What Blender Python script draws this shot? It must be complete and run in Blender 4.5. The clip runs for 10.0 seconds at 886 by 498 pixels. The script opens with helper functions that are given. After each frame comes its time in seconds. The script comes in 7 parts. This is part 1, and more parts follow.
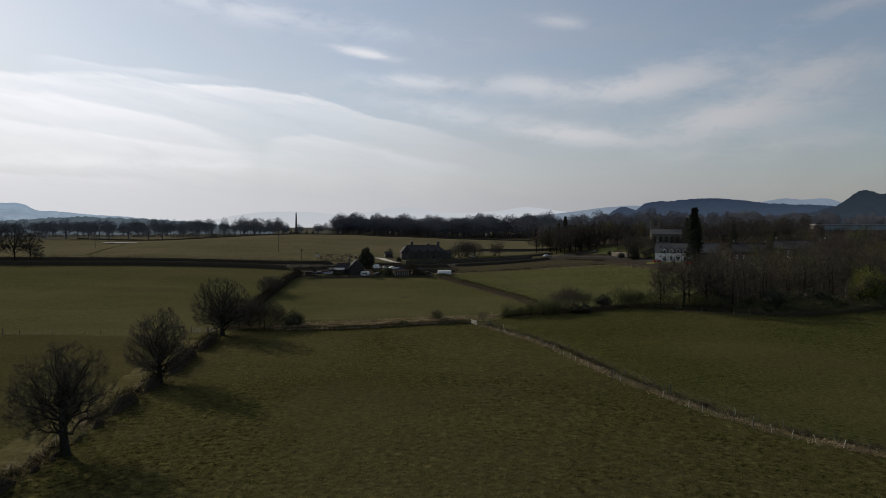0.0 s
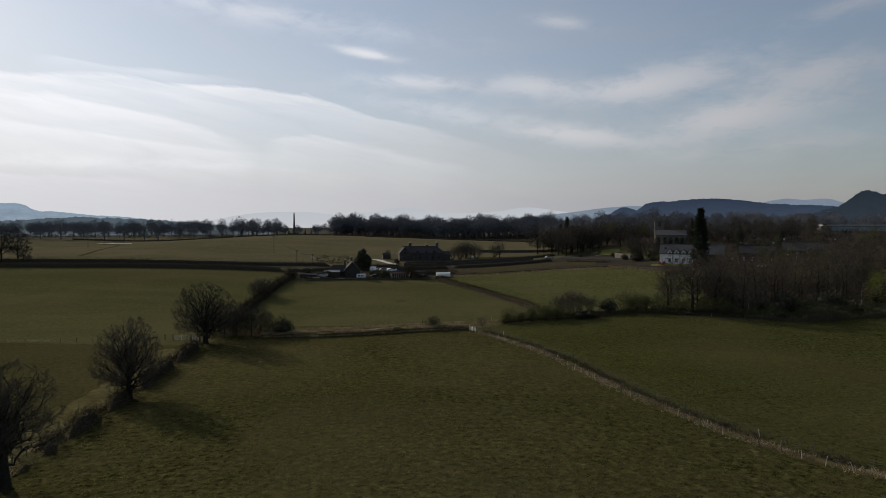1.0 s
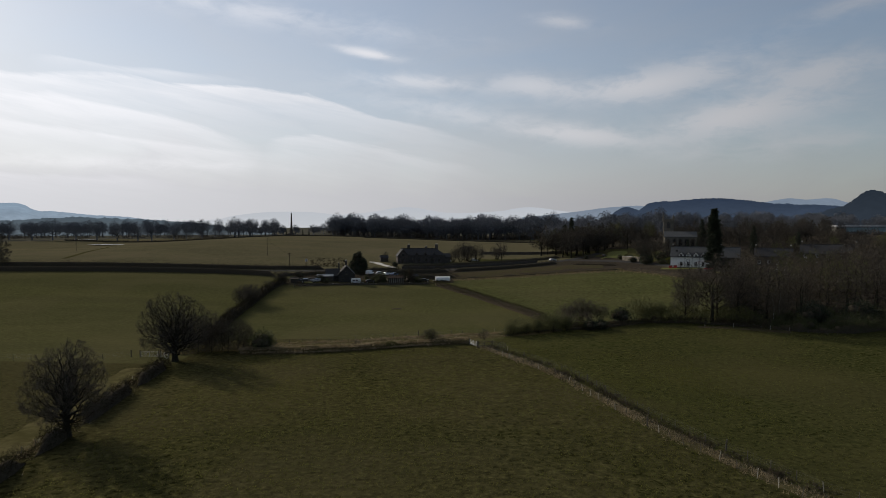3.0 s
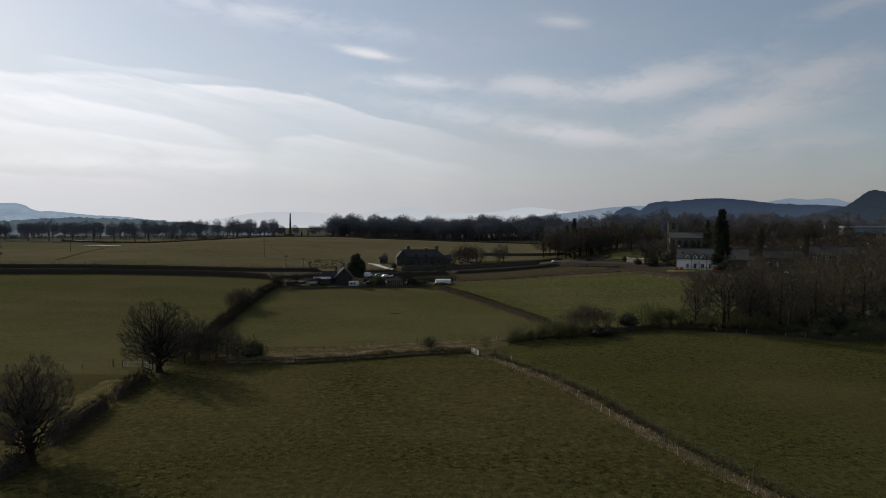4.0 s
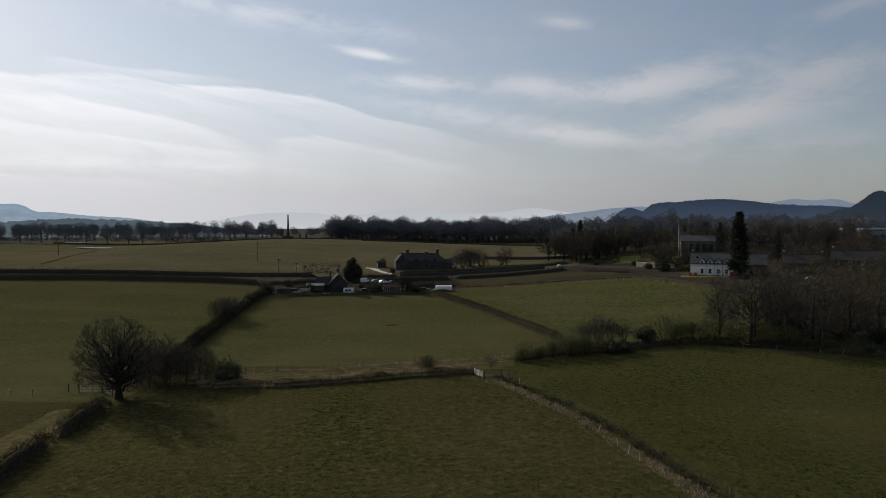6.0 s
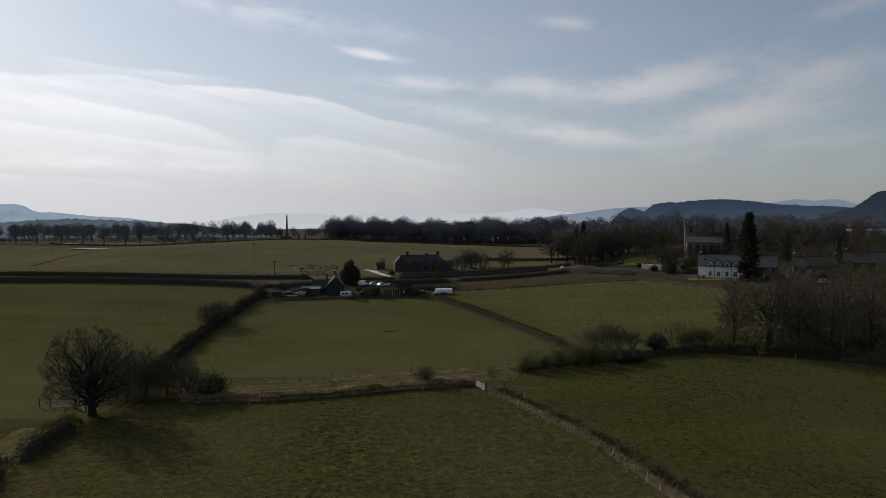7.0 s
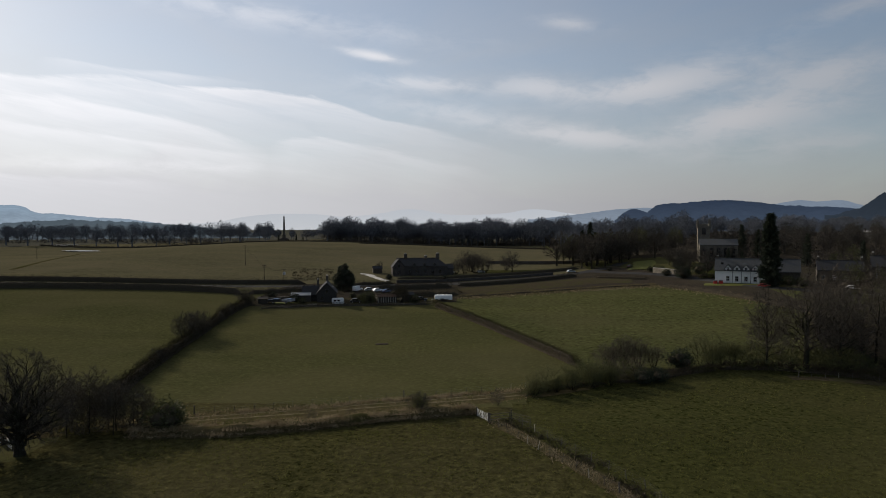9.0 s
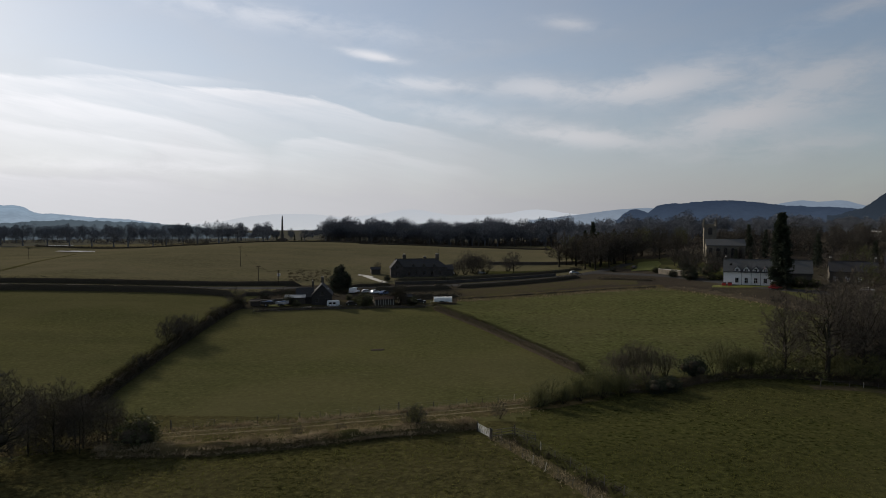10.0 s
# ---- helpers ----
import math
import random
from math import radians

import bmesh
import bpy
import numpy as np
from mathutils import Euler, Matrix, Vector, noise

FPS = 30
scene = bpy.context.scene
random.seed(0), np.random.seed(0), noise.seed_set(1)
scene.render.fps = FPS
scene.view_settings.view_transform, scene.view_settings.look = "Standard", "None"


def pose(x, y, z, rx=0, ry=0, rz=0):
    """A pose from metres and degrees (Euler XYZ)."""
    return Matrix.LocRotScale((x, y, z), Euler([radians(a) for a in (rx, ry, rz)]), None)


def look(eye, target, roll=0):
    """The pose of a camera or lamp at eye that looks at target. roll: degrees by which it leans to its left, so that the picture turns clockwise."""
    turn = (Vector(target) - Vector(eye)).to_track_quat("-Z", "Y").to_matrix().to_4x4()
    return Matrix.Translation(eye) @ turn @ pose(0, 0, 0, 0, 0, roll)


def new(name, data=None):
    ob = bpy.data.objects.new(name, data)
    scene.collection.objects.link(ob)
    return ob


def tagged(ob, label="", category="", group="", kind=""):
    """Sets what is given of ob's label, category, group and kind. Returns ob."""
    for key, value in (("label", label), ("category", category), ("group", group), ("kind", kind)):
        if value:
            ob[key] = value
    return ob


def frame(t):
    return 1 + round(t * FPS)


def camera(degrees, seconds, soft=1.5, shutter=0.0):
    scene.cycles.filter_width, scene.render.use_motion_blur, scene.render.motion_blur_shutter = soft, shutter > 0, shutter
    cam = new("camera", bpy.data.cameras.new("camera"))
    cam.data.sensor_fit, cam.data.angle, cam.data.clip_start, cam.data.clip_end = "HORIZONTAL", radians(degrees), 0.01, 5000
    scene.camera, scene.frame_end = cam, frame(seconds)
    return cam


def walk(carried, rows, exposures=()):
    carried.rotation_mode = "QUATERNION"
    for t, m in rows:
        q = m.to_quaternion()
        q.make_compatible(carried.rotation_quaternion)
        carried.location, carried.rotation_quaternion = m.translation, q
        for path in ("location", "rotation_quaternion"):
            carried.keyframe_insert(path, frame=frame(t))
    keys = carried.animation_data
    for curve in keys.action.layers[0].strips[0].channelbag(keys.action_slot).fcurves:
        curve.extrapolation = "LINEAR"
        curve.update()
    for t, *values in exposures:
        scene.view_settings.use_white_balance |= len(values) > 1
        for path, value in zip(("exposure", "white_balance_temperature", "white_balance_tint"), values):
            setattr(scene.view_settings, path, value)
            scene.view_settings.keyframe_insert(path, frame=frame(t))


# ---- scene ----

cam = camera(70.0, 10.0, soft=0.9)
PATH = [
    (0, (0.024, 0.988, 26.372), (-0.046, 2.986, 26.293), 0.0),
    (0.5, (0.406, 5.473, 26.485), (0.335, 7.47, 26.407), 0.0),
    (1, (0.665, 9.676, 26.628), (0.593, 11.673, 26.55), 0.0),
    (1.5, (0.824, 13.661, 26.798), (0.751, 15.659, 26.719), 0.0),
    (2, (0.904, 17.486, 26.991), (0.83, 19.483, 26.912), 0.0),
    (2.5, (0.925, 21.202, 27.203), (0.85, 23.199, 27.124), 0.0),
    (4, (0.788, 32.106, 27.913), (0.71, 34.103, 27.834), -0.0),
    (4.5, (0.719, 35.766, 28.16), (0.64, 37.763, 28.081), -0.0),
    (5, (0.656, 39.476, 28.403), (0.575, 41.473, 28.325), -0.0),
    (5.5, (0.604, 43.249, 28.637), (0.522, 45.246, 28.56), -0.0),
    (7, (0.556, 54.972, 29.233), (0.47, 56.968, 29.157), -0.0),
    (7.5, (0.578, 58.993, 29.375), (0.49, 60.99, 29.3), -0.0),
    (8, (0.616, 63.045, 29.478), (0.526, 65.041, 29.404), -0.0),
    (8.5, (0.662, 67.101, 29.535), (0.571, 69.098, 29.462), -0.0),
    (9, (0.711, 71.13, 29.54), (0.619, 73.127, 29.467), -0.0),
    (9.5, (0.753, 75.094, 29.484), (0.66, 77.09, 29.412), -0.0),
    (10, (0.776, 78.946, 29.36), (0.682, 80.943, 29.288), -0.0),
]
walk(cam, [(t, look(eye, target, roll)) for t, eye, target, roll in PATH],
     exposures=[(0.0, 0.0), (10.0, 0.0)])

# ---------------------------------------------------------------- light
SUN_AZ, SUN_EL = -50.0, 22.5      # degrees: from straight ahead to the right, above the horizon

sun_data = bpy.data.lights.new("sun", "SUN")
sun_data.energy, sun_data.angle, sun_data.color = 3.95, radians(0.6), (1.0, 0.89, 0.74)
sun = new("sun", sun_data)
to_sun = Vector((math.sin(radians(SUN_AZ)) * math.cos(radians(SUN_EL)),
                 math.cos(radians(SUN_AZ)) * math.cos(radians(SUN_EL)), math.sin(radians(SUN_EL))))
sun.rotation_mode = "QUATERNION"
sun.rotation_quaternion = (-to_sun).to_track_quat("-Z", "Y")

world = bpy.data.worlds.new("sky")
scene.world = world
world.use_nodes = True


class Nodes:
    """Short-hand for wiring a node tree."""

    def __init__(self, tree):
        self.tree = tree
        tree.nodes.clear()

    def add(self, kind, **given):
        n = self.tree.nodes.new(kind)
        for key, value in given.items():
            if key in n.inputs:
                self.put(n.inputs[key], value)
            else:
                setattr(n, key, value)
        return n

    def put(self, socket, value):
        if hasattr(value, "is_output"):
            self.tree.links.new(value, socket)
        elif isinstance(value, tuple) and socket.type == "RGBA" and len(value) == 3:
            socket.default_value = (*value, 1)
        else:
            socket.default_value = value

    def math(self, op, a, b=0.0, c=0.0, clamp=False):
        n = self.tree.nodes.new("ShaderNodeMath")
        n.operation, n.use_clamp = op, clamp
        for socket, value in zip(n.inputs, (a, b, c)):
            self.put(socket, value)
        return n.outputs[0]

    def mix(self, fac, a, b, blend="MIX"):
        n = self.tree.nodes.new("ShaderNodeMix")
        n.data_type, n.blend_type = "RGBA", blend
        self.put(n.inputs[0], fac)
        self.put(n.inputs[6], a)
        self.put(n.inputs[7], b)
        return n.outputs[2]

    def ramp(self, fac, stops):
        n = self.tree.nodes.new("ShaderNodeValToRGB")
        while len(n.color_ramp.elements) < len(stops):
            n.color_ramp.elements.new(0.5)
        for e, (at, colour) in zip(n.color_ramp.elements, stops):
            e.position, e.color = at, (*colour, 1)
        self.put(n.inputs[0], fac)
        return n.outputs[0]

    def noise(self, vector, scale, detail=3.0, rough=0.55, distort=0.0):
        n = self.add("ShaderNodeTexNoise", Scale=scale, Detail=detail, Roughness=rough, Distortion=distort)
        self.put(n.inputs["Vector"], vector)
        return n.outputs[0]


def build_sky():
    n = Nodes(world.node_tree)
    way = n.add("ShaderNodeTexCoord").outputs["Generated"]
    sky = n.add("ShaderNodeTexSky", sky_type="NISHITA", sun_disc=False)
    sky.sun_elevation, sky.sun_rotation = radians(SUN_EL), radians(SUN_AZ % 360)
    sky.air_density, sky.dust_density, sky.ozone_density, sky.altitude = 1.0, 0.35, 1.6, 60.0
    split = n.add("ShaderNodeSeparateXYZ")
    n.put(split.inputs[0], way)
    x, y, z = split.outputs
    az = n.math("ARCTAN2", x, y)
    el = n.math("ARCSINE", z)
    # long wind-drawn streaks of high cloud
    def streaks(turn, long, thin, seed, detail):
        c, s = math.cos(radians(turn)), math.sin(radians(turn))
        u = n.math("ADD", n.math("MULTIPLY", az, c * long), n.math("MULTIPLY", el, s * long))
        v = n.math("ADD", n.math("MULTIPLY", az, -s * thin), n.math("MULTIPLY", el, c * thin))
        at = n.add("ShaderNodeCombineXYZ")
        for socket, value in zip(at.inputs, (u, v, seed)):
            n.put(socket, value)
        return n.noise(at.outputs[0], 1.0, detail, 0.6, 0.6)

    fine = streaks(-9, 6.5, 44.0, 2.9, 6.0)
    broad = streaks(-6, 2.2, 11.0, 4.2, 4.0)
    soft = streaks(4, 3.0, 8.0, 9.1, 4.0)

    def bank(a0, e0, turn, half, thick):
        """A soft, long patch of cloud round one bearing and height, in radians."""
        c, s = math.cos(radians(turn)), math.sin(radians(turn))
        da, de = n.math("SUBTRACT", az, a0), n.math("SUBTRACT", el, e0)
        u = n.math("DIVIDE", n.math("ADD", n.math("MULTIPLY", da, c), n.math("MULTIPLY", de, s)), half)
        v = n.math("DIVIDE", n.math("SUBTRACT", n.math("MULTIPLY", de, c), n.math("MULTIPLY", da, s)), thick)
        r = n.math("ADD", n.math("MULTIPLY", u, u), n.math("MULTIPLY", v, v))
        return n.math("EXPONENT", n.math("MULTIPLY", r, -1.0))

    def patches(rows):
        total = None
        for share, row in rows:
            b = n.math("MULTIPLY", bank(*row), share)
            total = b if total is None else n.math("ADD", total, b)
        return n.math("MINIMUM", total, 1.0)

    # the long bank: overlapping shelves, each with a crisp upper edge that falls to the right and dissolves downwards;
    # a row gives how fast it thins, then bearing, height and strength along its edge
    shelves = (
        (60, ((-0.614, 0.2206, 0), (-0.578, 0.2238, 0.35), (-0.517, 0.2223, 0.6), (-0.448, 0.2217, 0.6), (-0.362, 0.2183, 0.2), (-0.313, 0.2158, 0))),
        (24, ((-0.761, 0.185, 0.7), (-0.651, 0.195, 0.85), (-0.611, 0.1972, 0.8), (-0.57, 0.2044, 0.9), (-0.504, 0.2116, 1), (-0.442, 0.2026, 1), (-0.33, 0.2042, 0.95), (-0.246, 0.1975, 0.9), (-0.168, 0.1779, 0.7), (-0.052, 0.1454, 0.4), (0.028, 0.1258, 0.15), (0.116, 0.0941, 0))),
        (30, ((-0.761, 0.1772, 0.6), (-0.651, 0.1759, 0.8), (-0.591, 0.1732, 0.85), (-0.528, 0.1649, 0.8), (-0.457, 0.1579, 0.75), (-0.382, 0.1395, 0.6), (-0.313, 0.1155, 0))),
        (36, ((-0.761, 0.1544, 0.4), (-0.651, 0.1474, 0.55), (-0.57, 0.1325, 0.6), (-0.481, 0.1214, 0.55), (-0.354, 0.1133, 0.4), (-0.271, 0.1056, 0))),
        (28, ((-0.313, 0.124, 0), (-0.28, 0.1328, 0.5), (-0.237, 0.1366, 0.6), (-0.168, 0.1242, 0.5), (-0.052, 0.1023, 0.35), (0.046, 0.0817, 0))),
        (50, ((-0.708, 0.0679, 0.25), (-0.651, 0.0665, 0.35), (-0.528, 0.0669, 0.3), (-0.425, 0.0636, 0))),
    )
    wisp = streaks(-10, 7.0, 60.0, 7.7, 6.0)
    ribs = n.math("MULTIPLY_ADD", n.math("MULTIPLY_ADD", fine, 0.5, n.math("MULTIPLY", wisp, 0.5)), 3.4, -0.95, clamp=True)
    wave = n.math("MULTIPLY_ADD", fine, 0.020, n.math("MULTIPLY_ADD", broad, 0.026, -0.023))
    clear = None
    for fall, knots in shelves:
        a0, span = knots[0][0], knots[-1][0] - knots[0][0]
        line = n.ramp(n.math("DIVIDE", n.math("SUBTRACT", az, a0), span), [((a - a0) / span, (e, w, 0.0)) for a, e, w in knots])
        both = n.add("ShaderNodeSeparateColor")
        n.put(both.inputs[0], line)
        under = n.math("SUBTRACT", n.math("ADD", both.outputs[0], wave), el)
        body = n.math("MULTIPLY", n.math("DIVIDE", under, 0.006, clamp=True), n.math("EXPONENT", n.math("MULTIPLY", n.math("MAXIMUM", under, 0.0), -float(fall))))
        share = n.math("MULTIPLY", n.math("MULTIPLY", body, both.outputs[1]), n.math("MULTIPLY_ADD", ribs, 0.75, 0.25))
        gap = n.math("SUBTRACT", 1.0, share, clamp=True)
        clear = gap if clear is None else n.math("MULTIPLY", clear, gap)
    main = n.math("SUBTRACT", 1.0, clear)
    # soft torn tufts over the blue
    puff = n.math("ADD", n.math("MULTIPLY", streaks(6, 11.0, 26.0, 3.3, 6.0), 0.6), n.math("MULTIPLY", streaks(-4, 22.0, 70.0, 6.1, 5.0), 0.4))
    tufts = patches(((0.95, (-0.153, 0.258, -8, 0.050, 0.007)), (0.62, (-0.075, 0.219, -4, 0.10, 0.012)), (0.66, (0.103, 0.212, -6, 0.07, 0.018)),
                     (0.62, (0.24, 0.200, 4, 0.09, 0.022)), (0.55, (0.34, 0.218, 8, 0.11, 0.028)), (0.62, (0.185, 0.135, -6, 0.09, 0.016)),
                     (0.75, (0.375, 0.150, 8, 0.09, 0.028)), (0.4, (0.48, 0.165, 5, 0.12, 0.030)), (0.58, (0.50, 0.205, 6, 0.08, 0.022)), (0.50, (0.15, 0.30, -10, 0.05, 0.010)),
                     (0.42, (0.56, 0.29, 12, 0.10, 0.018)), (0.40, (-0.30, 0.305, -5, 0.28, 0.020)), (0.45, (0.02, 0.165, -10, 0.20, 0.02)),
                     (0.40, (0.48, 0.11, 4, 0.16, 0.018)), (0.35, (-0.50, 0.085, 0, 0.22, 0.012))))
    loose = n.math("MULTIPLY", n.math("MULTIPLY_ADD", puff, 4.2, n.math("MULTIPLY_ADD", tufts, 1.3, -1.95), clamp=True), n.math("MULTIPLY", tufts, 0.95))
    cloud = n.math("ADD", main, loose, clamp=True)
    # a thin bright veil of high haze, a little stronger towards the sun and the horizon
    facing = n.math("MULTIPLY_ADD", n.math("COSINE", n.math("SUBTRACT", az, radians(SUN_AZ))), 0.5, 0.5)
    low = n.math("EXPONENT", n.math("MULTIPLY", n.math("ABSOLUTE", el), -7.0))
    glow = n.math("MULTIPLY_ADD", n.math("POWER", facing, 2.5), 5.4, 1.55)
    veil = n.add("ShaderNodeCombineColor")
    for socket, k in zip(veil.inputs, (0.972, 0.976, 1.02)):
        n.put(socket, n.math("MULTIPLY", glow, k))
    # overhead, out of view, extra veil is added to lift the ambient light
    high = n.math("MULTIPLY", n.math("MULTIPLY", n.math("SUBTRACT", el, 0.50), 1.6, clamp=True), 0.95)
    cover = n.math("ADD", n.math("MULTIPLY_ADD", soft, 0.38, n.math("MULTIPLY", n.math("POWER", facing, 3.0), 0.28)), n.math("MULTIPLY_ADD", low, 0.85, high), clamp=True)
    base = n.mix(cover, sky.outputs[0], veil.outputs[0])
    lift = n.mix(1.0, veil.outputs[0], (1.56, 1.54, 1.53), "MULTIPLY")
    seen = n.mix(n.math("MULTIPLY", cloud, 0.9), base, lift)
    back = n.add("ShaderNodeBackground", Strength=0.10)
    n.put(back.inputs[0], seen)
    out = n.add("ShaderNodeOutputWorld")
    n.tree.links.new(back.outputs[0], out.inputs[0])


build_sky()

# ---------------------------------------------------------------- materials
def surface(name, dark, light, scale=6.0, rough=0.85, bump=0.3, stain=None, stain_scale=0.7, metal=0.0,
            vary=0.0, gloss=0.3, bump_scale=None, far_scale=None, through_light=0.0):
    """A worn surface: two colours mixed by grain, stains at a larger scale, a fine relief."""
    m = bpy.data.materials.new(name)
    m.use_nodes = True
    n = Nodes(m.node_tree)
    at = n.add("ShaderNodeTexCoord").outputs["Object"]
    grain = n.noise(at, scale, 5.0, 0.62)
    colour = n.ramp(grain, ((0.32, dark), (0.68, light)))
    if stain:
        patch = n.noise(at, stain_scale, 4.0, 0.6, 0.4)
        colour = n.mix(n.math("MULTIPLY", n.math("SUBTRACT", patch, 0.45), 3.0, clamp=True), colour, stain)
    if far_scale:
        wide = n.noise(at, far_scale, 3.0, 0.5)
        colour = n.mix(n.math("MULTIPLY", wide, 0.55), colour, n.mix(1.0, colour, (0.55, 0.58, 0.5), "MULTIPLY"))
    if vary:
        info = n.add("ShaderNodeObjectInfo").outputs["Random"]
        colour = n.mix(n.math("MULTIPLY", info, vary), colour, n.mix(1.0, colour, (0.45, 0.5, 0.5), "MULTIPLY"))
    bsdf = n.add("ShaderNodeBsdfPrincipled", Roughness=rough, Metallic=metal)
    bsdf.inputs["Specular IOR Level"].default_value = gloss
    n.put(bsdf.inputs["Base Color"], colour)
    if bump:
        b = n.add("ShaderNodeBump", Strength=bump, Distance=0.05)
        n.put(b.inputs["Height"], n.noise(at, bump_scale or scale * 2.2, 4.0, 0.6))
        n.put(bsdf.inputs["Normal"], b.outputs[0])
    out = n.add("ShaderNodeOutputMaterial")
    if through_light:
        leaf = n.add("ShaderNodeBsdfTranslucent")
        n.put(leaf.inputs[0], colour)
        both = n.add("ShaderNodeMixShader", Fac=through_light)
        n.tree.links.new(bsdf.outputs[0], both.inputs[1])
        n.tree.links.new(leaf.outputs[0], both.inputs[2])
        n.tree.links.new(both.outputs[0], out.inputs[0])
    else:
        n.tree.links.new(bsdf.outputs[0], out.inputs[0])
    return m


def pasture(name, deep, mid, pale, dry, relief=0.85, tussock_shading=0.5, tuft_scale=2.6):
    """Grazed grass: clumps, painted tussock shading, worn paler patches and long faint bands, over bumpy turf."""
    m = bpy.data.materials.new(name)
    m.use_nodes = True
    n = Nodes(m.node_tree)
    deep, mid, pale, dry = (tuple(c * k for c, k in zip(tone, (1.0, 1.0, 1.18))) for tone in (deep, mid, pale, dry))
    at = n.add("ShaderNodeTexCoord").outputs["Object"]
    clump = n.noise(at, 0.73 * tuft_scale, 6.0, 0.72, 0.25)
    mid_n = n.noise(at, 0.16, 4.0, 0.6, 0.3)
    wide = n.noise(at, 0.022, 3.0, 0.55, 0.6)
    stretch = n.add("ShaderNodeMapping", vector_type="POINT")
    n.put(stretch.inputs["Vector"], at)
    stretch.inputs["Scale"].default_value = (0.010, 0.055, 0.05)
    band = n.noise(stretch.outputs[0], 1.0, 4.0, 0.55, 0.5)
    colour = n.ramp(clump, ((0.36, deep), (0.52, mid), (0.66, pale)))
    # dark and pale spots paint the shaded sides and lit tops of tussocks
    tuft = n.noise(at, tuft_scale, 2.0, 0.5, 0.2)
    colour = n.mix(n.math("MULTIPLY", n.math("SUBTRACT", tuft, 0.56), tussock_shading * 9.0, clamp=True), colour, n.mix(1.0, colour, (0.42, 0.44, 0.40), "MULTIPLY"))
    colour = n.mix(n.math("MULTIPLY", n.math("SUBTRACT", 0.42, tuft), tussock_shading * 7.0, clamp=True), colour, n.mix(1.0, colour, (1.45, 1.42, 1.45), "MULTIPLY"))
    colour = n.mix(n.math("MULTIPLY", n.math("SUBTRACT", mid_n, 0.46), 2.4, clamp=True), colour, n.mix(0.35, colour, dry))
    colour = n.mix(n.math("MULTIPLY", n.math("SUBTRACT", wide, 0.42), 2.8, clamp=True), colour, n.mix(0.75, colour, dry))
    colour = n.mix(n.math("MULTIPLY", n.math("SUBTRACT", band, 0.50), 3.0, clamp=True), colour, n.mix(1.0, colour, (1.22, 1.20, 1.12), "MULTIPLY"))
    colour = n.mix(n.math("MULTIPLY", n.math("SUBTRACT", 0.46, band), 3.0, clamp=True), colour, n.mix(1.0, colour, (0.80, 0.84, 0.84), "MULTIPLY"))
    bsdf = n.add("ShaderNodeBsdfPrincipled", Roughness=0.95)
    bsdf.inputs["Specular IOR Level"].default_value = 0.0
    n.put(bsdf.inputs["Base Color"], colour)
    b = n.add("ShaderNodeBump", Strength=relief, Distance=0.18 * 2.6 / tuft_scale)
    n.put(b.inputs["Height"], n.math("ADD", n.math("MULTIPLY", clump, 1.0), n.math("MULTIPLY", n.noise(at, 1.5 * tuft_scale, 4.0, 0.7), 0.5)))
    roll = n.add("ShaderNodeBump", Strength=0.10, Distance=1.0)
    n.put(roll.inputs["Height"], n.noise(at, 0.30, 3.0, 0.6))
    n.put(b.inputs["Normal"], roll.outputs[0])
    n.put(bsdf.inputs["Normal"], b.outputs[0])
    out = n.add("ShaderNodeOutputMaterial")
    n.tree.links.new(bsdf.outputs[0], out.inputs[0])
    return m


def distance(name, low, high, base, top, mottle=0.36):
    """Far hillsides seen through miles of bright air: a plain glowing backdrop with the haze painted in, paler towards
    its foot.
    """
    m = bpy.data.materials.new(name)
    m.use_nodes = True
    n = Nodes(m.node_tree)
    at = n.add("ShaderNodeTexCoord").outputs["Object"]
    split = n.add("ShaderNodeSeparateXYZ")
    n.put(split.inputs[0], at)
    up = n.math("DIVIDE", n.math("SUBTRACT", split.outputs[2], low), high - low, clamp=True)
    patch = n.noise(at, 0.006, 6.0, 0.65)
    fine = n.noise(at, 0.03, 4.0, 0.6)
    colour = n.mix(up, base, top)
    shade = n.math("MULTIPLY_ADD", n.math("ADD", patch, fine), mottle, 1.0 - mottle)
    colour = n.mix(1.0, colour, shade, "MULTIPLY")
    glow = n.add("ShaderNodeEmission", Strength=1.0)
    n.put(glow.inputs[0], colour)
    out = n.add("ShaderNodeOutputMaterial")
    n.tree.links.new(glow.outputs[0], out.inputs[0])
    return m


def glass(name, tint):
    m = bpy.data.materials.new(name)
    m.use_nodes = True
    n = Nodes(m.node_tree)
    bsdf = n.add("ShaderNodeBsdfPrincipled", Roughness=0.06)
    n.put(bsdf.inputs["Base Color"], tint)
    bsdf.inputs["Specular IOR Level"].default_value = 0.7
    out = n.add("ShaderNodeOutputMaterial")
    n.tree.links.new(bsdf.outputs[0], out.inputs[0])
    return m


GRASS_NEAR = pasture("grazed_grass", (0.025, 0.025, 0.0080), (0.044, 0.0425, 0.0138), (0.075, 0.070, 0.0235), (0.069, 0.060, 0.026), 1.0, 1.25, 1.35)
GRASS_MID = pasture("paler_grazed_grass", (0.043, 0.044, 0.016), (0.055, 0.056, 0.020), (0.074, 0.072, 0.027), (0.078, 0.070, 0.030), 0.14, 0.25, 1.6)
GRASS_RIGHT = pasture("lush_grass", (0.028, 0.031, 0.009), (0.040, 0.042, 0.0125), (0.056, 0.057, 0.018), (0.059, 0.054, 0.020), 1.0, 1.25, 1.35)
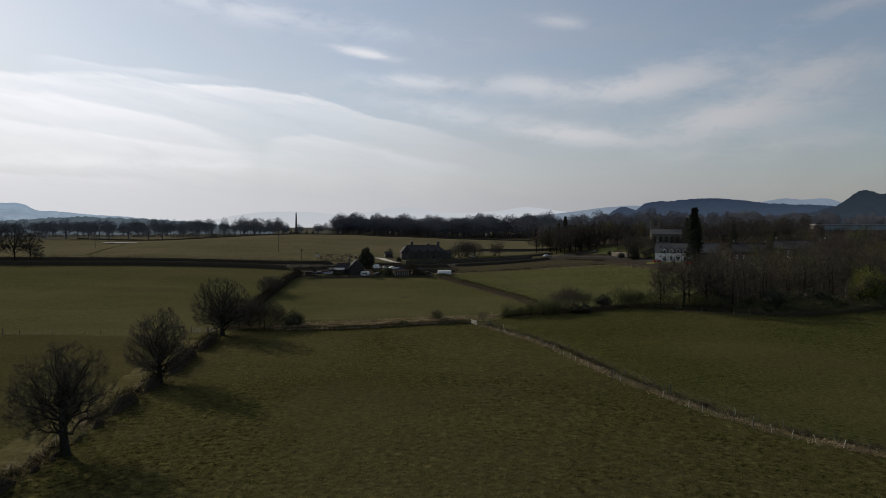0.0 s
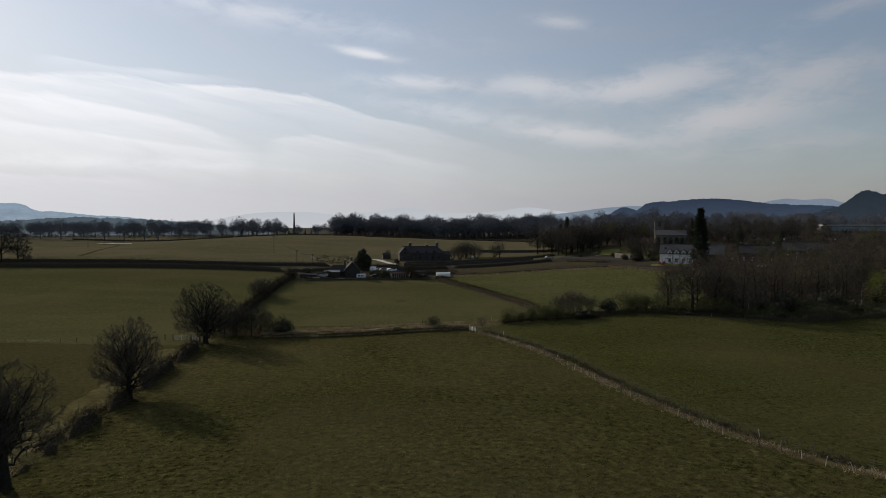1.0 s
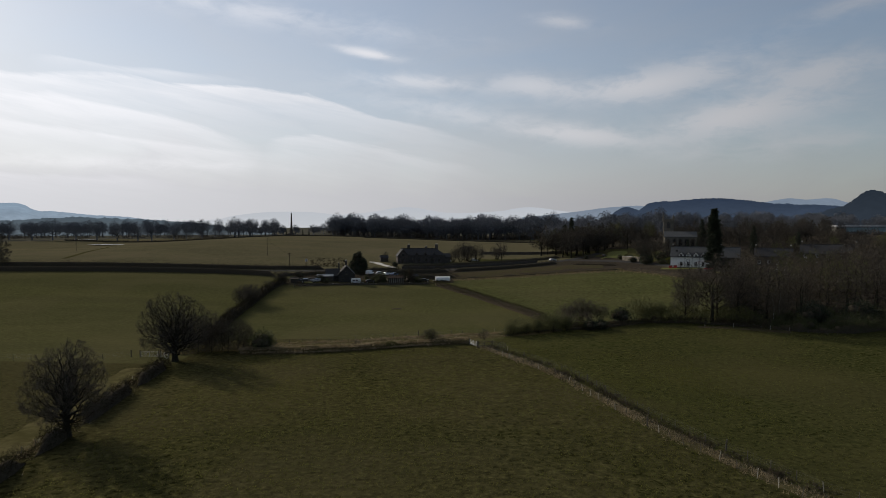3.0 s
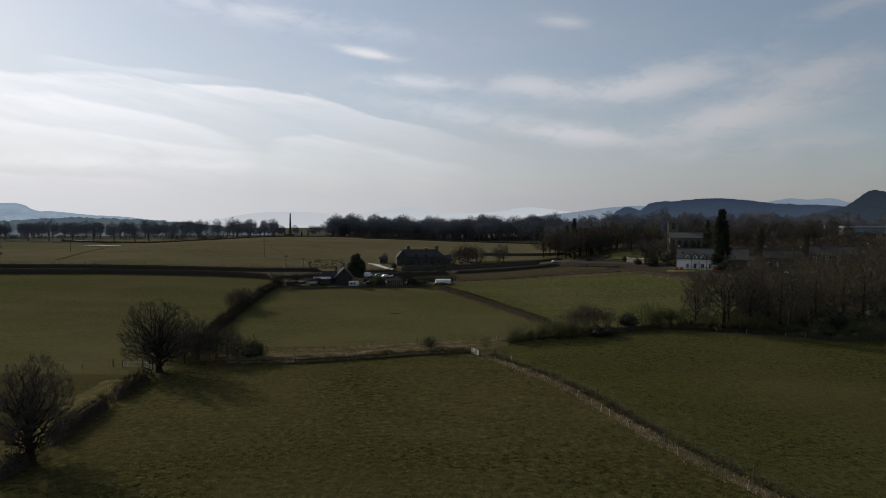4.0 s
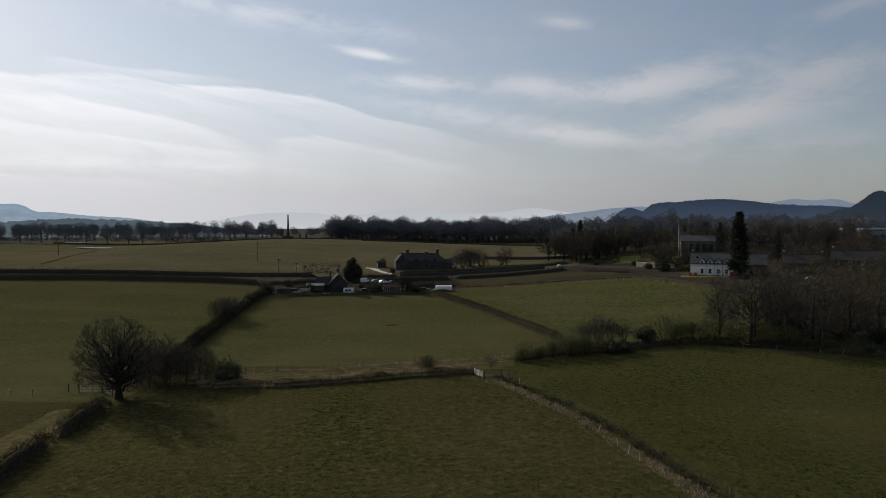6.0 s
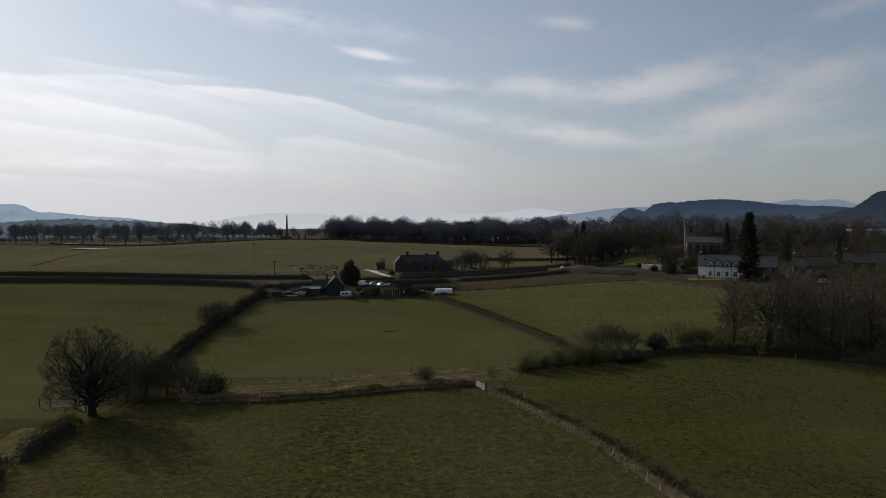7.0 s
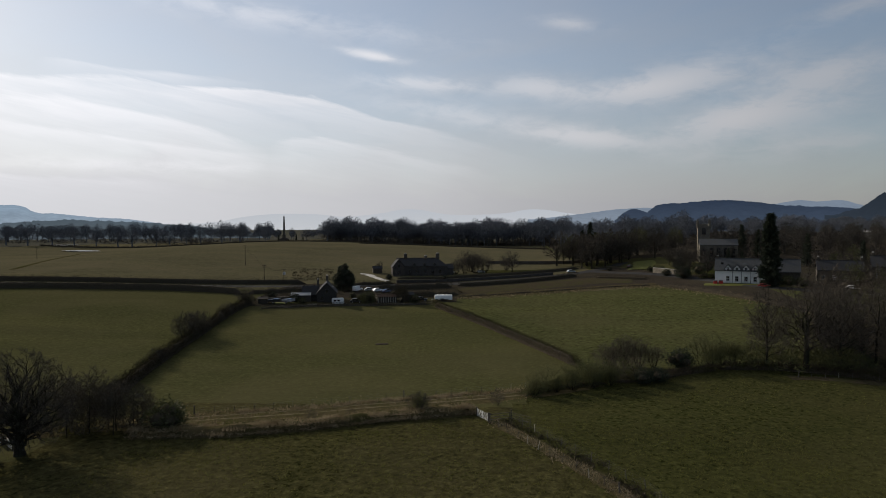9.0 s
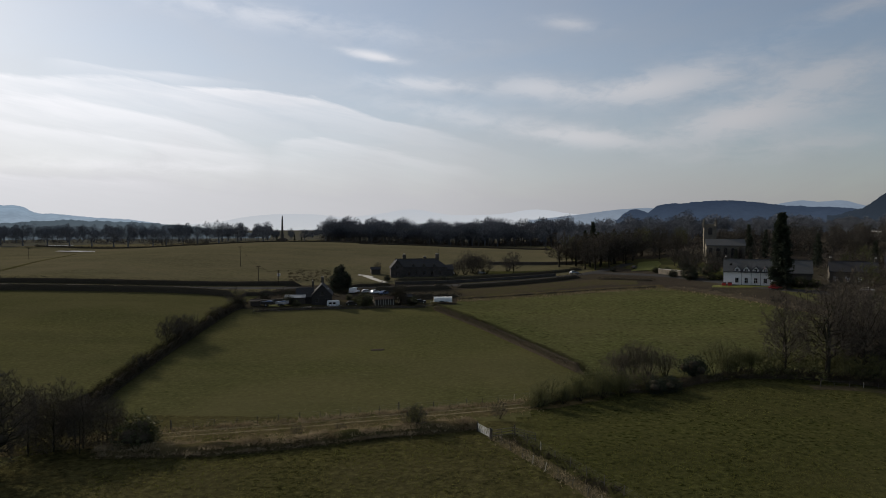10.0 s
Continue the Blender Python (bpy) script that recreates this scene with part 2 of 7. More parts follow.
GRASS_LEFT = pasture("worn_grass", (0.036, 0.034, 0.012), (0.047, 0.044, 0.016), (0.060, 0.056, 0.021), (0.063, 0.055, 0.023), 0.9, 0.8, 1.8)
GRASS_BACK = pasture("bright_grass", (0.042, 0.047, 0.015), (0.058, 0.062, 0.021), (0.078, 0.080, 0.030), (0.078, 0.072, 0.030), 0.7, 0.8, 1.0)
GRASS_HILL = pasture("upland_grass", (0.062, 0.058, 0.028), (0.078, 0.072, 0.036), (0.098, 0.090, 0.046), (0.104, 0.090, 0.048), 0.12, 0.2, 0.8)
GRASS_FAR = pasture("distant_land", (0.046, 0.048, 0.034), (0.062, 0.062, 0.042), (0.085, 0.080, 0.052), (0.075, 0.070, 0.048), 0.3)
LITTER = pasture("woodland_floor", (0.025, 0.021, 0.015), (0.040, 0.034, 0.023), (0.056, 0.048, 0.030), (0.038, 0.036, 0.020))
TUFT = surface("grass_tufts", (0.058, 0.062, 0.016), (0.128, 0.126, 0.039), 0.5, 0.9, 0.0, stain=(0.100, 0.090, 0.034), stain_scale=0.08, through_light=0.55, gloss=0.0)
DRY = surface("dead_grass", (0.150, 0.118, 0.072), (0.380, 0.310, 0.205), 0.6, 0.9, 0.0, stain=(0.116, 0.091, 0.046), stain_scale=0.25, through_light=0.25, gloss=0.0)
VERGE = surface("rough_verge", (0.040, 0.034, 0.017), (0.094, 0.076, 0.040), 0.9, 0.95, 0.6, stain=(0.038, 0.040, 0.014), stain_scale=0.15, gloss=0.0)
STRAW = surface("straw_strip", (0.055, 0.050, 0.023), (0.105, 0.092, 0.045), 0.8, 0.95, 0.5, stain=(0.047, 0.045, 0.017), stain_scale=0.12, gloss=0.0)
MUD = surface("wet_mud", (0.030, 0.026, 0.018), (0.064, 0.053, 0.034), 1.2, 0.85, 0.6, stain=(0.047, 0.050, 0.019), stain_scale=0.2, gloss=0.0)
RUT = surface("wheel_rut", (0.100, 0.084, 0.054), (0.200, 0.170, 0.112), 1.6, 0.9, 0.5, stain=(0.083, 0.078, 0.033), stain_scale=0.35, gloss=0.0)
BARK = surface("bark", (0.018, 0.016, 0.012), (0.044, 0.038, 0.030), 5.0, 0.95, 0.8, stain=(0.048, 0.053, 0.031), stain_scale=0.9, vary=0.5, gloss=0.05)
TWIG = surface("twigs", (0.056, 0.048, 0.041), (0.120, 0.103, 0.086), 1.2, 0.95, 0.0, vary=0.55, gloss=0.0)
# for far trees: the blue-grey lift of haze is put into the twig colour
TWIG_HAZED = surface("hazed_twigs", (0.082, 0.088, 0.100), (0.165, 0.173, 0.192), 0.6, 0.95, 0.0, stain=(0.068, 0.073, 0.083), stain_scale=0.03, gloss=0.0)
TWIG_RED = surface("reddish_twigs", (0.066, 0.055, 0.043), (0.138, 0.115, 0.088), 0.8, 0.95, 0.0, vary=0.6, gloss=0.0)
TWIG_GREEN = surface("budding_twigs", (0.068, 0.070, 0.033), (0.145, 0.142, 0.062), 0.8, 0.95, 0.0, vary=0.6, gloss=0.1, through_light=0.2)
HEDGE = surface("hawthorn_twigs", (0.036, 0.030, 0.023), (0.082, 0.068, 0.048), 1.0, 0.95, 0.0, stain=(0.050, 0.053, 0.022), stain_scale=0.3, gloss=0.0)
# darker copy of the hawthorn twigs, with back-lit shade put into the colour
HAWTHORN = surface("backlit_hawthorn_twigs", (0.020, 0.017, 0.012), (0.050, 0.041, 0.028), 1.0, 0.95, 0.0, stain=(0.036, 0.036, 0.016), stain_scale=0.3, gloss=0.0)
HEDGE_CORE = surface("hedge_inside", (0.042, 0.036, 0.027), (0.078, 0.066, 0.048), 3.0, 1.0, 0.6, gloss=0.0)
BEECH = surface("beech_hedge_leaves", (0.026, 0.024, 0.014), (0.062, 0.055, 0.030), 1.0, 0.95, 0.0, stain=(0.072, 0.070, 0.030), stain_scale=0.3, gloss=0.0)
EVERGREEN = surface("evergreen_leaves", (0.036, 0.041, 0.019), (0.080, 0.086, 0.036), 1.1, 0.7, 0.0, vary=0.4, through_light=0.2, gloss=0.2)
YEW = surface("dark_needles", (0.020, 0.026, 0.018), (0.046, 0.056, 0.034), 1.3, 0.8, 0.0, vary=0.3, through_light=0.12, gloss=0.15)
WILLOW = surface("spring_leaves", (0.085, 0.095, 0.022), (0.17, 0.18, 0.045), 1.1, 0.8, 0.0, through_light=0.35, gloss=0.15)
POST = surface("weathered_post", (0.055, 0.048, 0.038), (0.13, 0.115, 0.095), 9.0, 0.9, 0.4, vary=0.6)
PALE_POST = surface("bleached_post", (0.26, 0.24, 0.20), (0.46, 0.43, 0.37), 9.0, 0.9, 0.4, vary=0.3)
WIRE = surface("galvanised_wire", (0.06, 0.06, 0.06), (0.10, 0.10, 0.10), 20.0, 0.5, 0.0, metal=0.0)
STEEL = surface("galvanised_steel", (0.46, 0.465, 0.47), (0.62, 0.62, 0.62), 8.0, 0.6, 0.1, gloss=0.2)
GREY_SLATE = surface("grey_slate", (0.050, 0.053, 0.056), (0.092, 0.096, 0.100), 3.0, 0.8, 0.5, stain=(0.065, 0.066, 0.060), stain_scale=0.5, gloss=0.1)
# darker version of the sandstone: the farmhouse's shade is put into its colour
DIMMED_STONE = surface("dimmed_sandstone", (0.044, 0.040, 0.037), (0.090, 0.080, 0.073), 2.5, 0.92, 0.6, stain=(0.034, 0.031, 0.030), stain_scale=0.5, gloss=0.05)
SLATE = surface("slate", (0.026, 0.027, 0.030), (0.055, 0.056, 0.061), 3.0, 0.85, 0.5, stain=(0.040, 0.038, 0.032), stain_scale=0.5, gloss=0.06)
STONE = surface("dark_sandstone", (0.055, 0.047, 0.038), (0.115, 0.098, 0.078), 2.5, 0.92, 0.6, stain=(0.038, 0.034, 0.029), stain_scale=0.5)
PALE_STONE = surface("pale_sandstone", (0.12, 0.105, 0.082), (0.21, 0.185, 0.145), 2.2, 0.92, 0.5, stain=(0.08, 0.07, 0.055), stain_scale=0.5)
DARK_HARL = surface("dark_harling", (0.032, 0.030, 0.028), (0.060, 0.056, 0.052), 7.0, 0.92, 0.35, stain=(0.035, 0.033, 0.030), stain_scale=0.3, gloss=0.05)
CHURCH = surface("church_sandstone", (0.100, 0.091, 0.074), (0.185, 0.166, 0.134), 2.2, 0.92, 0.5, stain=(0.075, 0.068, 0.058), stain_scale=0.5, gloss=0.05)
HARL = surface("white_harling", (0.70, 0.70, 0.68), (0.82, 0.82, 0.80), 7.0, 0.92, 0.35, stain=(0.66, 0.66, 0.63), stain_scale=0.3)
GREY_HARL = surface("grey_harling", (0.095, 0.092, 0.085), (0.16, 0.155, 0.145), 7.0, 0.92, 0.35, stain=(0.075, 0.072, 0.066), stain_scale=0.3)
TRIM = surface("white_paint", (0.70, 0.70, 0.69), (0.80, 0.80, 0.79), 6.0, 0.5, 0.05)
DARK_TRIM = surface("dark_paint", (0.03, 0.03, 0.032), (0.05, 0.05, 0.052), 6.0, 0.5, 0.05)
PANE = glass("window_pane", (0.012, 0.014, 0.018))
ASPHALT = surface("asphalt", (0.027, 0.027, 0.028), (0.044, 0.044, 0.044), 6.0, 0.95, 0.3, stain=(0.052, 0.050, 0.046), stain_scale=0.2, gloss=0.02)
BIRCH = surface("birch_bark", (0.10, 0.095, 0.085), (0.34, 0.33, 0.31), 2.2, 0.8, 0.3, stain=(0.06, 0.055, 0.05), stain_scale=1.1, gloss=0.1)
CONCRETE = surface("concrete", (0.30, 0.29, 0.27), (0.44, 0.43, 0.40), 4.0, 0.85, 0.3, stain=(0.24, 0.225, 0.20), stain_scale=0.5)
RUST = surface("rusty_sheeting", (0.060, 0.042, 0.032), (0.125, 0.085, 0.060), 2.0, 0.85, 0.3, stain=(0.055, 0.046, 0.040), stain_scale=0.5, gloss=0.05)
SHEET = surface("pale_sheeting", (0.276, 0.282, 0.288), (0.360, 0.366, 0.372), 3.0, 0.55, 0.1, stain=(0.216, 0.216, 0.210), stain_scale=0.6)
TEAL = surface("teal_glazing", (0.16, 0.22, 0.23), (0.24, 0.31, 0.32), 0.6, 0.35, 0.0)
TIMBER = surface("tarred_timber", (0.035, 0.029, 0.024), (0.075, 0.062, 0.05), 5.0, 0.85, 0.4)
CREOSOTE = surface("creosoted_pole", (0.045, 0.036, 0.028), (0.085, 0.068, 0.052), 7.0, 0.9, 0.3, gloss=0.0)
CABLE = surface("cable_sheath", (0.015, 0.015, 0.015), (0.025, 0.025, 0.025), 5.0, 1.0, 0.0, gloss=0.0)
RUBBER = surface("tyre_rubber", (0.012, 0.012, 0.012), (0.022, 0.022, 0.022), 12.0, 0.8, 0.2)
RIM = surface("wheel_rim", (0.35, 0.35, 0.36), (0.5, 0.5, 0.5), 8.0, 0.4, 0.0, metal=0.7)


def paint(name, colour):
    d = tuple(c * 0.85 for c in colour)
    return surface(name, d, colour, 3.0, 0.28, 0.0, gloss=0.55)


WHITE_CAR = paint("white_enamel", (0.74, 0.75, 0.76))
SILVER_CAR = paint("silver_enamel", (0.42, 0.45, 0.49))
BLUE_CAR = paint("blue_enamel", (0.05, 0.10, 0.20))
BLACK_CAR = paint("black_enamel", (0.016, 0.016, 0.018))
RED_CAR = paint("red_enamel", (0.42, 0.035, 0.03))
LAMP_RED = paint("red_lens", (0.5, 0.02, 0.02))
LAMP_CLEAR = paint("clear_lens", (0.7, 0.7, 0.68))


def still_water():
    m = bpy.data.materials.new("standing_water")
    m.use_nodes = True
    n = Nodes(m.node_tree)
    at = n.add("ShaderNodeTexCoord").outputs["Object"]
    bsdf = n.add("ShaderNodeBsdfPrincipled", Roughness=0.30)
    n.put(bsdf.inputs["Base Color"], (0.02, 0.022, 0.018))
    b = n.add("ShaderNodeBump", Strength=0.5, Distance=0.05)
    n.put(b.inputs["Height"], n.noise(at, 0.8, 2.0))
    n.put(bsdf.inputs["Normal"], b.outputs[0])
    out = n.add("ShaderNodeOutputMaterial")
    n.tree.links.new(bsdf.outputs[0], out.inputs[0])
    return m


WATER = still_water()

# ---------------------------------------------------------------- the lie of the land
# heights of the land, in metres, on a coarse plan: columns across, rows ahead
COLS = (-330, -160, -60, 0, 60, 120, 300)
ROWS_Y = (60, 150, 220, 300, 360, 430, 540, 700)
LAND = (
    (0.0, 0.0, 0.0, 0.0, -2.0, -3.5, -4.0),
    (0.5, 0.5, -0.3, -0.3, -2.0, -3.0, -3.0),
    (2.0, 2.0, 0.0, 0.0, 0.0, 1.0, 2.0),
    (7.5, 7.3, 4.0, 1.8, 3.8, 7.2, 8.5),
    (7.0, 7.5, 5.0, 4.0, 6.0, 10.5, 12.5),
    (7.5, 12.0, 9.0, 7.5, 8.5, 14.0, 18.0),
    (8.0, 16.5, 14.0, 11.5, 11.0, 17.0, 22.0),
    (12.0, 15.0, 13.5, 13.0, 15.0, 20.0, 24.0),
)


def _spline(knots, values, s):
    """Smooth (monotone-slope cubic) run of values over knots, level past both ends."""
    n = len(knots)
    if s <= knots[0]:
        return values[0]
    if s >= knots[-1]:
        return values[-1]
    i = 0
    while s > knots[i + 1]:
        i += 1

    def slope(k):
        if k == 0 or k == n - 1:
            return 0.0
        a = (values[k] - values[k - 1]) / (knots[k] - knots[k - 1])
        b = (values[k + 1] - values[k]) / (knots[k + 1] - knots[k])
        return 0.5 * (a + b)

    w = knots[i + 1] - knots[i]
    u = (s - knots[i]) / w
    return ((2 * u**3 - 3 * u**2 + 1) * values[i] + (u**3 - 2 * u**2 + u) * w * slope(i)
            + (3 * u**2 - 2 * u**3) * values[i + 1] + (u**3 - u**2) * w * slope(i + 1))


def land(x, y):
    """Height of the land at a place."""
    z = _spline(ROWS_Y, [_spline(COLS, row, x) for row in LAND], y)
    far = max(0.0, min(1.0, (math.hypot(x, y) - 750) / 900))
    return z + (4.0 - z) * far * far * (3 - 2 * far)

# ---------------------------------------------------------------- building blocks
class Geo:
    """Vertices and faces gathered for one mesh."""

    def __init__(self):
        self.v, self.f = [], []

    def add(self, verts, faces):
        k = len(self.v)
        self.v += [tuple(p) for p in verts]
        self.f += [tuple(i + k for i in face) for face in faces]
        return self

    def box(self, x0, x1, y0, y1, z0, z1, bevel=0.0):
        """A block; with bevel its upright edges and top are chamfered."""
        if bevel <= 0:
            v = [(x, y, z) for z in (z0, z1) for x, y in ((x0, y0), (x1, y0), (x1, y1), (x0, y1))]
            return self.add(v, [(3, 2, 1, 0), (4, 5, 6, 7), (0, 1, 5, 4), (1, 2, 6, 5), (2, 3, 7, 6), (3, 0, 4, 7)])
        b = bevel
        ring = [(x0 + b, y0), (x1 - b, y0), (x1, y0 + b), (x1, y1 - b), (x1 - b, y1), (x0 + b, y1), (x0, y1 - b), (x0, y0 + b)]
        cx, cy = (x0 + x1) / 2, (y0 + y1) / 2
        inner = [(x - b * (1 if x > cx else -1), y - b * (1 if y > cy else -1)) for x, y in ring]
        v = [(x, y, z0) for x, y in ring] + [(x, y, z1 - b) for x, y in ring] + [(x, y, z1) for x, y in inner]
        f = [tuple(reversed(range(8))), tuple(range(16, 24))]
        for i in range(8):
            j = (i + 1) % 8
            f += [(i, j, j + 8, i + 8), (i + 8, j + 8, j + 16, i + 16)]
        return self.add(v, f)

    def tube(self, points, radii, sides=6, caps=True):
        """A tapered tube along points."""
        pts = [Vector(p) for p in points]
        k0 = len(self.v)
        n = len(pts)
        for i, p in enumerate(pts):
            d = (pts[min(i + 1, n - 1)] - pts[max(i - 1, 0)])
            d = d.normalized() if d.length > 1e-6 else Vector((0, 0, 1))
            a = d.orthogonal().normalized()
            b = d.cross(a)
            for s in range(sides):
                w = 2 * math.pi * s / sides
                self.v.append(tuple(p + (a * math.cos(w) + b * math.sin(w)) * radii[i]))
        for i in range(n - 1):
            for s in range(sides):
                t = (s + 1) % sides
                self.f.append((k0 + i * sides + s, k0 + i * sides + t, k0 + (i + 1) * sides + t, k0 + (i + 1) * sides + s))
        if caps:
            self.f.append(tuple(k0 + s for s in reversed(range(sides))))
            self.f.append(tuple(k0 + (n - 1) * sides + s for s in range(sides)))
        return self

    def prism(self, outline, y0, y1):
        """An outline in x and z, drawn out along y."""
        n = len(outline)
        v = [(x, y0, z) for x, z in outline] + [(x, y1, z) for x, z in outline]
        f = [tuple(range(n)), tuple(reversed(range(n, 2 * n)))]
        f += [(i, i + n, (i + 1) % n + n, (i + 1) % n) for i in range(n)]
        return self.add(v, f)

    def prism_x(self, outline, x0, x1):
        """An outline in y and z, drawn out along x."""
        n = len(outline)
        v = [(x0, y, z) for y, z in outline] + [(x1, y, z) for y, z in outline]
        f = [tuple(reversed(range(n))), tuple(range(n, 2 * n))]
        f += [(i, (i + 1) % n, (i + 1) % n + n, i + n) for i in range(n)]
        return self.add(v, f)

    def mesh(self, name):
        me = bpy.data.meshes.new(name)
        me.from_pydata(self.v, [], self.f)
        me.update()
        return me


def quick_mesh(name, verts, tris):
    """A mesh from numpy arrays of vertices and triangles."""
    me = bpy.data.meshes.new(name)
    verts = np.asarray(verts, np.float32)
    tris = np.asarray(tris, np.int32)
    me.vertices.add(len(verts))
    me.vertices.foreach_set("co", verts.ravel())
    me.loops.add(tris.size)
    me.loops.foreach_set("vertex_index", tris.ravel())
    me.polygons.add(len(tris))
    me.polygons.foreach_set("loop_start", np.arange(0, tris.size, 3, dtype=np.int32))
    me.update(calc_edges=True)
    return me


def part(name, geo, material, parent, label="", smooth=False):
    """One mesh under a thing or under a part."""
    me = geo if isinstance(geo, bpy.types.Mesh) else geo.mesh(name)
    if not me.materials:
        me.materials.append(material)
    if smooth:
        me.polygons.foreach_set("use_smooth", [True] * len(me.polygons))
    ob = new(name, me)
    if me.materials[0] != material:
        ob.material_slots[0].link = "OBJECT"
        ob.material_slots[0].material = material
    ob.parent = parent
    return tagged(ob, label)


def thing(name, x, y, label, category, group="", turn=0.0, z=None, kind="", scale=1.0):
    """An empty at the foot of a thing, on the ground at x, y."""
    ob = new(name)
    ob.empty_display_size = 0.5
    ob.matrix_basis = pose(x, y, ground(x, y) if z is None else z, 0, 0, turn) @ Matrix.Scale(scale, 4)
    return tagged(ob, label, category, group, kind)


def ground(x, y):
    """Height of the turf, with its small unevenness."""
    near = max(0.0, 1.0 - math.hypot(x, y) / 420)
    return land(x, y) + near * (0.35 * noise.noise((x * 0.035, y * 0.035, 0.0)) + 0.10 * noise.noise((x * 0.15, y * 0.15, 3.0)))


def along(path, step):
    """Places every step metres along a line of corners, with the way it runs there."""
    out = []
    for (ax, ay), (bx, by) in zip(path, path[1:]):
        d = math.hypot(bx - ax, by - ay)
        n = max(1, round(d / step))
        out += [(ax + (bx - ax) * i / n, ay + (by - ay) * i / n, (bx - ax) / d, (by - ay) / d) for i in range(n)]
    (ax, ay), (bx, by) = path[-2:]
    d = math.hypot(bx - ax, by - ay)
    return out + [(bx, by, (bx - ax) / d, (by - ay) / d)]


def soften(path, rounds=2):
    """Rounds the corners of a line."""
    for _ in range(rounds):
        new_path = [path[0]]
        for (ax, ay), (bx, by) in zip(path, path[1:]):
            new_path += [(ax * 0.75 + bx * 0.25, ay * 0.75 + by * 0.25), (ax * 0.25 + bx * 0.75, ay * 0.25 + by * 0.75)]
        path = new_path + [path[-1]]
    return path


def ribbon(path, width, lift, step=2.0, ragged=0.0, across=4, seed=0):
    """A strip that lies on the ground along a line."""
    g = Geo()
    rows = along(soften(path), step)
    for i, (x, y, dx, dy) in enumerate(rows):
        for j in range(across + 1):
            s = (j / across - 0.5) * width
            if j in (0, across):
                s *= 1 + ragged * noise.noise((i * 0.7, j * 5.0, seed * 3.3))
            px, py = x + dy * s, y - dx * s
            edge = 0.02 if j in (0, across) else lift
            g.v.append((px, py, ground(px, py) + edge))
    w = across + 1
    for i in range(len(rows) - 1):
        for j in range(across):
            g.f.append((i * w + j, i * w + j + 1, (i + 1) * w + j + 1, (i + 1) * w + j))
    return g


def sprigs(points, size, blades, rng, width=0.16, upward=0.0, spread=None):
    """Small pointed blades round each place; gives vertices and triangles."""
    points = np.asarray(points, float)
    n = len(points)
    p = np.repeat(points, blades, 0)
    d = rng.normal(size=(n * blades, 3)) if spread is None else np.repeat(spread, blades, 0) + 0.7 * rng.normal(size=(n * blades, 3))
    d[:, 2] = d[:, 2] + upward
    d /= np.linalg.norm(d, axis=1, keepdims=True) + 1e-9
    length = size * rng.uniform(0.6, 1.3, (n * blades, 1))
    side = np.cross(d, rng.normal(size=(n * blades, 3)))
    side /= np.linalg.norm(side, axis=1, keepdims=True) + 1e-9
    w = length * width * 0.5
    v = np.stack([p - side * w, p + side * w, p + d * length], 1).reshape(-1, 3)
    return v, np.arange(len(v)).reshape(-1, 3)


def joined(*pieces):
    """Puts several (vertices, triangles) together."""
    vs, fs, k = [], [], 0
    for v, f in pieces:
        vs.append(v)
        fs.append(np.asarray(f) + k)
        k += len(v)
    return np.concatenate(vs), np.concatenate(fs)

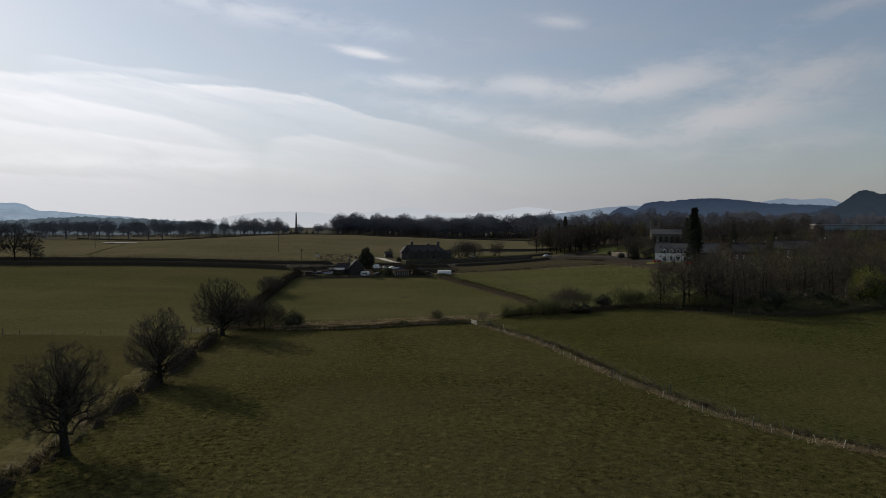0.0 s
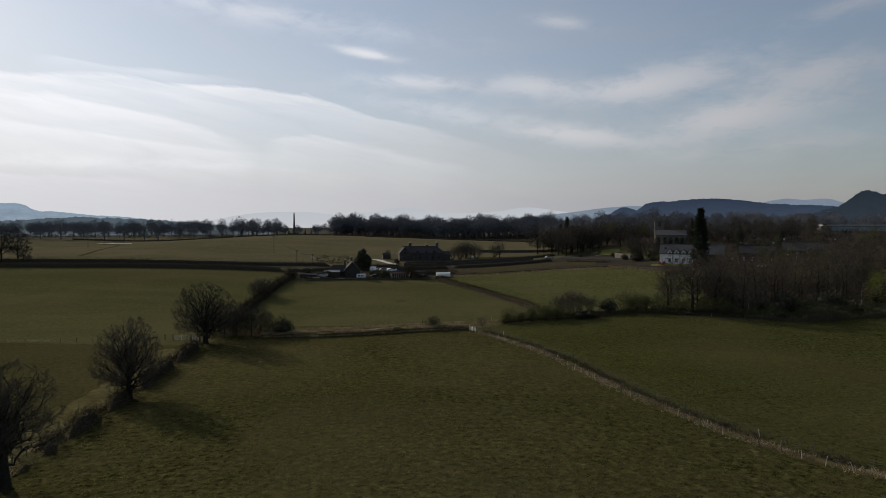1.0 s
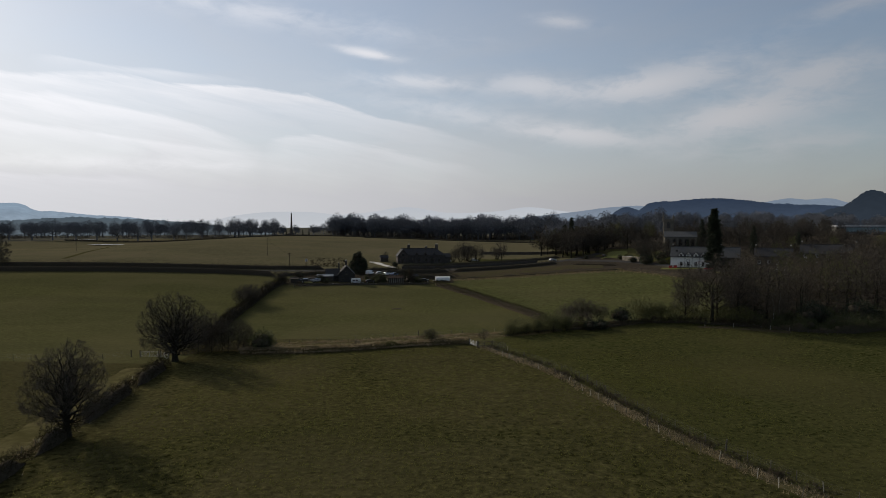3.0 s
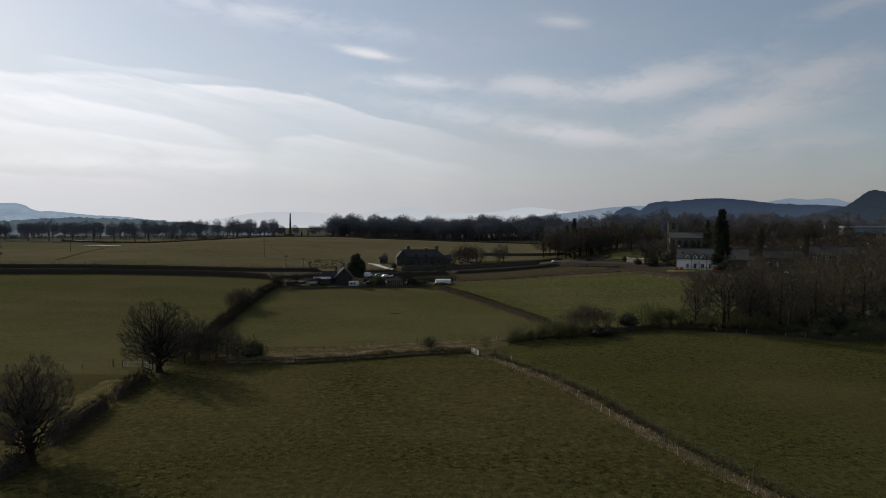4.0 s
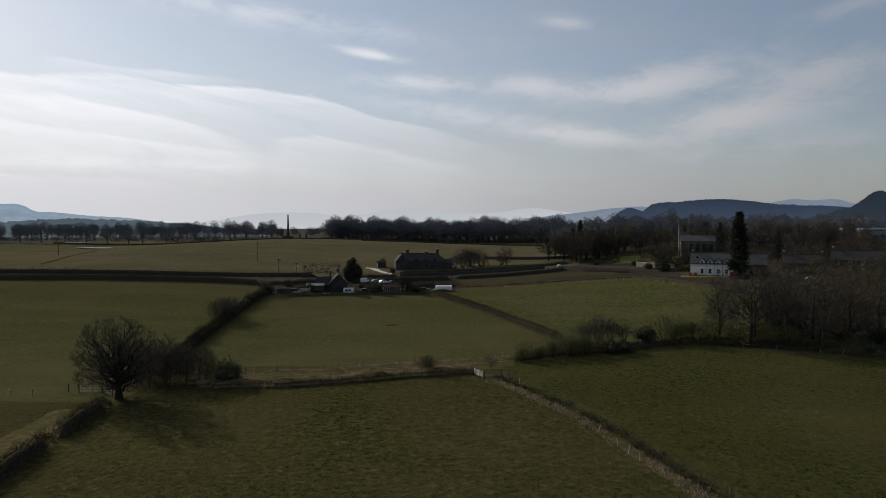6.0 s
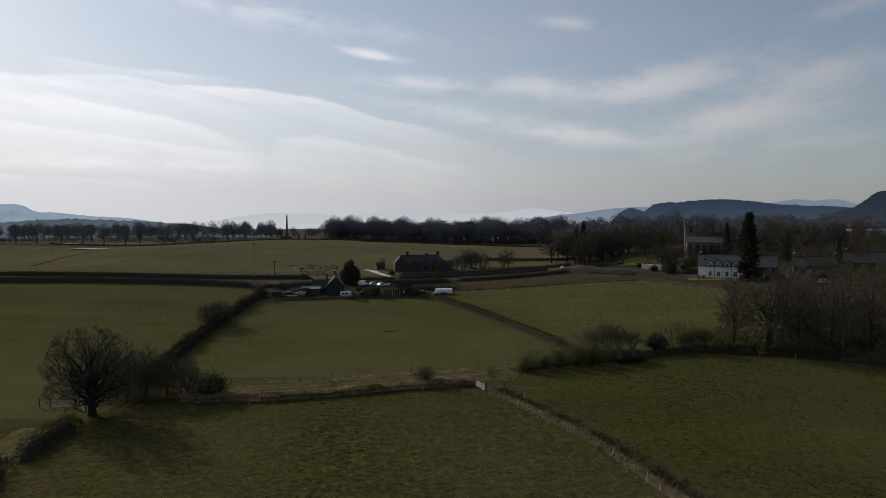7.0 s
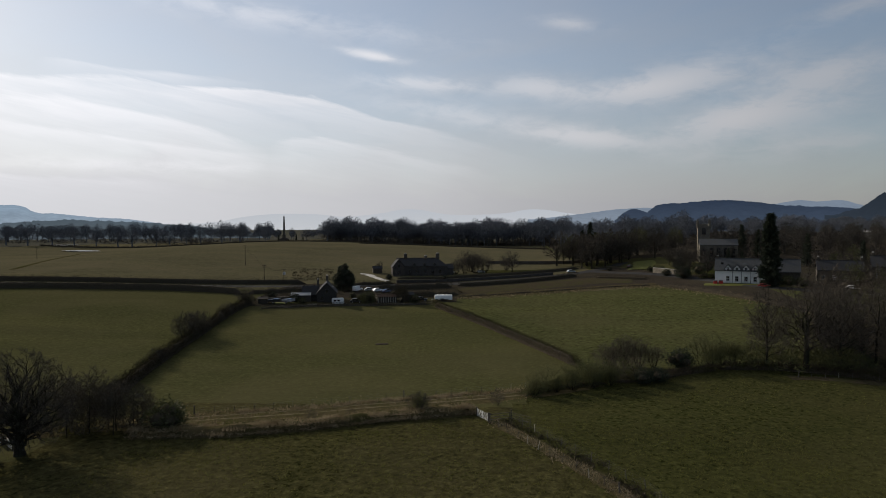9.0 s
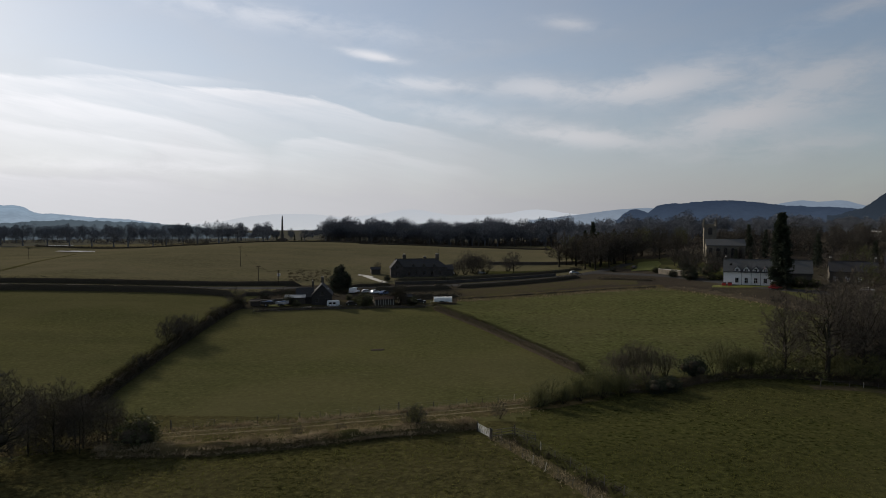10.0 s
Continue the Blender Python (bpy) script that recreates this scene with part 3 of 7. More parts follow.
# ---------------------------------------------------------------- plants
def grow_tree(seed, height, crown_r, crown_low, trunk_r, buds=900, step=0.5, twig=0.012, sprays=5, spray_len=0.7, spray_width=0.05,
              fork=0.25, stems=1, flat=1.0, lean=0.0, oval=1.0, reach=9.0, thick=2.35):
    """A bare broad-leaved tree whose limbs grow towards buds spread through its crown.
    Gives the wood of trunk and limbs, and the fine twigs of the crown."""
    rng = np.random.default_rng(seed)
    # buds: more of them towards the skin of a lumpy crown
    want = []
    mid, half = (height + crown_low) / 2, (height - crown_low) / 2
    lumps = rng.normal(size=(7, 3))
    lumps /= np.linalg.norm(lumps, axis=1, keepdims=True)
    while len(want) < buds:
        d = rng.normal(size=3)
        d /= np.linalg.norm(d)
        bump = 0.86 + 0.20 * max(0.0, float((lumps @ d).max()) - 0.55) / 0.45 + 0.05 * rng.normal()
        r = rng.uniform(0, 1) ** 0.42 * bump
        z = mid + d[2] * half * r * (1.0 if d[2] > 0 else flat)
        want.append((d[0] * crown_r * r + lean * (z - crown_low), d[1] * crown_r * r * oval, z))
    want = np.array(want)
    nodes, parent, ways = [], [], []
    for s in range(stems):
        off = rng.normal(size=2) * (0.0 if stems == 1 else 0.25)
        tilt = rng.normal(size=2) * (0.03 if stems == 1 else 0.28)
        top = crown_low + (height - crown_low) * fork
        k = max(3, int(top / step))
        for i in range(k + 1):
            z = -0.3 + (top + 0.3) * i / k
            sway = 0.10 * math.sin(i * 0.9 + seed) * min(1.0, z / 3) if z > 0 else 0
            nodes.append((off[0] + tilt[0] * z + sway + lean * max(0, z - crown_low), off[1] + tilt[1] * z, z))
            parent.append(len(nodes) - 2 if i else -1)
    nodes = [np.array(n) for n in nodes]
    alive = np.ones(len(want), bool)
    near_d = np.full(len(want), 1e9)
    near_i = np.zeros(len(want), int)

    def update(start):
        fresh = np.array(nodes[start:])
        d = np.linalg.norm(want[:, None] - fresh[None], axis=2)
        j = d.argmin(1)
        best = d[np.arange(len(want)), j]
        closer = best < near_d
        near_d[closer] = best[closer]
        near_i[closer] = j[closer] + start

    update(0)
    made = set()
    for _ in range(int(3.2 * (height + crown_r) / step)):
        alive &= near_d > step * 1.5
        pull = alive & (near_d < reach)
        if not pull.any():
            break
        start = len(nodes)
        sums = {}
        for i, p in zip(near_i[pull], want[pull]):
            v = p - nodes[i]
            sums[i] = sums.get(i, 0) + v / (np.linalg.norm(v) + 1e-9)
        for i, v in sums.items():
            v = v / (np.linalg.norm(v) + 1e-9) + rng.normal(size=3) * 0.15
            v /= np.linalg.norm(v) + 1e-9
            key = (i, round(v[0], 1), round(v[1], 1), round(v[2], 1))
            if key in made:
                continue
            made.add(key)
            nodes.append(nodes[i] + v * step)
            parent.append(int(i))
        if len(nodes) == start or len(nodes) > buds * 4:
            break
        update(start)
    n = len(nodes)
    kids = [[] for _ in range(n)]
    for i, p in enumerate(parent):
        if p >= 0:
            kids[p].append(i)
    radius = np.zeros(n)
    for i in range(n - 1, -1, -1):
        radius[i] = twig ** thick if not kids[i] else sum(radius[c] for c in kids[i])
    radius = radius ** (1 / thick)
    scale = trunk_r * stems ** -0.4 / radius[0]
    if scale > 0:
        radius = np.maximum(twig, twig + (radius - twig) * (trunk_r * stems ** -0.4 - twig) / max(1e-6, radius[0] - twig))
    wood, fine = Geo(), Geo()
    ends, ways = [], []
    for i in range(n):
        main = max(kids[i], key=lambda c: radius[c]) if kids[i] else None
        first = parent[i] < 0 or i != max(kids[parent[i]], key=lambda c: radius[c])
        if first:
            run = [i] if parent[i] < 0 else [parent[i], i]
            radii = [radius[i] * (1.5 if parent[i] < 0 else 1.0)] * len(run)
            j = i
            while kids[j]:
                j = max(kids[j], key=lambda c: radius[c])
                run.append(j)
                radii.append(radius[j])
            if len(run) < 2:
                continue
            big = radii[0] > max(0.045, 3.0 * twig)
            (wood if big else fine).tube([nodes[k] for k in run], radii, 8 if radii[0] > 0.2 else (5 if big else 3), caps=False)
    for i in range(n):
        if parent[i] >= 0 and radius[i] < twig * 3.2:
            ends.append(nodes[i])
            v = nodes[i] - nodes[parent[i]]
            ways.append(v / (np.linalg.norm(v) + 1e-9))
    spray = sprigs(np.array(ends), spray_len, sprays, rng, spray_width, 0.15, np.array(ways))
    fv = np.array(fine.v) if fine.v else np.zeros((0, 3))
    ff = np.array([t for q in fine.f for t in ((q[0], q[1], q[2]), (q[0], q[2], q[3]))]) if fine.f else np.zeros((0, 3), int)
    return wood.mesh("trunk"), quick_mesh("crown", *joined((fv, ff), spray))


def spreading_tree(seed, height, crown_r, crown_low, trunk_r, limbs=16, boughs=9, shoots=8, twigs=14, twig_len=0.8, twig_wide=0.02,
                   fork=0.2, lean=0.0, oval=1.0, droop=0.12, thin=0.012, plain=False, crook=0.022):
    """A bare broad-crowned tree: limbs sweep out from a short trunk, boughs leave the limbs, shoots the boughs,
    and a haze of fine twigs stands on the shoots. Gives the wood, and the twigs."""
    rng = np.random.default_rng(seed)
    wood, fine = Geo(), Geo()
    mid = crown_low + (height - crown_low) * 0.42
    up, down = height - mid, mid - crown_low

    def skin(d, grow=1.0):
        """The crown's edge in one direction from its middle."""
        k = grow * (0.95 + 0.13 * noise.noise(Vector((d[0] * 2.1, d[1] * 2.1, d[2] * 2.1 + seed * 1.7))))
        return np.array((d[0] * crown_r * k + lean * (d[2] * up + mid - crown_low), d[1] * crown_r * oval * k, mid + d[2] * (up if d[2] > 0 else down) * k))

    def bend(a, b, first, n):
        """A curved way from a to b that sets out along first."""
        reach = np.linalg.norm(b - a)
        c = a + first * reach * 0.45
        u = np.linspace(0, 1, n)[:, None]
        p = a * (1 - u) ** 2 + 2 * c * u * (1 - u) + b * u * u
        p[1:-1] += rng.normal(size=(n - 2, 3)) * reach * crook
        return p

    def inside(p, grow):
        """A place drawn back within the crown's edge."""
        out = p - np.array((lean * (p[2] - crown_low), 0, mid))
        e = np.array((out[0] / crown_r, out[1] / (crown_r * oval), out[2] / (up if out[2] > 0 else down)))
        over = np.linalg.norm(e)
        return skin(e / over, grow) if over > 0.98 * grow else p

    def taper(r0, r1, n):
        return [r0 + (r1 - r0) * (i / (n - 1)) ** 0.75 for i in range(n)]

    top = crown_low + (height - crown_low) * fork
    k = 7
    stem = np.array([(lean * max(0, z - crown_low) + 0.05 * math.sin(z * 1.1 + seed), 0.05 * math.cos(z * 1.3 + seed), z)
                     for z in np.linspace(-0.3, top, k)])
    wood.tube(stem, [trunk_r * (1.45 if i == 0 else 1.12 if i == 1 else 1.0 - 0.22 * i / k) for i in range(k)], 5 if plain else 9, caps=False)
    places, ways = [], []
    for i in range(limbs):
        # evenly spread over the crown, from the top down to drooping low limbs
        s = 1 - (i + 0.5) / limbs * 1.5
        a = i * 2.39996 + rng.normal() * 0.25
        flat = math.sqrt(max(0.05, 1 - s * s))
        d = np.array((math.cos(a) * flat, math.sin(a) * flat, s))
        end = skin(d, 0.90)
        from_z = max(crown_low * 0.8, top - (i / limbs) * (top - crown_low) * 0.85)
        a0 = np.array((np.interp(from_z, stem[:, 2], stem[:, 0]), np.interp(from_z, stem[:, 2], stem[:, 1]), from_z))
        first = np.array((d[0] * 0.75, d[1] * 0.75, 0.62 + 0.3 * s))
        ln, bn = (4, 2) if plain else (9, 5)
        limb = bend(a0, end, first / np.linalg.norm(first), ln)
        r0 = trunk_r * (0.50 - 0.14 * i / limbs) * rng.uniform(0.8, 1.15)
        wood.tube(limb, taper(r0, thin * 1.5, ln), 3 if plain else 6, caps=False)
        reach = np.linalg.norm(end - a0)
        for j in range(boughs):
            u = 0.26 + 0.72 * (j + rng.uniform(0, 0.8)) / boughs
            q = u * (ln - 1)
            m = min(ln - 2, int(q))
            at = limb[m] + (limb[m + 1] - limb[m]) * (q - m)
            along_limb = limb[m + 1] - limb[m]
            along_limb /= np.linalg.norm(along_limb) + 1e-9
            side = rng.normal(size=3)
            side -= along_limb * (side @ along_limb)
            side /= np.linalg.norm(side) + 1e-9
            w = along_limb * 0.75 + side * 0.85 + np.array((0, 0, 0.15))
            w /= np.linalg.norm(w)
            size = reach * (0.50 - 0.24 * u) * rng.uniform(0.75, 1.2)
            tip = at + w * size + np.array((0, 0, 0.12 - droop * rng.uniform(0, 1.5))) * size
            out = tip - np.array((lean * (mid - crown_low), 0, mid))
            e = np.array((out[0] / crown_r, out[1] / (crown_r * oval), out[2] / (up if out[2] > 0 else down)))
            over = np.linalg.norm(e)
            if over > 1.0:
                edge = skin(e / over, rng.uniform(0.90, 0.99))
                tip = edge * 0.8 + tip * 0.2
            if tip[2] < crown_low * 0.7:
                tip[2] = crown_low * 0.7 + rng.uniform(0, 0.6)
            bough = bend(at, tip, w, bn)
            r1 = max(thin * 1.6, r0 * (1 - u) ** 0.75 * 0.5)
            wood.tube(bough, taper(r1, thin, bn), 3 if plain else 4, caps=False)
            for s2 in range(shoots):
                v = 0.2 + 0.8 * (s2 + rng.uniform(0, 0.9)) / shoots
                q = min(bn - 1.001, v * (bn - 1))
                m = int(q)
                at2 = bough[m] + (bough[m + 1] - bough[m]) * (q - m)
                w2 = (bough[m + 1] - bough[m])
                w2 = w2 / (np.linalg.norm(w2) + 1e-9) * 0.8 + rng.normal(size=3) * 0.55
                w2 /= np.linalg.norm(w2) + 1e-9
                size2 = max(twig_len * 1.1, size * 0.42) * rng.uniform(0.6, 1.15)
                tip2 = inside(at2 + w2 * size2, rng.uniform(0.90, 1.0))
                shoot = bend(at2, tip2, w2, 3)
                if plain:
                    k = len(fine.v)
                    across = np.cross(w2, rng.normal(size=3))
                    across *= thin / (np.linalg.norm(across) + 1e-9)
                    fine.v += [tuple(at2 - across), tuple(at2 + across), tuple(tip2 + across * 0.3), tuple(tip2 - across * 0.3)]
                    fine.f.append((k, k + 1, k + 2, k + 3))
                else:
                    fine.tube(shoot, [thin, thin * 0.8, thin * 0.4], 3, caps=False)
                for f in rng.uniform(0.15, 1.0, twigs):
                    m = 0 if f < 0.5 else 1
                    places.append(shoot[m] + (shoot[m + 1] - shoot[m]) * (f * 2 - m))
                    ways.append(w2)
    spray = sprigs(np.array(places), twig_len, 1, rng, twig_wide / twig_len * 2, 0.12, np.array(ways))
    fv = np.array(fine.v)
    ff = np.array([t for q in fine.f for t in ((q[0], q[1], q[2]), (q[0], q[2], q[3]))])
    return wood.mesh("trunk"), quick_mesh("crown", *joined((fv, ff), spray))


def domed_tree(seed, height, spread, count=900):
    """A bare tree of a far wood: trunk, a few limbs, and rounded masses of twigs from near the ground up."""
    rng = random.Random(seed)
    wood = Geo().tube([(0, 0, -0.4), (0.1, 0, height * 0.3), (0, 0.1, height * 0.6)], [0.42, 0.3, 0.12], 5, caps=False)
    blobs = [(0, 0, height * 0.60, spread * 0.70, spread * 0.70, height * 0.38)]
    for i in range(6):
        a, d = i * 1.047 + rng.uniform(-0.4, 0.4), spread * rng.uniform(0.35, 0.62)
        r = spread * rng.uniform(0.36, 0.5)
        b = (math.cos(a) * d, math.sin(a) * d, height * rng.uniform(0.34, 0.76), r, r, r * rng.uniform(0.9, 1.3))
        blobs.append(b)
        wood.tube([(0, 0, height * 0.25), (b[0] * 0.5, b[1] * 0.5, b[2] * 0.75), b[:3]], [0.2, 0.13, 0.05], 3, caps=False)
    gen = np.random.default_rng(seed)
    pts, ways = [], []
    size = np.array([b[3] * b[4] * b[5] for b in blobs])
    for b, share in zip(blobs, size / size.sum()):
        n = int(count * share)
        d = gen.normal(size=(n, 3))
        d /= np.linalg.norm(d, axis=1, keepdims=True)
        pts.append(np.array(b[:3]) + d * np.array(b[3:]) * gen.uniform(0.1, 0.95, (n, 1)) ** 0.45)
        ways.append(d * 0.7 + (0, 0, 0.35))
    pts, ways = np.concatenate(pts), np.concatenate(ways)
    return wood.mesh("trunk"), quick_mesh("crown", *sprigs(pts, 0.95, 1, gen, 0.40, 0.1, ways))


def tree_of(name, meshes, x, y, label, group, turn=0.0, scale=1.0, wood=None, fine=None, category="tree"):
    ob = thing(name, x, y, label, category, group, turn, scale=scale)
    part("trunk", meshes[0], wood or BARK, ob, smooth=True)
    part("crown", meshes[1], fine or TWIG, ob)
    return ob


def leaf_cloud(seed, blobs, count, size, width=0.55, blades=2):
    """Leaf clumps on the skins of several rounded masses: (x, y, z, rx, ry, rz) each."""
    rng = np.random.default_rng(seed)
    pts, out = [], []
    areas = np.array([b[3] * b[4] + b[5] * b[3] for b in blobs])
    for b, share in zip(blobs, areas / areas.sum()):
        n = int(count * share)
        d = rng.normal(size=(n, 3))
        d /= np.linalg.norm(d, axis=1, keepdims=True)
        lump = 1 + 0.22 * np.sin(d[:, 0] * 5 + seed) * np.sin(d[:, 1] * 6 + 2 * seed) + np.clip(0.12 * rng.normal(size=n), -0.2, 0.12)
        depth = rng.uniform(0.55, 1.05, n) ** 0.5 * lump
        pts.append(np.array(b[:3]) + d * np.array(b[3:]) * depth[:, None])
        out.append(d)
    pts, out = np.concatenate(pts), np.concatenate(out)
    keep = pts[:, 2] > 0.02
    return sprigs(pts[keep], size, blades, rng, width, 0.1, out[keep])


def inner_mass(blobs, shrink=0.72, seed=0, rings=6, sides=10):
    """The dark inside of a dense bush: lumpy rounded bodies."""
    g = Geo()
    for b in blobs:
        k = len(g.v)
        for i in range(rings + 1):
            a = math.pi * i / rings
            for j in range(sides):
                w = 2 * math.pi * j / sides
                q = Vector((math.sin(a) * math.cos(w), math.sin(a) * math.sin(w), math.cos(a)))
                s = shrink * (1 + 0.25 * noise.noise(q * 2.2 + Vector((seed, b[0], b[1]))))
                g.v.append((b[0] + q.x * b[3] * s, b[1] + q.y * b[4] * s, max(-0.1, b[2] + q.z * b[5] * s)))
        for i in range(rings):
            for j in range(sides):
                g.f.append((k + i * sides + j, k + i * sides + (j + 1) % sides, k + (i + 1) * sides + (j + 1) % sides, k + (i + 1) * sides + j))
    return g


def bush_meshes(seed, width, height, count=3400, size=0.2, lumps=7):
    rng = random.Random(seed)
    blobs = []
    for _ in range(lumps):
        r = width * rng.uniform(0.26, 0.42)
        a, d = rng.uniform(0, 6.28), width * rng.uniform(0.0, 0.3)
        h = height * rng.uniform(0.28, 0.5)
        blobs.append((math.cos(a) * d, math.sin(a) * d, min(height - h, h * rng.uniform(0.7, 1.2)), r, r, h))
    stems = Geo()
    for b in blobs:
        stems.tube([(b[0] * 0.2, b[1] * 0.2, -0.2), (b[0] * 0.6, b[1] * 0.6, b[2] * 0.6), (b[0], b[1], b[2])], [0.09, 0.06, 0.03], 5)
    return stems.mesh("stems"), inner_mass(blobs, 0.55, seed).mesh("inside"), quick_mesh("foliage", *leaf_cloud(seed, blobs, count, size))


def fuzzy_bush(seed, width, height, count=2600):
    """A leafless or budding shrub: upright stems and a soft haze of twigs through several masses."""
    rng, gen = random.Random(seed), np.random.default_rng(seed)
    stems, pts, ways = Geo(), [], []
    for i in range(8):
        r, a = width * rng.uniform(0.20, 0.32), i * 0.8 + rng.uniform(-0.3, 0.3)
        d, h = width * rng.uniform(0.0, 0.32), height * rng.uniform(0.30, 0.42)
        c = np.array((math.cos(a) * d, math.sin(a) * d, min(height - h, height * rng.uniform(0.4, 0.62))))
        stems.tube([(c[0] * 0.2, c[1] * 0.2, -0.2), (c[0] * 0.7, c[1] * 0.7, c[2] * 0.5), (c[0], c[1], c[2] + h * 0.6)], [0.06, 0.045, 0.015], 4)
        v = gen.normal(size=(count // 8, 3))
        v /= np.linalg.norm(v, axis=1, keepdims=True)
        pts.append(c + v * (r, r, h) * gen.uniform(0.05, 1.0, (count // 8, 1)) ** 0.5)
        ways.append(v * 0.6 + (0, 0, 0.8))
    pts, ways = np.concatenate(pts), np.concatenate(ways)
    keep = pts[:, 2] > 0.05
    return stems.mesh("stems"), quick_mesh("twigs", *sprigs(pts[keep], 0.45, 1, gen, 0.10, 0.2, ways[keep]))


def bush_of(name, meshes, x, y, label, group, leaf, turn=0.0, scale=1.0, category="bush"):
    ob = thing(name, x, y, label, category, group, turn, scale=scale)
    part("stem", meshes[0], BARK, ob)
    part("inside", meshes[1], HEDGE_CORE, ob, smooth=True)
    part("foliage", meshes[2], leaf, ob)
    return ob


def conifer_meshes(seed, height, radius, count=2600, low=0.6, blunt=0.5):
    """A tall dense conifer: whorls of drooping boughs hung with needles."""
    rng = np.random.default_rng(seed)
    trunk = Geo().tube([(0, 0, -0.3), (0.05, 0, height * 0.5), (0, 0.05, height * 0.97)], [radius * 0.13, radius * 0.08, 0.03], 7)
    rnd = random.Random(seed)
    pts, ways = [], []
    z = low
    while z < height * 0.985:
        s = (z - low) / (height - low)
        reach = radius * (1 - s) ** blunt * (0.55 + 0.45 * min(1, s * 7)) * rnd.uniform(0.72, 1.12)
        for k in range(9):
            a = rnd.uniform(0, 6.28)
            r = reach * rnd.uniform(0.7, 1.15)
            tip = (math.cos(a) * r, math.sin(a) * r, z - r * 0.18 + 0.12 * r)
            trunk.tube([(0, 0, z), (tip[0] * 0.5, tip[1] * 0.5, z + r * 0.05), tip], [0.07, 0.045, 0.02], 3, caps=False)
            m = max(3, int(count / 260 * (0.6 + r / radius)))
            for _ in range(m):
                u = rnd.uniform(0.15, 1.05)
                pts.append((tip[0] * u + rnd.gauss(0, 0.25), tip[1] * u + rnd.gauss(0, 0.25), z + (tip[2] - z) * u + rnd.gauss(0, 0.22)))
                ways.append((math.cos(a), math.sin(a), -0.45))
        z += height / 30
    return trunk.mesh("trunk"), quick_mesh("needles", *sprigs(np.array(pts), radius * 0.18, 3, rng, 0.36, 0.0, np.array(ways)))


def conifer_of(meshes, x, y, label, group, turn=0.0, scale=1.0):
    ob = thing("conifer", x, y, label, "tree", group, turn, scale=scale)
    part("trunk", meshes[0], BARK, ob, smooth=True)
    part("needles", meshes[1], YEW, ob)
    return ob


def hedge(path, height, width, label, seed, leaf=None, density=42, size=0.4, ragged=0.3, trim=0.0, core_share=0.48, name="hedge", group="field hedges", category="hedge", spare=0.0):
    """A grown hedge along a line: a dark twiggy inside and a skin of sprigs; spare: share of gaps."""
    rng = np.random.default_rng(seed)
    x0, y0 = path[0]
    ob = thing(name, x0, y0, label, category, group, z=ground(x0, y0))
    ox, oy, oz = x0, y0, ground(x0, y0)
    rows = along(soften(path, 1), 1.0)
    core, pts, out = Geo(), [], []
    prof = []
    for i, (x, y, dx, dy) in enumerate(rows):
        k = 1 + ragged * 1.6 * noise.noise((i * 0.33, seed * 7.1, 0.0)) + ragged * 0.7 * noise.noise((i * 0.9, seed * 3.7, 5.0))
        end = min(i, len(rows) - 1 - i)
        k *= min(1.0, 0.45 + 0.3 * end)
        gap = noise.noise((i * 0.21, seed * 1.3, 9.0)) < -0.5 + spare if spare else False
        prof.append((x, y, dx, dy, height * (max(0.35, k) if not trim else 1 + (k - 1) * trim), width * max(0.5, (k + 1) / 2), gap))
    for i, (x, y, dx, dy, h, w, gap) in enumerate(prof):
        z = ground(x, y) - oz
        end = min(1.0, 0.1 + 0.3 * min(i, len(prof) - 1 - i))
        s = 0.15 if gap else (core_share + 0.1) * end
        for a, b in ((-0.5, -0.1), (-0.46, 0.55), (-0.2, 0.95), (0.2, 0.95), (0.46, 0.55), (0.5, -0.1)):
            core.v.append((x - ox + dy * a * w * s, y - oy - dx * a * w * s, z + max(-0.1, b * h * ((core_share + 0.15) * end if not gap else 0.2))))
        if gap:
            continue
        n = rng.poisson(density * (h * 2 + w) / 5.0)
        t = rng.uniform(0, 1, n)
        ang = rng.uniform(0, math.pi, n)
        rr = rng.uniform(0.6, 1.12, n)
        a = np.cos(ang) * 0.52 * w * rr
        b = np.clip(np.abs(np.sin(ang)) ** 0.45 * rr * h * rng.uniform(0.25, 1.0, n) ** 0.35, 0.05, None)
        px, py = x + dx * t + dy * a, y + dy * t - dx * a
        pts.append(np.stack([px - ox, py - oy, z + b], 1))
        out.append(np.stack([dy * np.cos(ang), -dx * np.cos(ang), np.sin(ang) * 1.0 + 0.25], 1))
    for i in range(len(prof) - 1):
        for j in range(5):
            core.f.append((i * 6 + j, i * 6 + j + 1, (i + 1) * 6 + j + 1, (i + 1) * 6 + j))
    last = (len(prof) - 1) * 6
    core.f += [(0, 1, 2, 3, 4, 5), tuple(last + j for j in (5, 4, 3, 2, 1, 0))]
    part("inside", core, HEDGE_CORE, ob, smooth=True)
    part("foliage", quick_mesh("foliage", *sprigs(np.concatenate(pts), size, 4, rng, 0.075, 0.35, np.concatenate(out))), leaf or HEDGE, ob)
    return ob


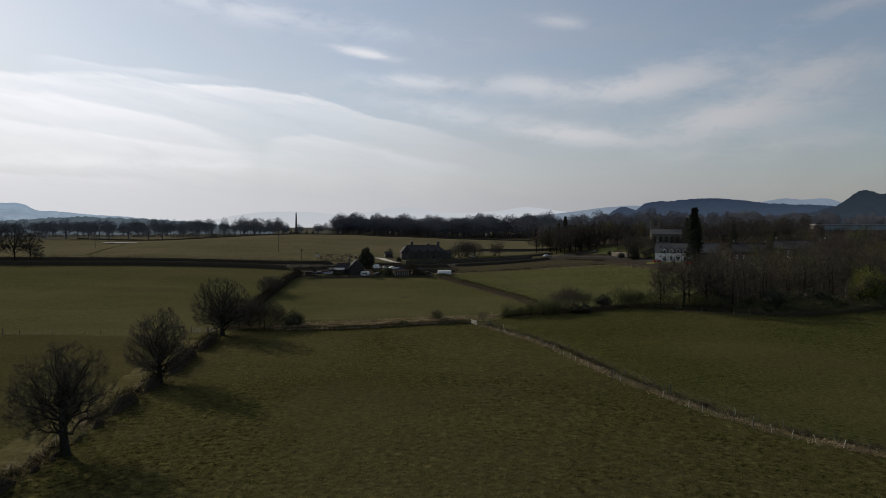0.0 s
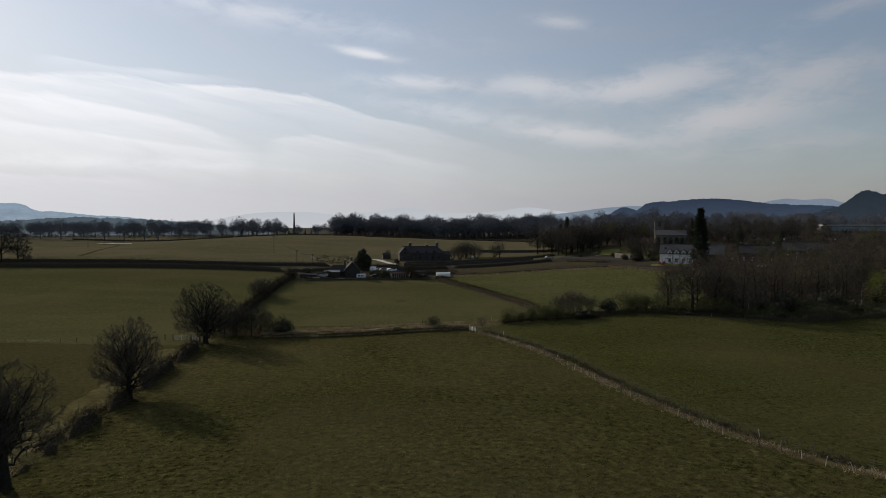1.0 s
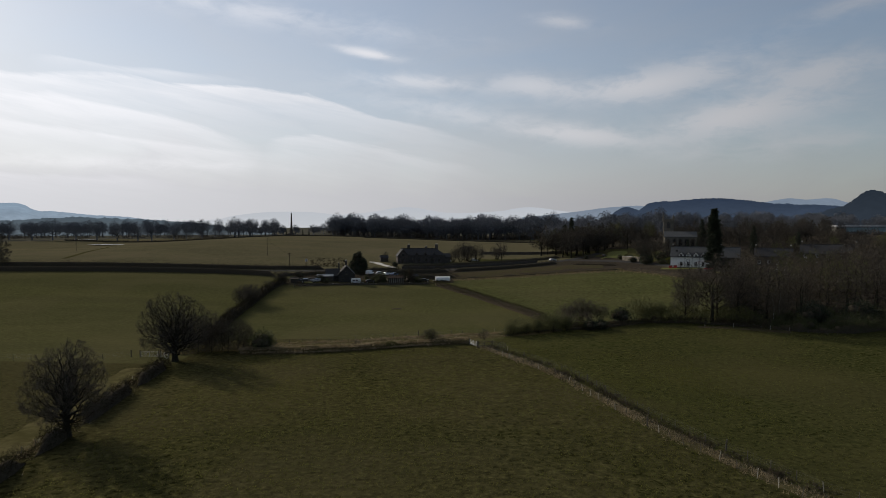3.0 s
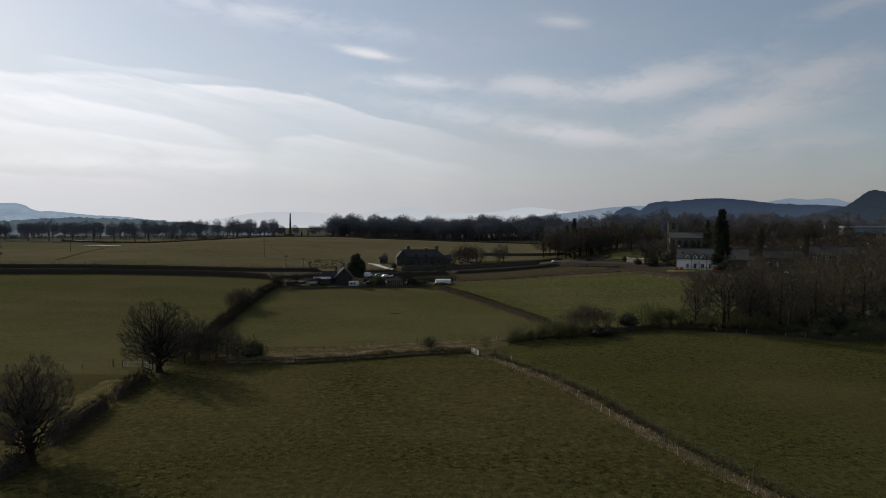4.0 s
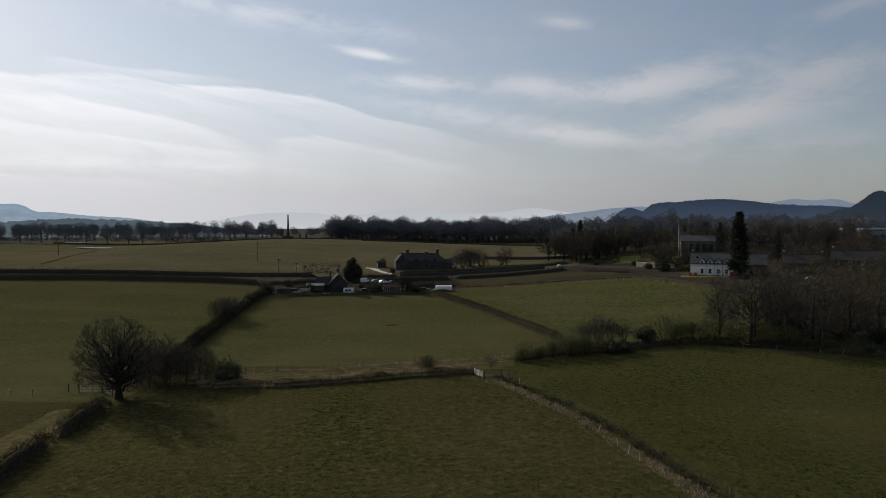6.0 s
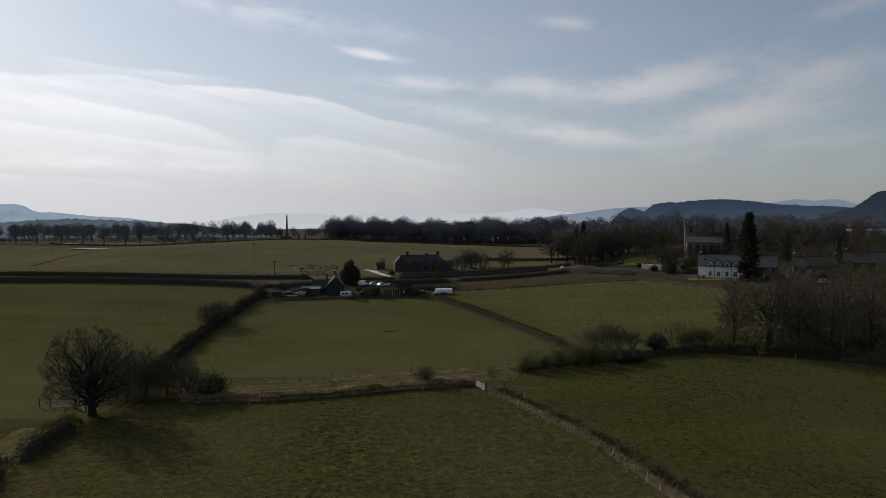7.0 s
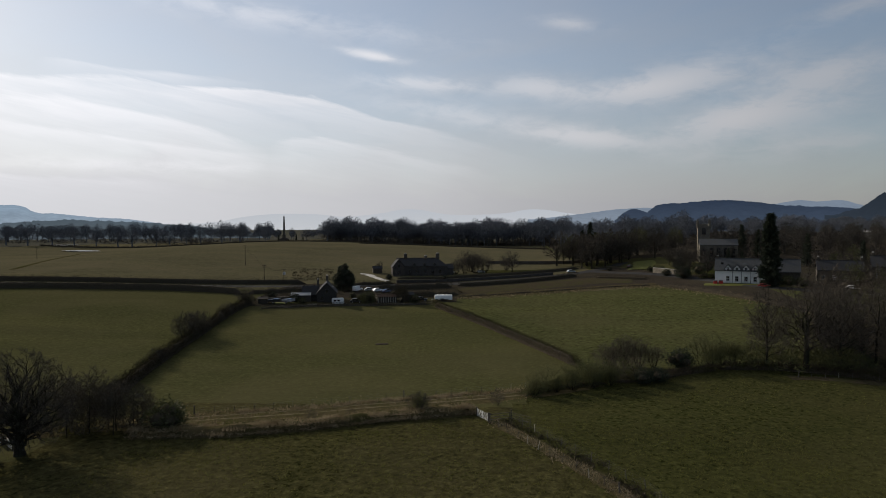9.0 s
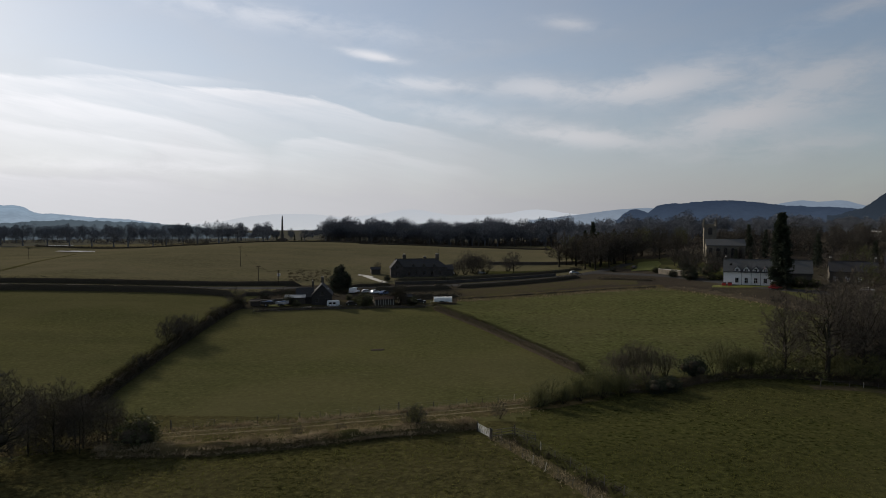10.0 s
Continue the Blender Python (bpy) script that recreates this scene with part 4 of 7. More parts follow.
def joined_trees(name, corners, count, meshes, seed, label, lo, hi, gap, material):
    """A far wood, past counting: many trees in one mesh."""
    rng = random.Random(seed)
    parts, placed, tries = [], [], 0
    shapes = []
    for pair in meshes:
        vs, fs, k = [], [], 0
        for me in pair:
            co = np.empty(len(me.vertices) * 3, np.float32)
            me.vertices.foreach_get("co", co)
            me.calc_loop_triangles()
            tri = np.empty(len(me.loop_triangles) * 3, np.int32)
            me.loop_triangles.foreach_get("vertices", tri)
            vs.append(co.reshape(-1, 3))
            fs.append(tri.reshape(-1, 3) + k)
            k += len(me.vertices)
        shapes.append((np.concatenate(vs), np.concatenate(fs)))
    (ax, ay), (bx, by), (cx, cy), (dx, dy) = corners
    while len(placed) < count and tries < count * 30:
        tries += 1
        u, v = rng.random(), rng.random()
        x = (ax * (1 - u) + bx * u) * (1 - v) + (dx * (1 - u) + cx * u) * v
        y = (ay * (1 - u) + by * u) * (1 - v) + (dy * (1 - u) + cy * u) * v
        if any((x - p) ** 2 + (y - q) ** 2 < gap * gap for p, q in placed):
            continue
        placed.append((x, y))
        co, tri = rng.choice(shapes)
        a, s = rng.uniform(0, 6.283), rng.uniform(lo, hi)
        turned = np.stack([co[:, 0] * math.cos(a) - co[:, 1] * math.sin(a), co[:, 0] * math.sin(a) + co[:, 1] * math.cos(a), co[:, 2]], 1) * s
        parts.append((turned + (x, y, ground(x, y)), tri))
    me = quick_mesh(name, *joined(*parts))
    me.materials.append(material)
    return tagged(new(name, me), label, "woodland", kind="stuff")

# ---------------------------------------------------------------- the land
LEFT_HEDGE = [(-45.8, 50), (-45.6, 62), (-45.8, 68), (-47.8, 79.7), (-50, 99.5), (-53.8, 120.7), (-57.2, 143.5)]
LEFT_HEDGE_FAR = [(-59.5, 166), (-61.5, 178.9), (-64, 189.5), (-66.4, 200.3), (-68.3, 211.8), (-69.8, 221.5), (-71.2, 235.7), (-73.2, 254.5), (-73.8, 268.8), (-73, 280)]
MID_HEDGE = [(-12.5, 290), (3.2, 257.5), (15.8, 225), (23, 205)]
RIGHT_FENCE = [(3.4, 166.3), (9.5, 155), (17.3, 141.8), (22.7, 123.5), (28.8, 106), (36, 91.5), (42.6, 84), (49.5, 79), (60, 72)]
FARM_FRONT = [(-66.6, 269.5), (-54, 275.5), (-42.5, 280.5), (-28, 286), (-13, 292)]
FIELD_EDGE_R = [(-5, 309.5), (25, 319.5), (58, 326), (75, 324), (84.5, 307.4), (96, 278), (108, 250)]
ROAD_MAIN = [(-330, 300), (-215, 303), (-140, 308), (-95, 316), (-60, 331), (-30, 345), (0, 356), (30, 369), (55, 384), (72, 400), (82, 414)]
ROAD_SIDE = [(60, 386), (84, 361), (90, 346), (97, 330), (108, 307), (120, 296), (135, 284), (170, 262), (230, 235)]


def left_of(path, x, y):
    """Whether a place lies to the left of a line that runs ahead."""
    for (ax, ay), (bx, by) in zip(path, path[1:]):
        if min(ay, by) <= y <= max(ay, by) and ay != by:
            return x < ax + (bx - ax) * (y - ay) / (by - ay)
    return x < path[0][0]


def make_ground():
    """One sheet out to the horizon, fine where it is near."""
    def lines(fine, near, far):
        out, s, step = [], 0.0, fine
        while s < far:
            out.append(s)
            if s > near:
                step *= 1.045 if s < 720 else 1.16
            s += step
        return out + [far]
    right = lines(2.5, 130, 4900)
    xs = [-v for v in reversed(right[1:])] + right
    ahead = lines(2.5, 345, 4900)
    back = lines(12.0, 60, 4900)
    ys = [-v for v in reversed(back[1:])] + ahead
    g = Geo()
    g.v = [(x, y, ground(x, y)) for y in ys for x in xs]
    w = len(xs)
    g.f = [(j * w + i, j * w + i + 1, (j + 1) * w + i + 1, (j + 1) * w + i) for j in range(len(ys) - 1) for i in range(w - 1)]
    me = g.mesh("ground")
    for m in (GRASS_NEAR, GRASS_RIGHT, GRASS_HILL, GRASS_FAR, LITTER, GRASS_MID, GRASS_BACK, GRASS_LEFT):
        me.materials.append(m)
    hedge_line = LEFT_HEDGE + LEFT_HEDGE_FAR
    right_line = [(80, -10)] + RIGHT_FENCE[::-1] + [(11, 182)] + MID_HEDGE[::-1] + [(-6, 305), (-8, 325)]
    slots = []
    for j in range(len(ys) - 1):
        cy = (ys[j] + ys[j + 1]) / 2
        for i in range(w - 1):
            cx = (xs[i] + xs[i + 1]) / 2
            bank = np.interp(cx, [-5, 25, 58, 75, 84.5, 96, 108], [309.5, 319.5, 326, 324, 307.4, 278, 250])
            lane = np.interp(cx, [-60, -30, 0, 30, 55, 72, 95, 108], [331, 345, 356, 369, 384, 400, 350, 320])
            if -76 < cx < -6 and 276 + (cx + 66) * 0.42 < cy < 342 + (cx + 60) * 0.45 or -6 <= cx < 108 and bank < cy < lane + 3:
                slots.append(4)
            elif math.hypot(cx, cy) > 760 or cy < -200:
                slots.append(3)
            elif cx > 62 and (cy > 428 + (90 - cx) * 0.3 or (cx > 112 and cy > 318)) or (cx > 74 + (cy - 204) * 0.45 and 203 < cy < 318) or (cy > 606 and cx > -150):
                slots.append(4)
            elif cy > 318 + 0.1 * cx and cx < 60:
                slots.append(2)
            elif cy < 300 and left_of(hedge_line, cx, cy):
                slots.append(7 if cy < 148 + 0.04 * (cx + 69) else 5)
            elif cy < 322 and not left_of(right_line, cx, cy):
                slots.append(1 if cy < 205 + max(0, cx - 60) * -0.1 else 6)
            else:
                slots.append(5 if cy > 176 else 0)
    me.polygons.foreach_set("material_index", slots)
    me.polygons.foreach_set("use_smooth", [True] * len(me.polygons))
    tagged(new("ground", me), "rolling grazed pasture with tussocks and worn paler bands", "ground", kind="structure")


make_ground()


def strip(name, path, width, lift, material, label, category, ragged=0.3, step=2.0, seed=0, kind="structure"):
    ob = new(name, ribbon(path, width, lift, step, ragged, 4, seed).mesh(name))
    ob.data.materials.append(material)
    ob.data.polygons.foreach_set("use_smooth", [True] * len(ob.data.polygons))
    return tagged(ob, label, category, kind=kind)


strip("road", ROAD_MAIN, 6.5, 0.14, ASPHALT, "grey asphalt country road between hedges and walls", "road", 0.02)
strip("road", ROAD_SIDE, 6.0, 0.18, ASPHALT, "grey asphalt village road past the white house", "road", 0.02)
strip("track", [(-66, 158), (-52, 163), (-45, 164.8), (-28.6, 169.5), (-11, 175.5), (10.5, 184), (24, 193)], 6.2, 0.05, VERGE, "rough grassy farm track with trodden dead grass", "track", 0.35, seed=1)
strip("track", [(-44, 164.2), (-28.6, 168.7), (-11, 174.5), (10.5, 183.0)], 0.55, 0.09, RUT, "pale bare wheel rut of a farm track", "track", 0.5, 1.0, seed=2)
strip("track", [(-44, 166.2), (-28.6, 170.7), (-11, 176.5), (10.5, 185.0)], 0.55, 0.09, RUT, "pale bare wheel rut of a farm track", "track", 0.5, 1.0, seed=3)
strip("verge", [(x - 5.2, y) for x, y in LEFT_HEDGE], 5.0, 0.06, STRAW, "pale unmown straw-coloured grass strip beside the hedge", "verge", 0.4, seed=4)
strip("verge", [(-23.2, 226.4), (-21.7, 226.6), (-20.2, 226.9)], 1.6, 0.22, HEDGE_CORE, "dark patch of bare wet earth in the pasture", "ground", 0.4, 0.5, seed=14)
strip("verge", [(x + 1.1, y + 0.5) for x, y in RIGHT_FENCE], 2.6, 0.16, VERGE, "brown rough grass strip along a wire fence", "verge", 0.4, seed=5)
TRACK_TOE = [(-47, 156.4), (-39.7, 157.0), (-32.2, 158.0), (-25.4, 160.4), (-18.0, 163.0), (-10.4, 166.0), (-2.2, 168.6), (1.0, 170.2)]


def raised_bank(path, profile, material, label, seed):
    """A low earth bank along a line: steep on one side, easing back to the field on the other."""
    g = Geo()
    rows = along(soften(path), 0.8)
    for i, (x, y, dx, dy) in enumerate(rows):
        end = min(1.0, 0.25 + 0.2 * min(i, len(rows) - 1 - i))
        for k, (s, z) in enumerate(profile):
            s += 0.30 * noise.noise((i * 0.35, k * 0.8, seed))
            px, py = x - dy * s, y + dx * s
            g.v.append((px, py, ground(px, py) + (z * end * (1 + 0.35 * noise.noise((i * 0.28, k * 0.5, seed + 4.0))) if z > 0.05 else z)))
    w = len(profile)
    g.f = [(i * w + j, (i + 1) * w + j, (i + 1) * w + j + 1, i * w + j + 1) for i in range(len(rows) - 1) for j in range(w - 1)]
    ob = new("verge", g.mesh("verge"))
    ob.data.materials.append(material)
    ob.data.polygons.foreach_set("use_smooth", [True] * len(ob.data.polygons))
    tagged(ob, label, "verge", kind="structure")


raised_bank(TRACK_TOE, ((-0.3, -0.15), (0.2, 0.35), (0.6, 0.9), (1.3, 1.15), (2.4, 1.0), (3.6, 0.55), (5.4, 0.2), (6.6, -0.12)), VERGE, "brown bank of dead bracken and grass", 6.0)
strip("verge", [(x, y + 5) for x, y in FIELD_EDGE_R[:4]], 9.0, 0.22, VERGE, "brown rough bank between field and road", "verge", 0.3, seed=7)
strip("verge", [(-4, 329), (24, 341), (50, 353), (70, 349)], 20.0, 0.2, MUD, "bare dark ground beside the road", "verge", 0.3, seed=8)
strip("verge", [(81, 380), (88, 396), (92, 412)], 11.0, 0.25, WILLOW, "bright sunlit lawn beside the church road", "lawn", 0.2, seed=9)
strip("verge", [(91, 321), (101, 316), (112, 311)], 5.0, 0.24, WILLOW, "mown lawn in front of the white house", "lawn", 0.2, seed=10)
strip("verge", [(4, 400), (20, 396), (42, 398)], 12.0, 0.25, GRASS_RIGHT, "bright green park grass under trees", "lawn", 0.3, seed=11)
strip("verge", [(-66, 281.5), (-61, 283.2), (-57, 284.6)], 4.0, 0.2, WILLOW, "sunlit bright green garden lawn by the cottage", "lawn", 0.2, seed=17)
strip("farmyard", [(-62, 283), (-46, 291), (-28, 299), (-12, 304)], 13.0, 0.1, MUD, "muddy farmyard with gravel", "yard", 0.2, seed=12)
strip("verge", [(-226, 372), (-235, 400), (-258, 467), (-285, 520)], 3.0, 0.12, GRASS_NEAR, "darker green sunken track across the hill field", "track", 0.3, seed=16)
strip("driveway", [(-54, 380.5), (-50.5, 379), (-46, 374)], 2.0, 0.32, CONCRETE, "pale forecourt beside the farmhouse drive", "driveway", 0.5, 1.0, seed=18)
strip("driveway", [(-50, 377), (-46, 371), (-41, 362), (-37, 356)], 3.2, 0.3, CONCRETE, "pale curving driveway below the farmhouse", "driveway", 0.2, seed=13)
strip("verge", [(64, 199.5), (74, 198.5), (86, 193.5)], 3.5, 0.05, MUD, "churned muddy ground along the wood", "verge", 0.5, seed=15)


def pool(x, y, rx, ry, turn, seed):
    """A shallow sheet of standing water in a hollow."""
    g = Geo()
    n = 40
    c, s = math.cos(radians(turn)), math.sin(radians(turn))
    for ring in (0.5, 1.0):
        for i in range(n):
            w = 2 * math.pi * i / n
            k = ring * (1 + 0.35 * noise.noise((math.cos(w) * 2, math.sin(w) * 2, seed)))
            u, v = math.cos(w) * rx * k, math.sin(w) * ry * k
            px, py = x + c * u - s * v, y + s * u + c * v
            g.v.append((px, py, ground(x, y) + 0.4))
    g.v.append((x, y, ground(x, y) + 0.4))
    for i in range(n):
        j = (i + 1) % n
        g.f += [(i, j, 2 * n), (i + n, j + n, j, i)]
    me = g.mesh("water")
    me.materials.append(WATER)
    tagged(new("water", me), "flood pool of still water shining in the pasture", "pool", kind="structure")


pool(-317, 573, 20, 9, -18, 1)
pool(-383, 648, 13, 7, 0, 2)


def hill(name, knots, dist, material, label, foot=0.0, rough=1.0, seed=0):
    """A far range of hills: height in metres over bearing in degrees, with a front and a back slope."""
    g = Geo()
    a0, a1 = knots[0][0], knots[-1][0]
    n = max(24, int((a1 - a0) * 22))
    bearings = [k[0] for k in knots]
    heights = [k[1] for k in knots]
    for i in range(n + 1):
        a = a0 + (a1 - a0) * i / n
        h = _spline(bearings, heights, a)
        h += rough * dist * 0.0011 * (noise.noise((a * 2.2, seed, 0.3)) + 0.6 * noise.noise((a * 7.0, seed, 1.3)) + 0.55 * noise.noise((a * 26.0, seed, 2.3)))
        for d, k in ((0.86, 0.0), (0.91, 0.42), (0.96, 0.80), (1.0, 1.0), (1.08, 0.0)):
            r = dist * d * (1 + 0.012 * noise.noise((a * 1.1, d * 40, seed)))
            z = foot - 30 if k == 0 else foot + (h - foot) * (k + (0.05 * noise.noise((a * 3, d * 30, seed)) if k < 1 else 0))
            g.v.append((math.sin(radians(a)) * r, math.cos(radians(a)) * r, z))
    for i in range(n):
        for j in range(4):
            g.f.append((i * 5 + j, (i + 1) * 5 + j, (i + 1) * 5 + j + 1, i * 5 + j + 1))
    me = g.mesh(name)
    me.materials.append(material)
    me.polygons.foreach_set("use_smooth", [True] * len(me.polygons))
    return tagged(new(name, me), label, "hills", kind="structure")

# the air's haze is painted into each range's own glowing colour
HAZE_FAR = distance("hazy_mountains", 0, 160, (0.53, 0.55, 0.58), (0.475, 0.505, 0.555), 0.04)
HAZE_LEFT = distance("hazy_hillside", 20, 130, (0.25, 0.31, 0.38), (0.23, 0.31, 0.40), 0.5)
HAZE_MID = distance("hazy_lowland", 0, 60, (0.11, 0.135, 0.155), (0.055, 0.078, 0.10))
HAZE_PALE = distance("hazy_pale_ridge", 20, 150, (0.215, 0.255, 0.31), (0.18, 0.225, 0.29), 0.3)
HAZE_RIDGE = distance("hazy_blue_ridge", 20, 160, (0.050, 0.070, 0.106), (0.026, 0.039, 0.067))
HAZE_CRAG = distance("hazy_wooded_crag", 20, 130, (0.030, 0.040, 0.055), (0.020, 0.028, 0.040))
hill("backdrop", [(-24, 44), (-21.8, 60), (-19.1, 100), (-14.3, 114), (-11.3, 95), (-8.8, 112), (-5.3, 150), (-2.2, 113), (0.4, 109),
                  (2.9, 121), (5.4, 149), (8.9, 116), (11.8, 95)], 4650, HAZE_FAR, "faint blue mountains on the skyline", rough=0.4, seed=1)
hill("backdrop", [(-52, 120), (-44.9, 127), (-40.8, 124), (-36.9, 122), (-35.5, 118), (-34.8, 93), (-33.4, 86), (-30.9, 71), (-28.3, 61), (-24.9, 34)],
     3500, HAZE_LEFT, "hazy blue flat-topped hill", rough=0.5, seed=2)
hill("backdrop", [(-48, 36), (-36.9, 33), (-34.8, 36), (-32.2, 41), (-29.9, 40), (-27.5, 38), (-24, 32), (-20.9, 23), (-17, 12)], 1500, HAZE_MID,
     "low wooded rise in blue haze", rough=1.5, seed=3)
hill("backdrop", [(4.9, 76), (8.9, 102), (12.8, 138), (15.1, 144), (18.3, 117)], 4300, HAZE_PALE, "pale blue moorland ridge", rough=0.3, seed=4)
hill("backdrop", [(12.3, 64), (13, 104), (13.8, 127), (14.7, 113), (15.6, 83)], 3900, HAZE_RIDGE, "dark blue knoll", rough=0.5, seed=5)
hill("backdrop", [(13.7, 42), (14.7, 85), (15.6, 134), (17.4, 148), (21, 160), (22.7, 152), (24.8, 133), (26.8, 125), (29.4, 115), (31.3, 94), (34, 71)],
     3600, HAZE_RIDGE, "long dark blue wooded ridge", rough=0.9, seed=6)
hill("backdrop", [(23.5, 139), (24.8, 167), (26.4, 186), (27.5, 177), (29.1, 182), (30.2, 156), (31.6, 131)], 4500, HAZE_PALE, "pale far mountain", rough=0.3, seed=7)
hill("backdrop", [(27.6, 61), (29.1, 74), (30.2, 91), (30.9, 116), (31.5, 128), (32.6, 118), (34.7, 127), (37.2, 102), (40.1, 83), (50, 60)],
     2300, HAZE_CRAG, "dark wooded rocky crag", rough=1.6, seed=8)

# ---------------------------------------------------------------- buildings
def walls_gabled(length, width, eave, ridge):
    return Geo().prism_x([(0, -1.2), (width, -1.2), (width, eave), (width / 2, ridge), (0, eave)], 0, length)


def roof_gabled(length, width, eave, ridge, over=0.35, thick=0.22, verge=0.25):
    """Two slopes with thickness that overhang the walls."""
    g = Geo()
    rise = (ridge - eave) / (width / 2)
    for s in (0, 1):
        foot = -over if s == 0 else width + over
        zf = eave - over * rise
        outline = [(foot, zf + 0.03), (width / 2, ridge + 0.03), (width / 2, ridge + 0.03 + thick), (foot, zf + 0.03 + thick)]
        g.prism_x(outline if s == 0 else outline[::-1], -verge, length + verge)
    g.box(-verge, length + verge, width / 2 - 0.15, width / 2 + 0.15, ridge + 0.05, ridge + thick + 0.12)
    return g


def window(parent, x, y, z, w, h, frame_mat=None, arched=False, facing=-1):
    """A window on a wall that faces -y (or +y): a pane set in a frame with a sill."""
    s = facing
    pane = Geo()
    if arched:
        top = [(x + math.cos(a) * w / 2, z + h - w / 2 + math.sin(a) * w / 2) for a in [math.pi * i / 8 for i in range(9)]]
        outline = [(x - w / 2, z), (x + w / 2, z)] + top
        pane.prism(outline, y + s * 0.03, y + s * 0.06)
    else:
        pane.box(x - w / 2, x + w / 2, min(y + s * 0.03, y + s * 0.06), max(y + s * 0.03, y + s * 0.06), z, z + h)
    ob = part("window", pane, PANE, parent)
    if not arched:
        f = Geo()
        b = 0.09
        ya, yb = sorted((y + s * 0.02, y + s * 0.12))
        f.box(x - w / 2 - b, x - w / 2, ya, yb, z - b, z + h + b).box(x + w / 2, x + w / 2 + b, ya, yb, z - b, z + h + b)
        f.box(x - w / 2, x + w / 2, ya, yb, z + h, z + h + b).box(x - w / 2, x + w / 2, ya, yb, z - b, z)
        f.box(x - 0.03, x + 0.03, ya, yb, z, z + h).box(x - w / 2, x - 0.03, ya, yb, z + h * 0.5 - 0.03, z + h * 0.5 + 0.03)
        f.box(x + 0.03, x + w / 2, ya, yb, z + h * 0.5 - 0.03, z + h * 0.5 + 0.03)
        part("frame", f, frame_mat or TRIM, ob)
        yc, yd = sorted((y + s * 0.005, y + s * 0.2))
        part("sill", Geo().box(x - w / 2 - 0.15, x + w / 2 + 0.15, yc, yd, z - b - 0.12, z - b), STONE if frame_mat else CONCRETE, ob)
    return ob


def chimney(parent, x, y, z0, z1, w=0.9, d=0.7, pots=2, material=None):
    ob = part("chimney", Geo().box(x - w / 2, x + w / 2, y - d / 2, y + d / 2, z0, z1 - 0.2).box(x - w / 2 - 0.08, x + w / 2 + 0.08, y - d / 2 - 0.08, y + d / 2 + 0.08, z1 - 0.2, z1), material or STONE, parent)
    for i in range(pots):
        px = x + (i - (pots - 1) / 2) * 0.4
        part("chimney_pot", Geo().tube([(px, y, z1), (px, y, z1 + 0.5)], [0.14, 0.11], 8), CONCRETE, ob)
    return ob


def white_house():
    ob = thing("house", 95.2, 321.6, "long white harled house with slate roof and gabled dormers", "house", turn=-24.0)
    L, W, E, R = 29.0, 9.0, 5.4, 9.6
    part("wall", walls_gabled(19.5, W, E, R), HARL, ob)
    wing = walls_gabled(L - 19.52, W, E, R)
    wing.v = [(x + 19.52, y, z) for x, y, z in wing.v]
    part("wing", wing, STONE, ob, "dark stone end wing")
    part("roof", roof_gabled(L, W, E, R), GREY_SLATE, ob, "grey slate roof")
    for i in range(5):
        x = 4.6 + i * 3.15
        d = Geo().prism([(x - 1.15, E - 0.3), (x + 1.15, E - 0.3), (x + 1.15, E + 0.55), (x, E + 2.0), (x - 1.15, E + 0.55)], -0.06, 3.2)
        dorm = part("dormer", d, HARL, ob)
        r = Geo()
        for s in (-1, 1):
            o = [(x + s * 1.5, E + 0.22), (x, E + 2.1), (x, E + 2.3), (x + s * 1.5, E + 0.42)]
            r.prism(o if s > 0 else o[::-1], -0.35, 3.4)
        part("roof", r, GREY_SLATE, dorm)
        for s in (-1, 1):
            o = [(x + s * 1.5, E + 0.18), (x, E + 2.02), (x, E + 2.24), (x + s * 1.5, E + 0.40)]
            part("bargeboard", Geo().prism(o if s > 0 else o[::-1], -0.42, -0.352), DARK_TRIM, dorm)
        window(dorm, x, -0.06, E - 0.05, 0.95, 1.1)
        window(ob, x, 0.0, 1.3, 1.1, 1.75)
        part("drainpipe", Geo().tube([(x + 1.62, -0.12, 0), (x + 1.62, -0.12, E)], [0.07, 0.07], 6), DARK_TRIM, ob)
    part("gutter", Geo().box(-0.2, L + 0.2, -0.55, -0.4, E - 0.35, E - 0.22), DARK_TRIM, ob)
    part("plinth", Geo().box(-0.05, 19.5, -0.06, 0.0, -1.2, 0.5), GREY_HARL, ob)
    chimney(ob, 0.6, W / 2, R - 0.6, R + 0.9, 0.8, 0.8, 2)
    chimney(ob, 21, W / 2, R - 0.6, R + 1.0, 1.2, 0.8, 3)
    part("skylight", Geo().box(2.0, 2.9, 2.0, 2.12, 7.6, 8.2), PANE, ob)


def grey_house(x, y, turn, L, W, E, R, label, wall, bays=4):
    ob = thing("house", x, y, label, "house", turn=turn)
    part("wall", walls_gabled(L, W, E, R), wall, ob)
    part("roof", roof_gabled(L, W, E, R), SLATE, ob)
    for i in range(bays):
        wx = L * (i + 0.5) / bays
        window(ob, wx, 0, 1.0, 1.0, 1.4)
        if E > 4.5:
            window(ob, wx, 0, E - 1.9, 1.0, 1.4)
    chimney(ob, 0.5, W / 2, R - 0.5, R + 1.3, 0.8, 0.8, 2)
    chimney(ob, L - 0.5, W / 2, R - 0.5, R + 1.3, 0.8, 0.8, 2)
    return ob


